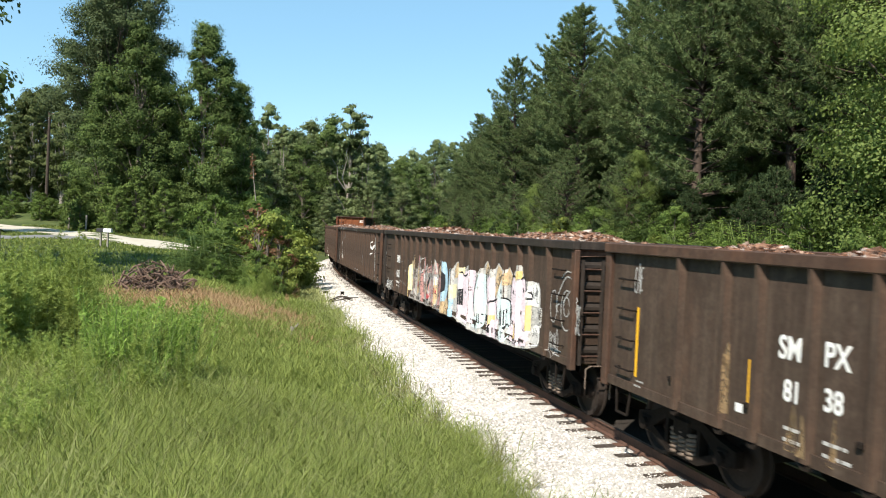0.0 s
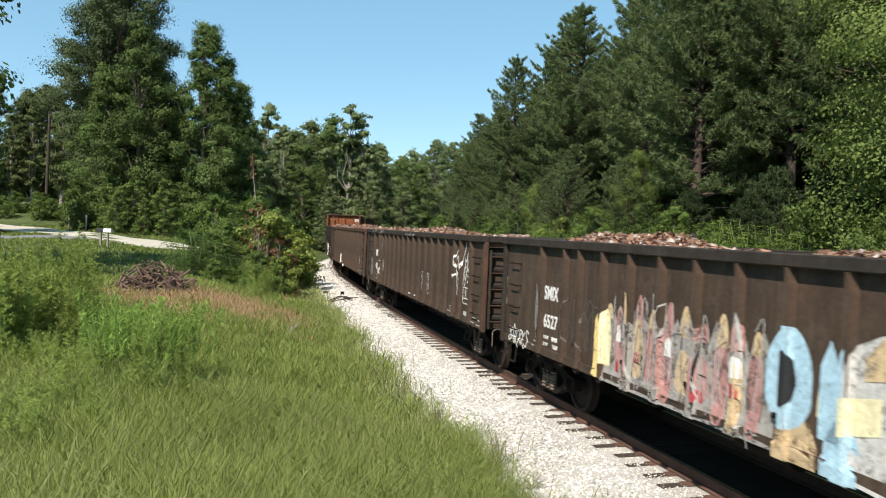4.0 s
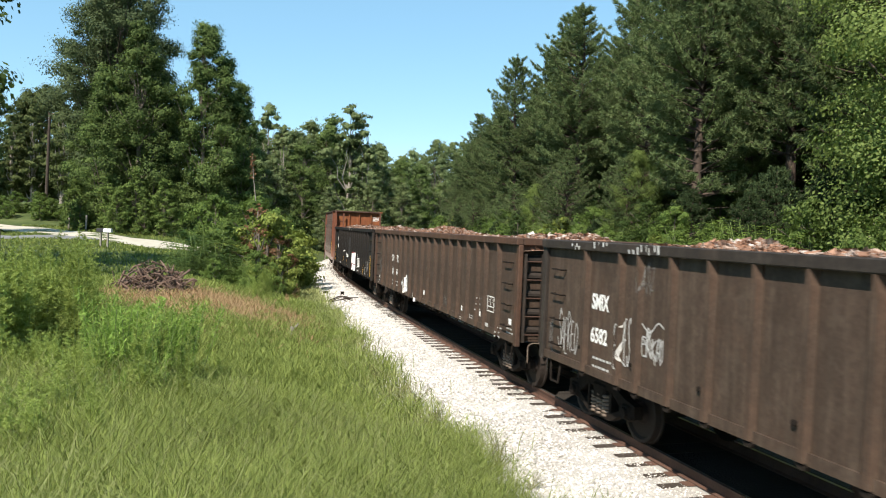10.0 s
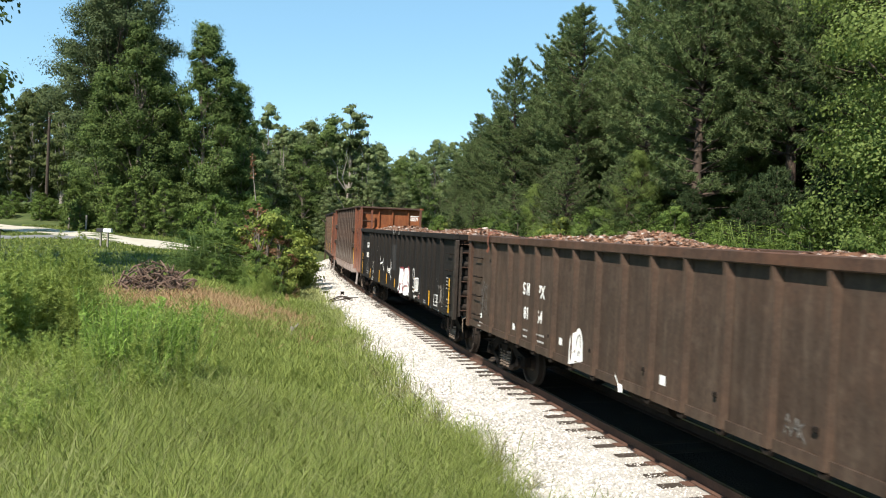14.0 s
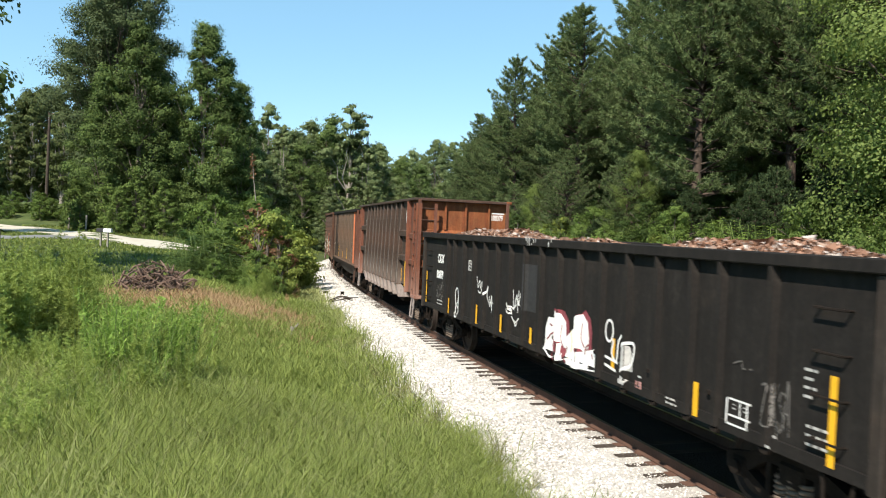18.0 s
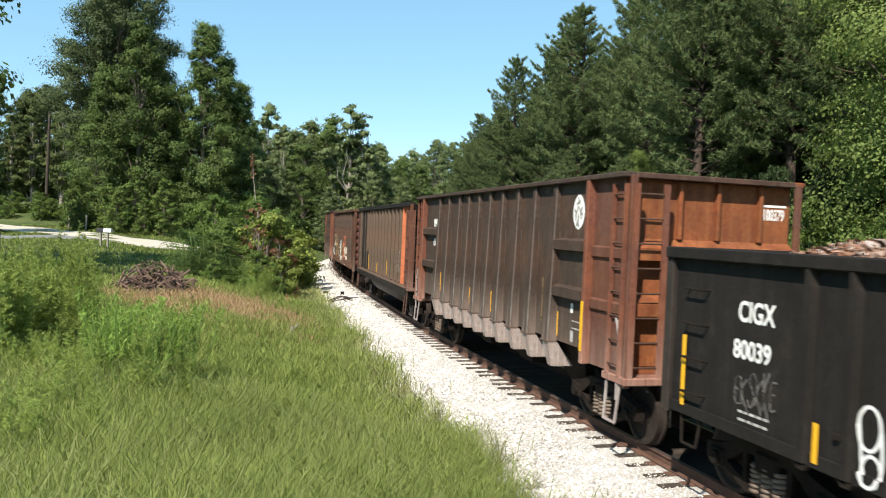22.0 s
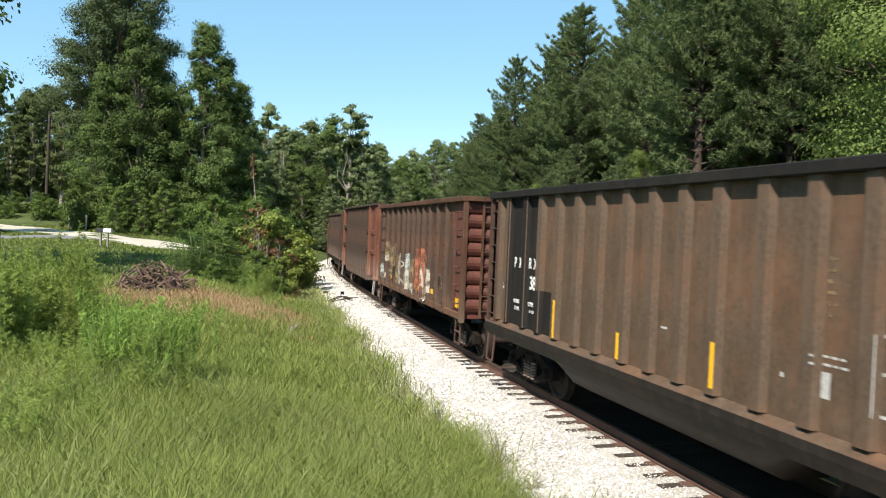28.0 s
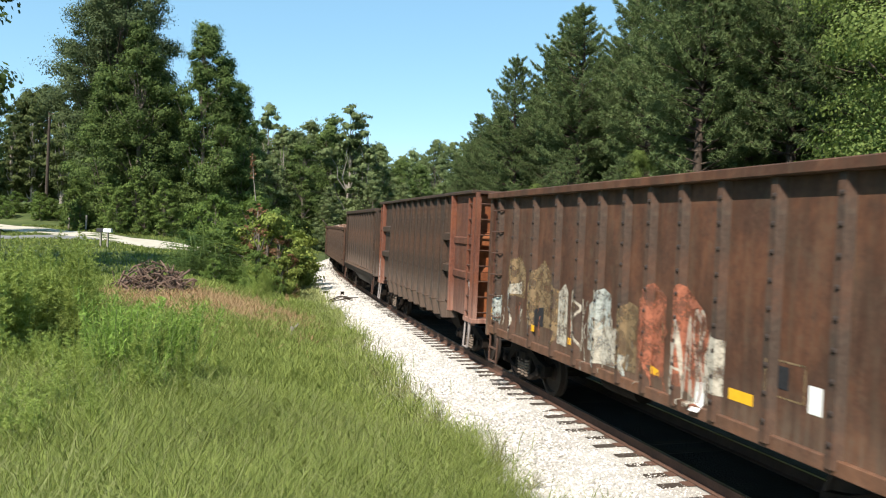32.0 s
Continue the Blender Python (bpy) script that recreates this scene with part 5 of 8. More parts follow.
def scrap_mesh(half, top, seed):
    """Heaped shredded scrap: the mass and the loose pieces on it."""
    rng = np.random.default_rng(seed)
    n = 15000
    x = rng.uniform(-half + 0.3, half - 0.3, n)
    y = rng.uniform(-1.25, 1.25, n)

    def heap(x_, y_):
        h = 0.5 + 0.5 * np.sin(x_ * 0.9 + seed) * np.sin(x_ * 0.37 + seed * 2) + 0.12 * np.sin(x_ * 3.1 + y_ * 2.2)
        return top - 0.24 + 0.36 * h * (1 - (y_ / 1.6) ** 2) * np.clip((half - np.abs(x_)) / 1.5, 0.2, 1)

    z = heap(x, y) + rng.uniform(-0.02, 0.06, n)
    d, w = unit(n, rng), unit(n, rng)
    d[:, 2] *= 0.45
    w = np.cross(d, w)
    w /= np.linalg.norm(w, axis=1, keepdims=True) + 1e-9
    big = np.where(rng.uniform(0, 1, (n, 1)) < 0.06, 2.0, 1.0)
    L, W = rng.uniform(0.018, 0.08, (n, 1)) * big, rng.uniform(0.010, 0.04, (n, 1)) * big
    c = np.stack([x, y, z], -1)
    a = np.stack([c - d * L - w * W, c + d * L - w * W * 0.7, c + d * L * 0.8 + w * W, c - d * L * 0.7 + w * W], 1)
    up = np.cross(d, w) * (W * 0.9)
    top_ = (a.mean(1, keepdims=True) + up[:, None])
    vs = np.concatenate([a, top_], 1).reshape(-1, 3)
    base = np.array([(0, 1, 4), (1, 2, 4), (2, 3, 4), (3, 0, 4)])
    fs = (base[None] + (np.arange(n) * 5)[:, None, None]).reshape(-1, 3).tolist()
    nx, ny = 90, 9
    gx, gy = np.meshgrid(np.linspace(-half + 0.12, half - 0.12, nx), np.linspace(-1.42, 1.42, ny), indexing="ij")
    gv = np.stack([gx, gy, heap(gx, gy) - 0.03], -1).reshape(-1, 3)
    gf = [(len(vs) + i * ny + k, len(vs) + i * ny + k + 1, len(vs) + (i + 1) * ny + k + 1, len(vs) + (i + 1) * ny + k) for i in range(nx - 1) for k in range(ny - 1)]
    me = bpy.data.meshes.new("scrap_load")
    me.from_pydata(vs.tolist() + gv.tolist(), [], fs + gf)
    me.materials.append(SCRAP)
    return me


SCRAPS = {}


def scrap(mid, half, top, seed):
    """A load of scrap in a gondola."""
    k = seed % 3
    if k not in SCRAPS:
        SCRAPS[k] = scrap_mesh(8.37, top, k + 1)
    ob = tagged(new("scrap_load", SCRAPS[k]), "heaped rusty shredded scrap metal in the wagon", "scrap", "scrap loads", "stuff")
    ROLLING.append((ob, mid, half))


def scrap_material():
    m, nt, b = shader("mixed_scrap")
    geo = nt.nodes.new("ShaderNodeNewGeometry")
    col = ramp(nt, geo.outputs["Random Per Island"], [(0.0, (0.09, 0.05, 0.036)), (0.35, (0.27, 0.125, 0.07)), (0.62, (0.34, 0.19, 0.12)), (0.8, (0.40, 0.34, 0.29)), (0.97, (0.72, 0.70, 0.66))])
    n = noise_of(nt, coords(nt), 8, 4)
    nt.links.new(blend(nt, n, col, (0.22, 0.12, 0.075)), b.inputs["Base Color"])
    b.inputs["Roughness"].default_value, b.inputs["Metallic"].default_value = 0.65, 0.25
    return m


SCRAP = scrap_material()


def marks(car, u, z, w, h, y, mid, material, name="marking", label="white stencilled marking", t=0.004):
    """A painted block that begins at u along the train, seen from outside; surface at y."""
    return part(name, Geo().box(u - mid - w, u - mid, y + 0.001, y + t, z, z + h), material, car, label)


def gondola(u0, u1, top, side_mat, rim_mat, label, load_seed=None, first=1.3, tail=(2.15, 3.1, 3.67), bottom=0.95):
    """A mill gondola between u0 and u1 along the train; top is the height of its rim."""
    half, mid = (u1 - u0) / 2, (u0 + u1) / 2
    car = tagged(new("gondola_car"), label, "railway wagon", "gondola cars")
    ROLLING.append((car, mid, half))
    for e in (1, -1):
        y0, y1 = sorted((e * SIDE, e * (SIDE - 0.02)))
        part("side_panel", Geo().box(-half + 0.28, half - 0.28, y0, y1, bottom + 0.05, top - 0.1), side_mat, car)
        x = e * (half - 0.34)
        part("end_panel", Geo().box(min(x, x + e * 0.03), max(x, x + e * 0.03), -SIDE + 0.02, SIDE - 0.02, 1.0, top - 0.1), side_mat, car)
        y0, y1 = sorted((e * (SIDE - 0.03), e * 1.54))
        part("top_chord", Geo().box(-half + 0.2, half - 0.2, y0, y1, top - RIM, top, 0.015), rim_mat, car, "weathered top rim")
        x0, x1 = sorted((e * (half - 0.22), e * (half - 0.40)))
        part("end_chord", Geo().box(x0, x1, -SIDE + 0.03, SIDE - 0.03, top - RIM, top, 0.015), rim_mat, car)
        y0, y1 = sorted((e * (SIDE - 0.06), e * (SIDE + 0.035)))
        part("side_sill", Geo().box(-half + 0.25, half - 0.25, y0, y1, bottom, bottom + 0.13), side_mat, car)
    part("floor", Geo().box(-half + 0.3, half - 0.3, -SIDE + 0.02, SIDE - 0.02, 1.05, 1.14), side_mat, car)
    part("center_sill", Geo().box(-half + 0.1, half - 0.1, -0.3, 0.3, 0.72, 1.05, 0.02), M["under"], car)
    # side posts that narrow towards the rim
    a, b = -half + first + 1.46, half - tail[-1]
    n = round((b - a) / 0.8)
    xs = [a - 1.46, a - 0.58] + [a + (b - a) * i / n for i in range(n + 1)] + [half - q for q in tail[-2::-1]]
    for e in (1, -1):
        yb, yo, yt = e * SIDE, e * (SIDE + POST), e * (SIDE + POST + 0.02)
        post = Geo().prism([(-0.065, yb), (-0.042, yo), (0.042, yo), (0.065, yb)], 2, bottom + 0.02, top - RIM - 0.22)
        post.add([(-0.065, yb, top - RIM - 0.22), (-0.042, yo, top - RIM - 0.22), (0.042, yo, top - RIM - 0.22), (0.065, yb, top - RIM - 0.22), (-0.06, yb, top - RIM), (-0.02, yt, top - RIM), (0.02, yt, top - RIM), (0.06, yb, top - RIM)],
                 [(0, 1, 5, 4), (1, 2, 6, 5), (2, 3, 7, 6)])
        me = post.mesh("side_post", side_mat)
        foot = Geo().prism([(-0.08, bottom - 0.005), (-0.05, bottom - 0.055), (0.05, bottom - 0.055), (0.08, bottom - 0.005)], 1, min(yb, yb + e * 0.06), max(yb, yb + e * 0.06)).mesh("post_foot", M["under"])
        pin = Geo().box(0.11, 0.19, min(yb, yo), max(yb, yb + e * 0.05), 1.30, 1.36, 0.01).mesh("tie_pin", M["under"])
        for i, x in enumerate(xs):
            p = part("side_post", me, None, car)
            p.matrix_basis = pose(x, 0, 0)
            if e == 1:
                part("post_foot", foot, None, p)
                if i % 2:
                    part("tie_pin", pin, None, p)
    gi = Geo()
    grab(gi, -0.2, 0.2, SIDE, 0, 0.09, 0.014)
    gi = gi.mesh("grab_iron", M["under"])
    brace = Geo().prism([(-0.055, 0.0), (-0.055, 0.16), (0.0, 0.145), (0.055, 0.10), (0.055, 0.05), (0.0, 0.01)], 1, -SIDE, SIDE)
    brace = brace.mesh("end_brace", M["dark_rim"])
    for e in (1, -1):
        for q in (1, -1):
            x0, x1 = sorted((e * (half - 0.34), e * (half - 0.18)))
            y0, y1 = sorted((q * (SIDE - 0.03), q * (SIDE + 0.07)))
            part("corner_post", Geo().box(x0, x1, y0, y1, bottom - 0.04, top - RIM, 0.015), M["dark_rim"] if side_mat is M["black"] else rim_mat if e > 0 else M["brown_rim"], car)
        for z in (1.15, 1.50, 1.86, 2.22, 2.56):
            part("end_brace", brace, None, car).matrix_basis = pose(e * (half - 0.28), 0, z, 0, 0, 0 if e > 0 else 180)
        ladder(car, 1.0, 1.36, e * (half - 0.16), [1.15 + 0.36 * i for i in range(5)], M["dark_rim"], end=True)
        for k in range(4):
            part("grab_iron", gi, None, car).matrix_basis = pose(e * (half - 0.85), 0, 1.25 + 0.43 * k)
        g = Geo()
        x = e * (half - 0.75)
        g.bar([(x - 0.2, SIDE - 0.02, bottom), (x - 0.15, SIDE, 0.58), (x + 0.15, SIDE, 0.58), (x + 0.2, SIDE - 0.02, bottom)], 0.02)
        part("stirrup_step", g, M["under"], car, "bent steel foot stirrup")
        x = e * (half - 0.08)
        part("cut_lever", Geo().bar([(x, 0.1, 0.98), (x, SIDE - 0.25, 1.0), (x, SIDE - 0.16, 0.95), (x, SIDE - 0.16, 0.62)], 0.011, 6), M["spring"], car, "pale bent uncoupling lever")
    running_gear(car, half)
    if load_seed is not None:
        scrap(mid, half, top, load_seed)

    def surf(x, z):
        """How far the near side stands out at x."""
        d = min(abs(x - p) for p in xs)
        if z < bottom + 0.13:
            return SIDE + 0.035 if d > 0.1 else SIDE + POST
        if z < top - RIM - 0.22 and d < 0.065:
            return SIDE + POST * min(1.0, (0.065 - d) / 0.023)
        return SIDE
    return car, mid, half, surf


def end_frame(car, half, e, top, bottom, mat, y_out, with_ladder=True, posts=True):
    """Corner posts, platform, ladders and steps at one end of a tall car."""
    for q in (1, -1) if posts else ():
        x0, x1 = sorted((e * (half - 0.10), e * (half - 0.20)))
        y0, y1 = sorted((q * (y_out - 0.01), q * (y_out - 0.11)))
        part("corner_post", Geo().box(x0, x1, y0, y1, bottom - 0.1, top - 0.06, 0.012), mat, car)
    x0, x1 = sorted((e * (half - 0.05), e * (half - 0.75)))
    part("end_platform", Geo().box(x0, x1, -y_out, y_out, bottom - 0.16, bottom - 0.05, 0.012), mat, car)
    zs = [bottom + 0.1 + 0.36 * i for i in range(int((top - bottom - 0.15) / 0.36) + 1)]
    if with_ladder:
        a, b = sorted((e * (half - 0.62), e * (half - 0.26)))
        ladder(car, a, b, y_out - 0.05, zs, mat)
        ladder(car, 0.92, 1.40, e * (half - 0.08), zs, mat, end=True, rail=0.045)
    g = Geo()
    x = e * (half - 0.45)
    g.bar([(x - 0.2, y_out - 0.05, bottom - 0.1), (x - 0.17, y_out, 0.42), (x + 0.17, y_out, 0.42), (x + 0.2, y_out - 0.05, bottom - 0.1)], 0.024)
    part("stirrup_step", g, M["rust_dark"] if posts else M["dusty_pipe"], car, "bent steel foot stirrup")
    part("brake_cylinder", Geo().tube((x, -0.55, 1.25), (x, 0.15, 1.25), 0.14, 0.14, 14), M["under"], car)
    part("brake_lever", Geo().bar([(x, 0.15, 1.25), (x, 0.75, 1.18), (x - e * 0.1, 0.8, 0.8)], 0.03, 6), M["spring"], car)


def hopper_car(u0, u1, su0, su1, top, side_mat, end_mat, label, posts, dusty=True):
    """A tall ribbed open hopper; its side sheets reach from su0 to su1 along the train."""
    half, mid = (u1 - u0) / 2, (u0 + u1) / 2
    a, b = su0 - mid, su1 - mid
    car = tagged(new("hopper_car"), label, "railway wagon", "tall cars")
    ROLLING.append((car, mid, half))
    bottom = 1.30
    for e in (1, -1):
        y0, y1 = sorted((e * SIDE, e * (SIDE - 0.025)))
        part("side_panel", Geo().box(a, b, y0, y1, bottom, top - 0.05), side_mat, car)
        y0, y1 = sorted((e * (SIDE - 0.06), e * (SIDE + 0.13)))
        part("top_chord", Geo().box(-half + 0.2, half - 0.2, y0, y1, top - 0.08, top, 0.012), end_mat if e < 0 else side_mat, car, "rusted top rim")
        y0, y1 = sorted((e * SIDE, e * (SIDE + 0.12)))
        zt, zb = top - 0.08, bottom - 0.02
        y_in, y_top, y_low = e * SIDE, e * (SIDE + 0.07), e * (SIDE + 0.17)
        wt, wb = 0.07, 0.135
        web = Geo()
        for z_, w_, yo_ in ((zt, wt, y_top), (zb, wb, y_low)):
            web.v += [(-w_ - 0.012, y_in, z_), (-w_, yo_, z_), (w_, yo_, z_), (w_ + 0.05, y_in, z_)]
        web.f += [(0, 1, 5, 4), (1, 2, 6, 5), (2, 3, 7, 6), (4, 5, 6, 7), (0, 1, 2, 3)]
        web = web.mesh("side_post", M["hopper_post"] if dusty else side_mat)
        # On dusty cars the flange is paler: a sunlit edge painted in.
        lip = Geo()
        for z_, w_, yo_ in ((zt, wt, SIDE + 0.07), (zb, wb, SIDE + 0.17)):
            lip.v += [(-w_ - 0.008, e * (yo_ - 0.012), z_), (-w_ - 0.008, e * (yo_ + 0.012), z_), (-w_ + 0.010, e * (yo_ + 0.012), z_), (-w_ + 0.010, e * (yo_ - 0.012), z_)]
        lip.f += [(0, 1, 5, 4), (1, 2, 6, 5), (2, 3, 7, 6), (4, 5, 6, 7)]
        lip = lip.mesh("post_flange", M["seam"] if dusty else M["hopper_post"])
        y0, y1 = sorted((e * SIDE, e * (SIDE + 0.006)))
        seam = Geo().box(-wt - 0.05, -wt - 0.02, y0, y1, bottom + 0.02, top - 0.9).mesh("dusty_seam", M["seam"] if dusty else M["hopper_post"])
        foot = 0.84
        pocket = Geo()
        for x in (-wb - 0.012, -wb + 0.012):
            pocket.v += [(x, e * (SIDE + 0.17), zb - 0.02), (x, e * (SIDE - 0.02), zb - 0.02), (x, e * (SIDE - 0.34), foot), (x, e * (SIDE + 0.07), foot)]
        pocket.f += [(0, 1, 2, 3), (4, 5, 6, 7), (0, 3, 7, 4), (3, 2, 6, 7), (0, 1, 5, 4), (1, 2, 6, 5)]
        n_ = len(pocket.v)
        pocket.v += [(-wb + 0.012, e * (SIDE + 0.168), zb - 0.02), (wb * 0.8, e * (SIDE + 0.168), zb - 0.02), (wb * 0.15, e * (SIDE + 0.07), foot), (-wb + 0.012, e * (SIDE + 0.07), foot)]
        pocket.v += [(q[0], q[1] - e * 0.015, q[2]) for q in pocket.v[n_:n_ + 4]]
        pocket.f += [tuple(n_ + q for q in f_) for f_ in ((0, 1, 2, 3), (4, 5, 6, 7), (2, 3, 7, 6), (1, 2, 6, 5))]
        pocket = pocket.mesh("pocket_plate", M["dust"] if dusty else side_mat)
        y0, y1 = sorted((e * SIDE, e * (SIDE + 0.19)))
        ledge = Geo().box(-0.155, 0.155, y0, y1, zb - 0.02, zb + 0.012, 0.004).mesh("pocket_ledge", side_mat)
        slope = Geo().add([(0.02, e * (SIDE - 0.01), zb - 0.02), (0.7, e * (SIDE - 0.01), zb + 0.02), (0.7, e * (SIDE - 0.25), zb - 0.02), (0.02, e * (SIDE - 0.34), foot)], [(0, 1, 2, 3)]).mesh("pocket_slope", M["under"])
        for u in posts:
            for nm, mesh_, lab in (("side_post", web, ""), ("post_flange", lip, ""), ("dusty_seam", seam, "pale dust along the weld"), ("pocket_plate", pocket, "pale dusty gusset plate"), ("pocket_ledge", ledge, ""), ("pocket_slope", slope, "")):
                part(nm, mesh_, None, car, lab).matrix_basis = pose(u - mid, 0, 0)
        # stiffened end bays
        for x0, x1 in ((a, posts[0] - mid), (posts[-1] - mid, b)):
            for z in (2.05, 2.85 if x0 == a else 2.96):
                g = Geo().prism([(e * SIDE, z), (e * (SIDE + 0.12), z + 0.04), (e * (SIDE + 0.12), z + 0.20), (e * SIDE, z + 0.24)], 0, x0 + 0.03, x1 - 0.03)
                part("bay_stiffener", g, side_mat, car)
    for e in (1, -1):
        x, xi = e * (half - 0.36), (a if e < 0 else b)
        x0, x1 = sorted((x, x - e * 0.02))
        part("end_sheet", Geo().box(x0, x1, -SIDE + 0.02, SIDE - 0.02, 1.12, top - 0.05), end_mat, car, "rusty end bulkhead")
        for q in (1, -1):
            y0, y1 = sorted((q * (SIDE - 0.02), q * SIDE))
            x0, x1 = sorted((x, xi))
            part("end_wing", Geo().box(x0, x1, y0, y1, 1.12, top - 0.06), M["wing"], car, "rusty red-brown corner plate")
            x0, x1 = sorted((xi, xi + e * 0.11))
            y0, y1 = sorted((q * (SIDE - 0.01), q * (SIDE + 0.13)))
            part("end_post", Geo().box(x0, x1, y0, y1, 1.1, top - 0.08, 0.012), M["rust_red"], car)
            x0, x1 = sorted((x + e * 0.16, x + e * 0.23))
            y0, y1 = sorted((q * (SIDE - 0.07), q * (SIDE + 0.03)))
            part("corner_post", Geo().box(x0, x1, y0, y1, 0.95, top - 0.05, 0.01), M["wing"], car)
            part("brake_pipe", Geo().bar([(x + e * 0.05, q * (SIDE + 0.03), 0.75), (x + e * 0.05, q * (SIDE + 0.03), 1.7), (x - e * 0.05, q * (SIDE + 0.03), 1.95)], 0.026, 7), M["dusty_pipe"], car, "pale dusty upright pipe")
            for z in (1.98, 2.80):
                x0, x1 = sorted((xi + e * 0.11, x))
                g = Geo().prism([(q * SIDE, z), (q * (SIDE + 0.04), z + 0.03), (q * (SIDE + 0.04), z + 0.17), (q * SIDE, z + 0.2)], 0, x0, x1)
                part("wing_stiffener", g, M["wing"], car)
        for z in (1.98, 2.80):
            x0, x1 = sorted((x, x + e * 0.22))
            g = Geo().prism([(x, z), (x + e * 0.20, z + 0.02), (x + e * 0.20, z + 0.20), (x, z + 0.34)], 1, -SIDE, SIDE)
            part("end_shelf", g, end_mat, car)
        x0, x1 = sorted((x - e * 0.05, x + e * 0.2))
        part("end_chord", Geo().box(x0, x1, -SIDE + 0.06, SIDE - 0.06, top - 0.09, top - 0.005, 0.012), M["rust_dark"], car)
        for yy in (-0.85, -0.1, 0.55):
            x0, x1 = sorted((x, x + e * 0.09))
            part("end_stiffener", Geo().box(x0, x1, yy - 0.03, yy + 0.03, 3.14, top - 0.09, 0.008), end_mat, car)
        end_frame(car, half, e, top, 1.16, M["rust_red"], SIDE + 0.06, True, False)
    part("center_sill", Geo().box(-half + 0.1, half - 0.1, -0.3, 0.3, 0.72, 1.0, 0.02), M["under"], car)
    for i in range(4):
        x = a + 1.4 + (b - a - 2.8) * i / 3
        g = Geo()
        g.add([(x - 0.9, -1.25, 1.3), (x + 0.9, -1.25, 1.3), (x + 0.9, 1.25, 1.3), (x - 0.9, 1.25, 1.3), (x - 0.3, -0.8, 0.45), (x + 0.3, -0.8, 0.45), (x + 0.3, 0.8, 0.45), (x - 0.3, 0.8, 0.45)],
              [(0, 1, 5, 4), (1, 2, 6, 5), (2, 3, 7, 6), (3, 0, 4, 7), (4, 5, 6, 7)])
        part("hopper_chute", g, M["under"], car)
    running_gear(car, half, 1.5)
    return car, mid, half, lambda x, z: SIDE


def tub_car(u0, u1, top, side_mat, end_mat, label, posts, near_panel=0.65):
    """A tall coal tub: broad posts, a dark sill and a rounded belly between the trucks."""
    half, mid = (u1 - u0) / 2, (u0 + u1) / 2
    car = tagged(new("tub_car"), label, "railway wagon", "tall cars")
    ROLLING.append((car, mid, half))
    bottom, a, b = 1.30, -half + 0.75, half - 0.6
    for e in (1, -1):
        y0, y1 = sorted((e * SIDE, e * (SIDE - 0.025)))
        part("side_panel", Geo().box(a + near_panel, b, y0, y1, bottom, top - 0.05), side_mat, car)
        g = Geo().prism([(a + 0.02, top - 0.12), (a + near_panel, top - 0.12), (a + near_panel, bottom), (a + 0.30, bottom)], 1, y0, y1)
        part("corner_panel", g, end_mat, car, "faded orange corner panel")
        y0, y1 = sorted((e * (SIDE - 0.06), e * (SIDE + 0.14)))
        part("top_chord", Geo().box(-half + 0.15, half - 0.15, y0, y1, top - 0.14, top, 0.015), M["black"] if end_mat is not side_mat else side_mat, car, "dark top rim")
        y0, y1 = sorted((e * (SIDE - 0.2), e * (SIDE + 0.13)))
        g = Geo().prism([(e * (SIDE - 0.2), 0.96), (e * (SIDE + 0.07), 0.96), (e * (SIDE + 0.13), 1.12), (e * (SIDE + 0.13), 1.22), (e * SIDE, bottom + 0.01), (e * (SIDE - 0.2), bottom)], 0, -half + 0.35, half - 0.15)
        part("side_sill", g, M["sill"], car, "black side sill with a dusty ledge")
        part("sill_ledge", Geo().add([(x_, y_, z_ + 0.004) for x_ in (-half + 0.35, half - 0.15) for y_, z_ in ((e * (SIDE + 0.128), 1.222), (e * (SIDE + 0.003), bottom + 0.012))], [(0, 1, 3, 2)]), M["tan"], car, "dusty tan ledge on the sill")
        me = Geo().prism([(-0.13, e * SIDE), (-0.09, e * (SIDE + 0.09)), (0.09, e * (SIDE + 0.09)), (0.13, e * SIDE)], 2, bottom + 0.02, top - 0.14).mesh("side_post", M["tan_post"] if end_mat is not side_mat else side_mat)
        for u in posts:
            part("side_post", me, None, car).matrix_basis = pose(u - mid, 0, 0)
        part("corner_rib", Geo().prism([(-0.05, e * SIDE), (-0.03, e * (SIDE + 0.09)), (0.03, e * (SIDE + 0.09)), (0.05, e * SIDE)], 2, bottom, top - 0.14), end_mat, car).matrix_basis = pose(a + near_panel - 0.02, 0, 0)
    for e, x, xi in ((-1, a, a + 0.34), (1, b, b - 0.3)):
        g = Geo().add([(x, -SIDE + 0.01, top - 0.05), (x, SIDE - 0.01, top - 0.05), (xi, -SIDE + 0.01, bottom - 0.1), (xi, SIDE - 0.01, bottom - 0.1)], [(0, 1, 3, 2)])
        part("end_sheet", g, M["under"], car, "dark sloping end wall")
        end_frame(car, half, e, top, 1.32, side_mat if end_mat is side_mat else M["wing"] if e < 0 else M["rust_dark"], SIDE + 0.1)
    # rounded belly
    prof = [(SIDE - 0.05, 1.0), (SIDE - 0.10, 0.80), (SIDE - 0.30, 0.58), (0.8, 0.42), (-0.8, 0.42), (-SIDE + 0.30, 0.58), (-SIDE + 0.10, 0.80), (-SIDE + 0.05, 1.0)]
    g = Geo()
    n = len(prof)
    for x, f in ((-half + 2.9, 0.0), (-half + 3.7, 1.0), (half - 3.7, 1.0), (half - 2.9, 0.0)):
        g.v += [(x, y, 1.0 - (1.0 - z) * f) for y, z in prof]
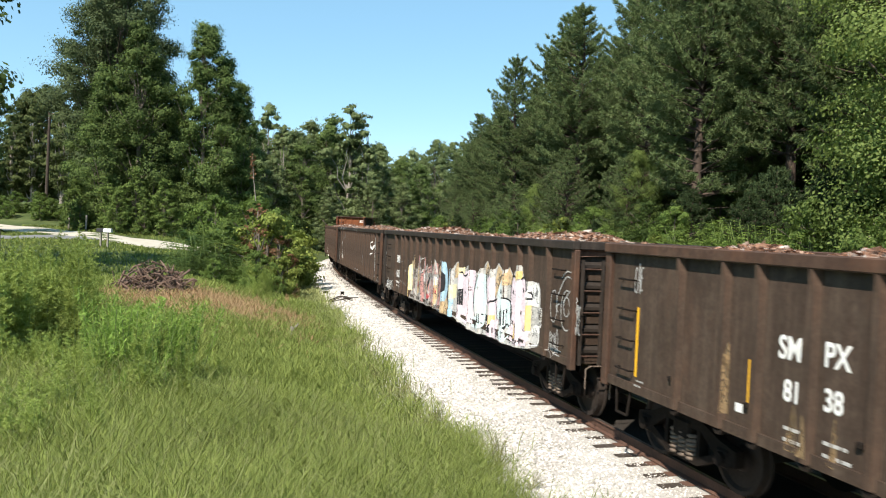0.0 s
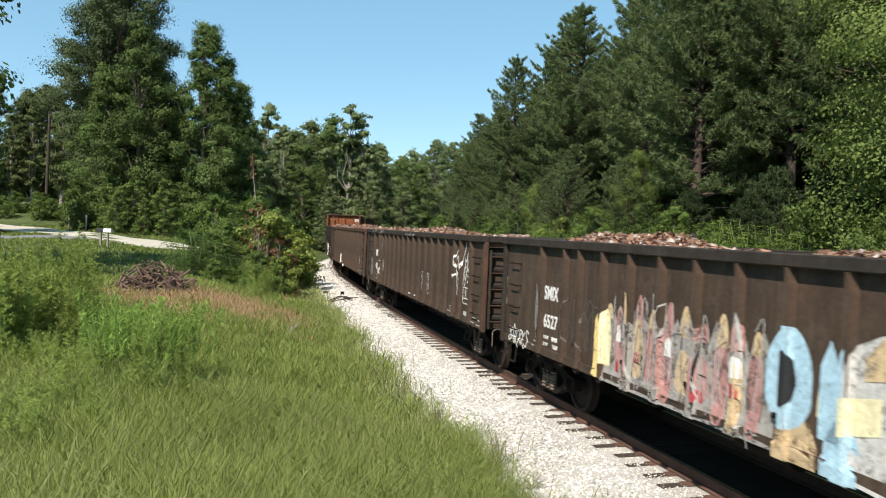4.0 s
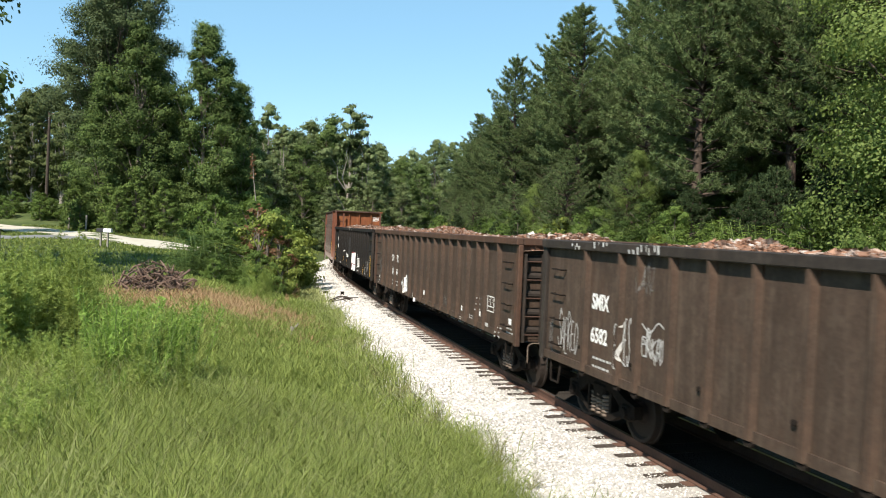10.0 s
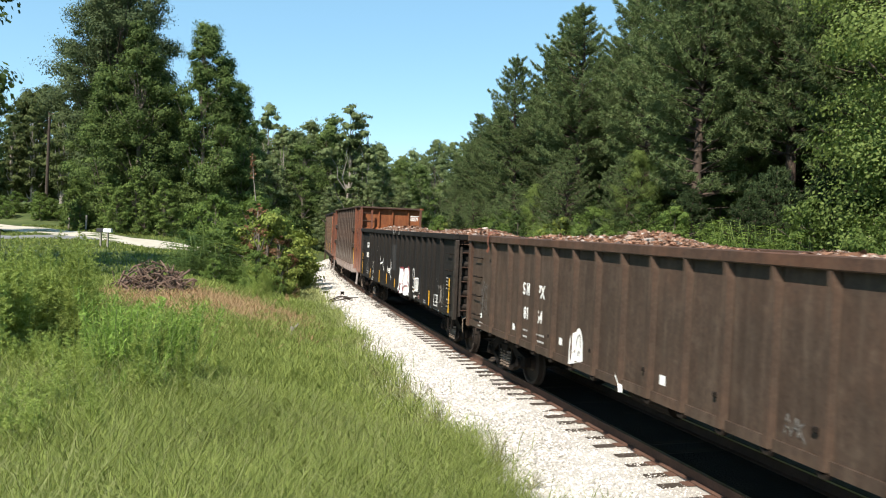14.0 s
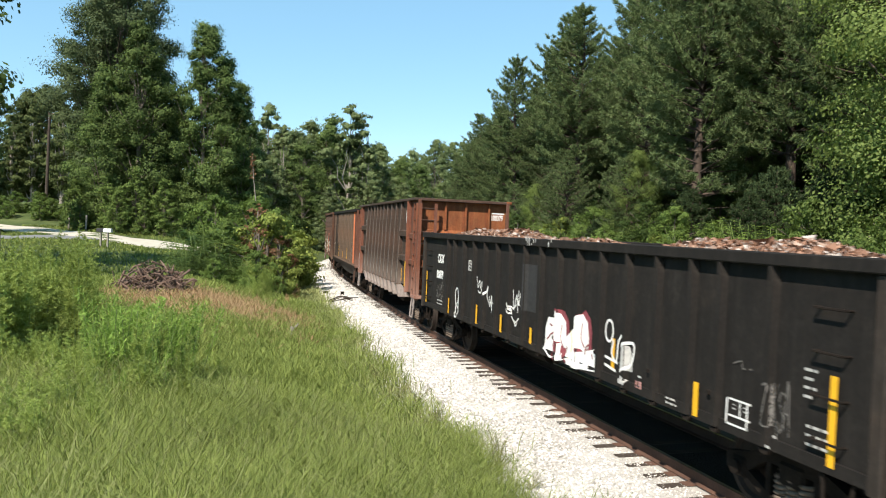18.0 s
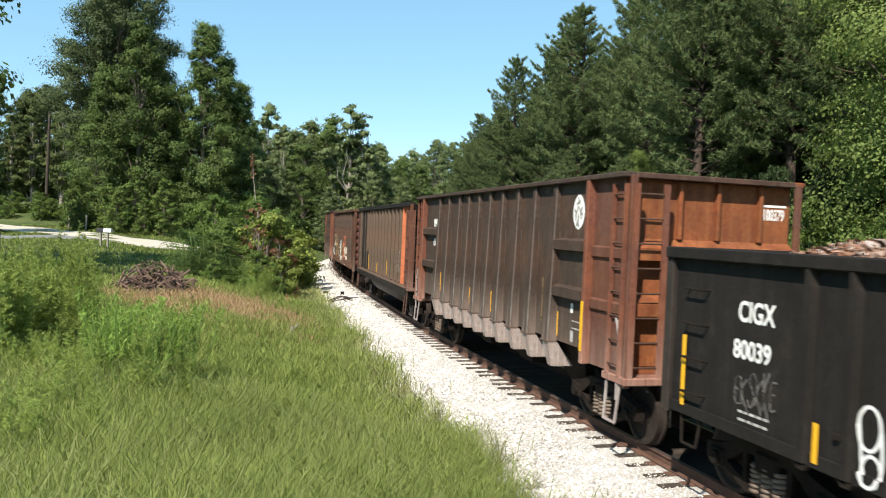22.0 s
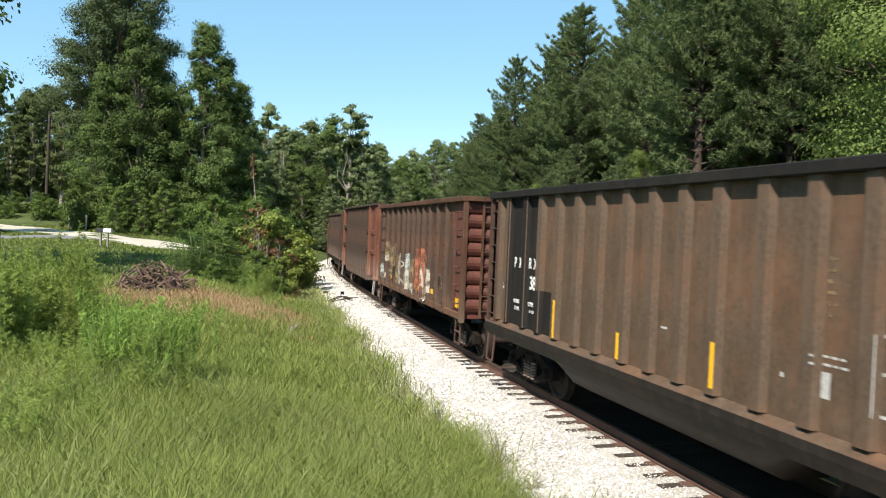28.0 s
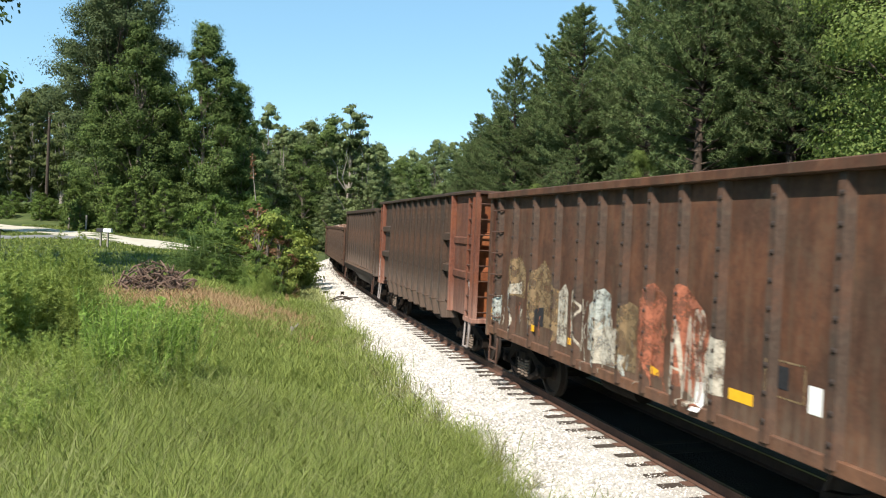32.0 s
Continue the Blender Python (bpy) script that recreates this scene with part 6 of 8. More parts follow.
    for k in range(3):
        g.f += [(k * n + i, k * n + i + 1, (k + 1) * n + i + 1, (k + 1) * n + i) for i in range(n - 1)]
    part("belly", g, M["belly"], car, "dusty rounded underbelly", True)
    part("center_sill", Geo().box(-half + 0.1, half - 0.1, -0.3, 0.3, 0.72, 1.0, 0.02), M["under"], car)
    running_gear(car, half, 1.55)
    ps = [u - mid for u in posts]

    def surf(x, z):
        d = min(abs(x - p) for p in ps)
        return SIDE + 0.09 * min(1.0, max(0.0, (0.13 - d) / 0.04))
    return car, mid, half, surf


def riveted_car(u0, u1, su0, top, mat, label, posts):
    """A tall riveted wagon with corrugated ends and set-in corners."""
    half, mid = (u1 - u0) / 2, (u0 + u1) / 2
    a = su0 - mid
    car = tagged(new("riveted_car"), label, "railway wagon", "tall cars")
    ROLLING.append((car, mid, half))
    bottom = 1.0
    rivet = lathe([(0.0, 0.034), (0.014, 0.030), (0.026, 0.015)], 7).mesh("rivet", M["rivet"])
    for e in (1, -1):
        y0, y1 = sorted((e * SIDE, e * (SIDE - 0.025)))
        part("side_panel", Geo().box(a, half - 0.3, y0, y1, bottom + 0.06, top - 0.05), mat, car)
        y0, y1 = sorted((e * (SIDE - 0.03), e * (SIDE + 0.01)))
        part("corner_panel", Geo().box(-half + 0.28, a - 0.003, y0, y1, bottom + 0.06, top - 0.05), M["red_end"], car, "oxide red corner panel")
        y0, y1 = sorted((e * (SIDE - 0.06), e * (SIDE + 0.15)))
        part("top_chord", Geo().box(-half + 0.12, half - 0.12, y0, y1, top - 0.13, top, 0.015), mat, car, "rusted top rim")
        y0, y1 = sorted((e * (SIDE - 0.1), e * (SIDE + 0.05)))
        part("side_sill", Geo().box(-half + 0.2, half - 0.2, y0, y1, bottom - 0.04, bottom + 0.12, 0.012), M["rust_sill"], car, "rusty scuffed side sill")
        me = Geo().prism([(-0.10, e * SIDE), (-0.05, e * (SIDE + 0.09)), (0.05, e * (SIDE + 0.09)), (0.10, e * SIDE)], 2, bottom + 0.02, top - 0.13).mesh("side_post", M["red_post"])
        for u in posts:
            p = part("side_post", me, None, car)
            p.matrix_basis = pose(u - mid, 0, 0)
            if e > 0:
                for k in range(9):
                    part("rivet", rivet, None, p).matrix_basis = pose(-0.01, SIDE + 0.088, bottom + 0.25 + 0.3 * k)
    part("floor", Geo().box(-half + 0.3, half - 0.3, -SIDE + 0.03, SIDE - 0.03, bottom + 0.05, bottom + 0.14), M["under"], car)
    brace = Geo().prism([(0.0, -0.03), (0.06, 0.0), (0.10, 0.08), (0.11, 0.15), (0.09, 0.22), (0.05, 0.28), (0.0, 0.305)], 1, -SIDE, SIDE).mesh("end_corrugation", M["red_end"])
    gi = Geo()
    grab(gi, -0.2, 0.2, SIDE + 0.01, 0, 0.1, 0.014)
    gi = gi.mesh("grab_iron", M["rust_dark"])
    for e in (1, -1):
        x = e * (half - 0.26)
        part("end_sheet", Geo().box(min(x, x - e * 0.03), max(x, x - e * 0.03), -SIDE, SIDE, bottom, top - 0.05), M["red_end"], car, "oxide red corrugated end")
        for k in range(8):
            part("end_corrugation", brace, None, car).matrix_basis = pose(x, 0, bottom + 0.18 + 0.345 * k, 0, 0, 0 if e > 0 else 180)
        for q in (1, -1):
            x0, x1 = sorted((e * (half - 0.27), e * (half - 0.13)))
            y0, y1 = sorted((q * (SIDE - 0.05), q * (SIDE + 0.08)))
            part("corner_post", Geo().box(x0, x1, y0, y1, bottom - 0.1, top - 0.13, 0.015), mat, car)
        zs = [bottom + 0.2 + 0.36 * i for i in range(8)]
        ladder(car, 0.62, 1.02, e * (half - 0.10), zs, mat, end=True)
        for k in range(6):
            part("grab_iron", gi, None, car).matrix_basis = pose(e * (half - 0.62), 0, bottom + 0.35 + 0.45 * k)
        x0, x1 = sorted((e * (half - 0.02), e * (half - 0.28)))
        part("end_chord", Geo().box(x0, x1, -SIDE, SIDE, top - 0.12, top - 0.005, 0.012), mat, car)
        g = Geo()
        xx = e * (half - 0.5)
        for yy in (-0.22, 0.22):
            g.bar([(xx + yy, SIDE, bottom - 0.04), (xx + yy, SIDE + 0.02, 0.35)], 0.024)
        for zz in (0.38, 0.66):
            g.bar([(xx - 0.22, SIDE + 0.02, zz), (xx + 0.22, SIDE + 0.02, zz)], 0.024)
        part("stirrup_step", g, M["rust_dark"], car)
        part("brake_stand", Geo().bar([(e * (half + 0.05), -0.55, 1.0), (e * (half + 0.05), -0.55, 2.0), (e * (half + 0.05), -0.95, 2.0), (e * (half + 0.05), -0.95, 1.0)], 0.035, 6), M["rust_dark"], car)
    part("center_sill", Geo().box(-half - 0.3, half + 0.3, -0.3, 0.3, 0.72, 1.0, 0.02), M["under"], car)
    running_gear(car, half, 1.3)
    ps = [u - mid for u in posts]

    def surf(x, z):
        d = min(abs(x - p) for p in ps)
        return (SIDE + 0.09 * min(1.0, max(0.0, (0.10 - d) / 0.05))) if z > bottom + 0.12 else SIDE + 0.09
    return car, mid, half, surf


# Dust along the welds; on the flanges also their painted highlight.
M["seam"] = painted("dusty_seam_and_lit_edge", (0.10, 0.078, 0.066), (0.085, 0.048, 0.034), (0.22, 0.185, 0.165), 0.4, 0.8, 0.8, (1.2, 2.2, 0.5))
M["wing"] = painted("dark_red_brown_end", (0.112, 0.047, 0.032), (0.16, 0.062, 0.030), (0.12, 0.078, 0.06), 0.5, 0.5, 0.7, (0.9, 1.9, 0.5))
M["sill"] = painted("dusty_black_sill", (0.016, 0.013, 0.011), (0.036, 0.023, 0.017), (0.055, 0.038, 0.027), 0.3, 0.5, 0.7)
M["dust"] = painted("pale_dusted_steel", (0.34, 0.285, 0.26), (0.20, 0.13, 0.10), (0.58, 0.53, 0.50), 0.35, 0.7, 0.8, None, 0.3)
M["tan_post"] = painted("dusty_tan_post", (0.102, 0.070, 0.048), (0.13, 0.070, 0.042), (0.125, 0.096, 0.072), 0.35, 0.45)
M["belly"] = painted("dusty_black_belly", (0.017, 0.014, 0.012), (0.03, 0.021, 0.016), (0.05, 0.038, 0.03), 0.3, 0.5)
M["red_end"] = painted("oxide_red_end", (0.14, 0.046, 0.036), (0.085, 0.042, 0.026), (0.12, 0.078, 0.058), 0.6, 0.5, 0.6, None, 0.6)

CARS = {}
BR = "dark brown gondola "
CARS[0] = gondola(-14.4, 2.4, 3.05, M["brown"], M["brown_rim"], BR + "with white stencilled marks and yellow stripes", 1, 1.3, (2.15, 3.07, 3.67))
CARS[1] = gondola(3.0, 19.95, 3.05, M["brown"], M["dark_rim"], BR + "covered in white and pastel graffiti", 2, 1.34, (2.17, 3.14, 3.70))
CARS[2] = gondola(20.65, 37.5, 3.05, M["brown"], M["dark_rim"], BR + "with thin white scrawls, heaped with scrap", 3, 1.27, (1.9, 3.0, 3.53))
CARS[3] = gondola(38.2, 54.95, 3.05, M["brown"], M["brown_rim"], BR + "with a rusty rim and small white marks", 4, 1.44, (1.85, 2.83, 3.43))
CARS[4] = gondola(55.55, 72.3, 3.05, M["black"], M["black"], "black gondola wagon with white graffiti and yellow stripes", 5, 1.71, (2.74, 3.31))
POSTS5 = (75.72, 76.68, 77.56, 78.45, 79.25, 80.02, 80.8, 81.58, 82.5, 83.4)
CARS[5] = hopper_car(73.0, 86.1, 74.42, 84.95, 4.1, M["hopper"], M["orange"], "tall brown ribbed hopper wagon with rusty orange ends", POSTS5)
POSTS6 = (88.63, 89.35, 90.1, 90.9, 91.62, 92.33, 93.05, 93.88, 94.63, 95.4, 96.15, 96.88, 97.78, 98.3)
CARS[6] = tub_car(86.7, 98.95, 3.98, M["tan"], M["bright_orange"], "tall dusty tan tub wagon with an orange corner panel", POSTS6)
POSTS7 = (102.47, 103.4, 104.32, 105.13, 105.88, 106.57, 107.32, 108.04, 108.93, 109.94, 110.95, 111.8)
CARS[7] = riveted_car(100.6, 112.5, 101.72, 3.98, M["red"], "rust red riveted wagon with faded graffiti and yellow blocks", POSTS7)
CARS[8] = hopper_car(113.3, 126.1, 115.3, 125.0, 4.1, M["hopper"], M["orange"], "tall brown ribbed hopper wagon with orange corners", [116.1 + 0.82 * i for i in range(10)], False)
CARS[9] = tub_car(126.8, 137.6, 3.9, M["hopper"], M["hopper"], "tall grey-brown tub wagon", [128.4 + 0.8 * i for i in range(11)])
CARS[10] = gondola(138.4, 155.1, 3.05, M["brown"], M["brown_rim"], BR + "near the tail of the train", 6)
CARS[11] = gondola(155.8, 172.5, 3.05, M["brown"], M["brown_rim"], BR + "at the tail of the train", 7)


# ------------------------------------------------------------------ paint on the cars
def spray(name, col):
    return painted(name, tuple(min(0.85, v * 1.08) for v in col), tuple(0.6 * v + 0.02 for v in col), tuple(0.8 * v + 0.02 for v in col), 0.25, 0.4, 0.75, None, 0.12)


PAINT = {"white": M["white"], "pink": spray("pale_pink_spray", (0.70, 0.585, 0.63)), "cyan": spray("pale_cyan_spray", (0.60, 0.70, 0.70)), "blue": spray("faded_blue_spray", (0.36, 0.52, 0.62)),
         "tan": spray("tan_spray", (0.56, 0.41, 0.24)), "cream": spray("cream_spray", (0.78, 0.66, 0.42)), "yellow": spray("warm_yellow_spray", (0.76, 0.54, 0.22)), "black": spray("black_spray", (0.02, 0.02, 0.022)),
         "red": spray("faded_red_spray", (0.40, 0.06, 0.07)), "rose": spray("dusty_rose_spray", (0.42, 0.22, 0.20)), "grey": spray("grey_spray", (0.30, 0.28, 0.26)), "chalk": spray("chalk_white", (0.42, 0.41, 0.39)),
         "orange": spray("faded_orange_spray", (0.30, 0.105, 0.06)), "pale": spray("faded_pale_spray", (0.42, 0.38, 0.31)), "ice": spray("faded_ice_spray", (0.36, 0.38, 0.35)), "dirt": spray("ochre_stain", (0.19, 0.13, 0.07)),
         "ghost": spray("washed_out_mark", (0.13, 0.12, 0.11)), "patch": spray("dark_repaint", (0.028, 0.028, 0.028)), "haze": spray("white_spray_haze", (0.50, 0.485, 0.46)), "jet": M["black"], "wine": spray("wine_spray", (0.22, 0.05, 0.06))}


def worn(m, lo, hi, scale=5.0):
    """Lets the steel show through where the paint m has flaked and washed away."""
    nt = m.node_tree
    f = ramp(nt, noise_of(nt, coords(nt), scale, 9, 0.78), [(lo, (0, 0, 0)), (hi, (1, 1, 1))])
    mx, out = nt.nodes.new("ShaderNodeMixShader"), nt.nodes["Material Output"]
    nt.links.new(f, mx.inputs[0])
    nt.links.new(nt.nodes.new("ShaderNodeBsdfTransparent").outputs[0], mx.inputs[1])
    nt.links.new(nt.nodes["Principled BSDF"].outputs[0], mx.inputs[2])
    nt.links.new(mx.outputs[0], out.inputs[0])


for k_ in ("orange", "pale", "ice", "dirt"):
    worn(PAINT[k_], 0.38, 0.55, 3.5)
for k_ in ("rose", "tan", "grey", "haze", "ghost", "red"):
    worn(PAINT[k_], 0.36, 0.50)
for k_ in ("chalk", "pink", "cyan", "cream", "wine", "blue"):
    worn(PAINT[k_], 0.30, 0.42, 7.0)


class Sign:
    """Paint on the near side of one car, placed by the length along the train."""

    def __init__(self, k):
        self.car, self.mid, self.half, self.surf = CARS[k]
        self.y = SIDE

    def text(self, s, u, z, h, squash=0.8, name="lettering", mat=None):
        lettering(self.car, name, s, u - self.mid, z, h, mat or M["white"], self.y + 0.003, 1, squash, "white stencilled " + ("number" if s.isdigit() else "lettering"))

    def bar(self, u, z, w, h, mat=None, name="small_print", label="small white stencilled print"):
        marks(self.car, u, z, w, h, self.surf(u - self.mid - w / 2, z), self.mid, mat or M["white"], name, label)

    def lines(self, u, z, w, n, h=0.035, gap=0.06, mat=None):
        """Rows of unreadable small writing as broken bars."""
        rnd = random.Random(int(u * 100 + z * 10))
        h *= 0.7
        mat = mat or PAINT["chalk"]
        for i in range(n):
            x = u
            while x > u - w:
                k = min(rnd.uniform(0.05, 0.12), x - (u - w))
                if k > 0.03:
                    self.bar(x, z - i * gap, k, h, mat)
                x -= k + 0.03

    def stripe(self, u, z0, z1, w=0.09):
        self.bar(u + w / 2, z0, w, z1 - z0, M["yellow"], "reflector_stripe", "yellow reflective stripe")

    def data_frame(self, u, z, w, h, t=0.03):
        """An outlined data box."""
        for a, b, c, d in ((u, z, w, t), (u, z + h - t, w, t), (u, z, t, h), (u - w + t, z, t, h), (u, z + h * 0.3, w, t), (u - w / 2, z + h * 0.3, t * 0.7, h * 0.7)):
            self.bar(a, b, c, d, None, "data_box", "white outlined data box")
        self.lines(u - 0.07, z + h * 0.75, w / 2 - 0.14, 2, 0.02, 0.045)
        self.lines(u - w / 2 - 0.07, z + h * 0.75, w / 2 - 0.14, 2, 0.02, 0.045)

    def strokes(self, many, w, mat, name="graffiti_tag", label="white sprayed scrawl", round_=True):
        for i, pts in enumerate(many):
            g = Geo()
            p = [(u - self.mid, z) for u, z in pts]
            ribbon(g, smooth_path(p) if round_ and len(p) > 2 else p, w, self.surf, 0.012 + 0.0006 * (i % 5), 0.015)
            part(name, g, PAINT[mat], self.car, label)

    def fill(self, shapes, mat, name="graffiti_fill", label="sprayed graffiti colour", t=0.003):
        """Filled shapes: each (u_from, u_to, foot, head) with foot and head functions of 0..1."""
        for a, b, lo, hi in shapes:
            g = Geo()
            n = max(4, int(abs(b - a) / 0.014))
            patch(g, [(a + (b - a) * i / n - self.mid, lo(i / n), max(lo(i / n) + 0.01, hi(i / n))) for i in range(n + 1)], self.surf, t)
            part(name, g, PAINT[mat], self.car, label)


def over(self, top, foot, mat, t=0.008, label="pastel graffiti letter fill"):
    """A filled shape between an upper and a lower line of (u, z) points."""
    a, b = top[0][0], top[-1][0]
    lines_ = [([(q[0] - a) / (b - a) for q in e_], [q[1] for q in e_]) for e_ in (foot, top)]
    self.fill([(a, b, lambda f: float(np.interp(f, *lines_[0])), lambda f: float(np.interp(f, *lines_[1])))], mat, "graffiti_fill", label, t)


Sign.band = over


def drips(self, spans, top, seed):
    """Pale runs of paint down the outer face of the rim."""
    rnd_ = random.Random(seed)
    for a, b in spans:
        u_ = min(a, b)
        while u_ < max(a, b):
            h_ = rnd_.uniform(0.04, 0.17)
            w_ = rnd_.uniform(0.02, 0.07)
            z_ = top - rnd_.choice((0.0, 0.0, 0.04, 0.08))
            g = Geo().add([(u_ - self.mid, 1.542, z_), (u_ + w_ - self.mid, 1.542, z_), (u_ + w_ * 0.7 - self.mid, 1.542, max(top - 0.14, z_ - h_)), (u_ + w_ * rnd_.uniform(-0.6, 0.3) - self.mid, 1.542, max(top - 0.14, z_ - h_ * 0.9))], [(0, 1, 2, 3)])
            part("paint_drip", g, PAINT["chalk"], self.car, "pale paint drip")
            u_ += w_ + rnd_.uniform(0.02, 0.12)


Sign.drips = drips


def hump(base, top, p=0.6, tilt=0.0):
    return lambda f: base + (top - base) * max(0.0, math.sin(math.pi * min(1, max(0, f)))) ** p + tilt * (f - 0.5)


def flat(z, tilt=0.0):
    return lambda f: z + tilt * (f - 0.5)


GLYPHS = (
    (((0.0, 0.0), (0.45, 1.05), (0.9, -0.1)), ((0.15, 0.4), (0.8, 0.35))),
    (((0.9, 0.85), (0.5, 1.0), (0.15, 0.72), (0.55, 0.5), (0.85, 0.22), (0.4, -0.05), (0.05, 0.2)),),
    (((0.1, 1.0), (0.15, 0.5), (0.1, 0.0)), ((0.9, 1.0), (0.2, 0.5), (0.95, -0.25))),
    (((0.5, 1.0), (0.1, 0.6), (0.3, 0.05), (0.8, 0.15), (0.9, 0.7), (0.45, 1.0)),),
    (((0.1, 0.0), (0.15, 1.0), (0.8, 0.85), (0.2, 0.5), (0.9, 0.0)),),
    (((0.05, 0.0), (0.1, 1.0), (0.8, 0.05), (0.9, 1.1)),),
    (((0.1, 0.95), (0.9, 1.0), (0.1, 0.1), (0.95, 0.0)),),
    (((0.85, 0.95), (0.2, 0.9), (0.15, 0.05), (0.9, 0.0)), ((0.2, 0.5), (0.7, 0.5))),
)


def scrawl(u, z, w, h, n, seed):
    """A loose spray-can hand inside a box, about n strokes."""
    rnd = random.Random(seed)
    k = max(2, round(n * 0.7))
    out = []
    for i in range(k):
        lift, lean_, tall_ = rnd.uniform(-0.08, 0.08), rnd.uniform(-0.15, 0.15), rnd.uniform(0.75, 1.1)
        for stroke in GLYPHS[rnd.randrange(len(GLYPHS))]:
            out.append([(u - w * (i + 0.05 + 1.05 * px + lean_ * pz + rnd.uniform(-0.06, 0.06)) / k, z + h * (lift + tall_ * pz + rnd.uniform(-0.05, 0.05))) for px, pz in stroke])
    return out


def blob(u, z, r, h, n=10):
    return [(u + math.cos(6.28319 * i / n) * r, z + math.sin(6.28319 * i / n) * h) for i in range(n + 1)]


# brown car with the split lettering
c = Sign(0)
c.text("SM", -1.56, 1.95, 0.24)
c.text("PX", -2.20, 1.97, 0.24)
c.text("81", -1.66, 1.52, 0.22)
c.text("38", -2.22, 1.54, 0.22)
c.lines(-1.69, 1.22, 0.25, 2, 0.05, 0.12)
c.lines(-2.24, 1.21, 0.36, 2, 0.05, 0.12)
c.stripe(1.31, 1.18, 2.16, 0.06)
c.stripe(-1.15, 1.36, 1.84, 0.11)
c.bar(-0.90, 1.22, 0.13, 0.10)
c.lines(1.28, 1.12, 0.18, 2, 0.03, 0.06)
c.strokes(scrawl(1.42, 2.40, 0.22, 0.38, 4, 3), 0.02, "chalk")
c.fill([(-1.75, -1.90, flat(1.02), hump(1.02, 1.5)), (-1.98, -2.10, flat(1.02), hump(1.02, 1.45)), (-2.34, -2.42, flat(1.02), hump(1.1, 1.5)), (-0.70, -0.78, flat(1.15), hump(1.2, 2.0))], "dirt", "stain", "ochre run-down stain")

# the car with the long pastel piece
c = Sign(1)
rnd = random.Random(77)


def skyline(knots):
    """A jagged edge through (0..1, z) knots."""
    xs_, zs_ = [k_[0] for k_ in knots], [k_[1] for k_ in knots]
    return lambda f: float(np.interp(f, xs_, zs_))


def jag(n, lo, hi):
    return skyline([(i / n, rnd.uniform(lo, hi) if i % 2 else rnd.uniform(lo - 0.18, lo)) for i in range(n + 1)])


# hazy edge, then the pale letters, colours and outlines
c.band([(10.73, 1.55), (10.55, 2.23), (10.26, 2.36), (9.98, 2.35), (9.72, 2.13), (9.4, 2.29), (9.22, 2.37), (8.99, 2.2), (8.56, 2.17), (8.47, 2.28), (8.28, 2.22), (7.89, 2.5), (7.59, 2.28), (7.28, 2.36), (7.12, 2.49), (6.83, 2.33), (6.74, 2.28), (6.43, 2.44), (6.21, 2.28), (5.98, 2.47), (5.74, 2.51), (5.62, 2.3), (5.37, 2.16), (5.16, 2.24), (4.84, 2.23), (4.75, 2.09), (4.73, 1.77)], [(10.66, 0.96), (9.9, 0.9), (9.13, 0.82), (8.45, 0.8), (7.62, 0.86), (6.99, 0.87), (6.43, 0.85), (5.85, 0.88), (5.33, 0.93), (5.06, 0.98), (4.68, 1.07)], "haze", 0.004, "hazy grey-white graffiti edge")
c.band([(10.07, 1.83), (9.87, 2.13), (9.21, 2.17)], [(9.98, 0.98), (9.08, 0.88)], "pink", 0.008)
c.band([(9.15, 2.14), (8.97, 2.22), (8.7, 2.22)], [(9.04, 0.99), (8.57, 0.96)], "pink", 0.008)
c.band([(8.79, 1.54), (8.64, 2.02), (8.34, 2.18), (7.91, 2.19), (7.83, 1.92)], [(8.73, 0.91), (8.33, 0.89), (7.98, 1.0), (7.76, 1.11)], "cyan", 0.009)
c.band([(7.84, 2.07), (7.62, 2.24), (7.31, 2.12), (7.22, 1.78)], [(7.78, 1.51), (7.19, 1.48)], "pink", 0.008)
c.band([(7.68, 1.47), (7.11, 1.71), (6.98, 1.76)], [(7.62, 0.89), (7.03, 0.86), (6.9, 0.88)], "pink", 0.0085)
c.band([(7.09, 1.97), (6.87, 2.22), (6.7, 2.12)], [(7.03, 1.31), (6.83, 1.25), (6.63, 1.24)], "cyan", 0.009)
c.band([(6.9, 1.34), (6.67, 1.78), (6.33, 1.75), (6.21, 1.57)], [(6.86, 0.9), (6.52, 0.88), (6.17, 1.08)], "cyan", 0.0095)
c.band([(6.31, 2.07), (6.14, 2.29), (5.96, 2.21)], [(6.22, 0.99), (5.85, 0.93)], "pink", 0.008)
c.band([(5.94, 2.08), (5.73, 2.22), (5.54, 2.27), (5.42, 1.73)], [(5.84, 0.92), (5.36, 0.97)], "pink", 0.0085)
c.band([(8.68, 1.75), (8.35, 2.03), (8.06, 1.84)], [(8.61, 1.13), (8.0, 1.18)], "white", 0.011)
c.band([(5.46, 1.85), (5.31, 2.0), (5.14, 2.1)], [(5.46, 1.76), (5.29, 1.74), (5.12, 1.91)], "white", 0.011)
c.band([(5.18, 2.14), (4.97, 2.23), (4.79, 2.15)], [(5.15, 1.78), (4.76, 1.77)], "white", 0.0065)
c.band([(5.11, 1.34), (4.91, 1.45), (4.71, 1.43)], [(5.08, 1.03), (4.68, 1.08)], "white", 0.0065)
c.band([(7.96, 2.26), (7.86, 2.48), (7.62, 2.27)], [(7.95, 2.17), (7.62, 2.23)], "tan", 0.01)
c.band([(7.25, 2.16), (7.12, 2.45), (6.81, 2.29)], [(7.21, 1.75), (6.81, 2.23)], "tan", 0.01)
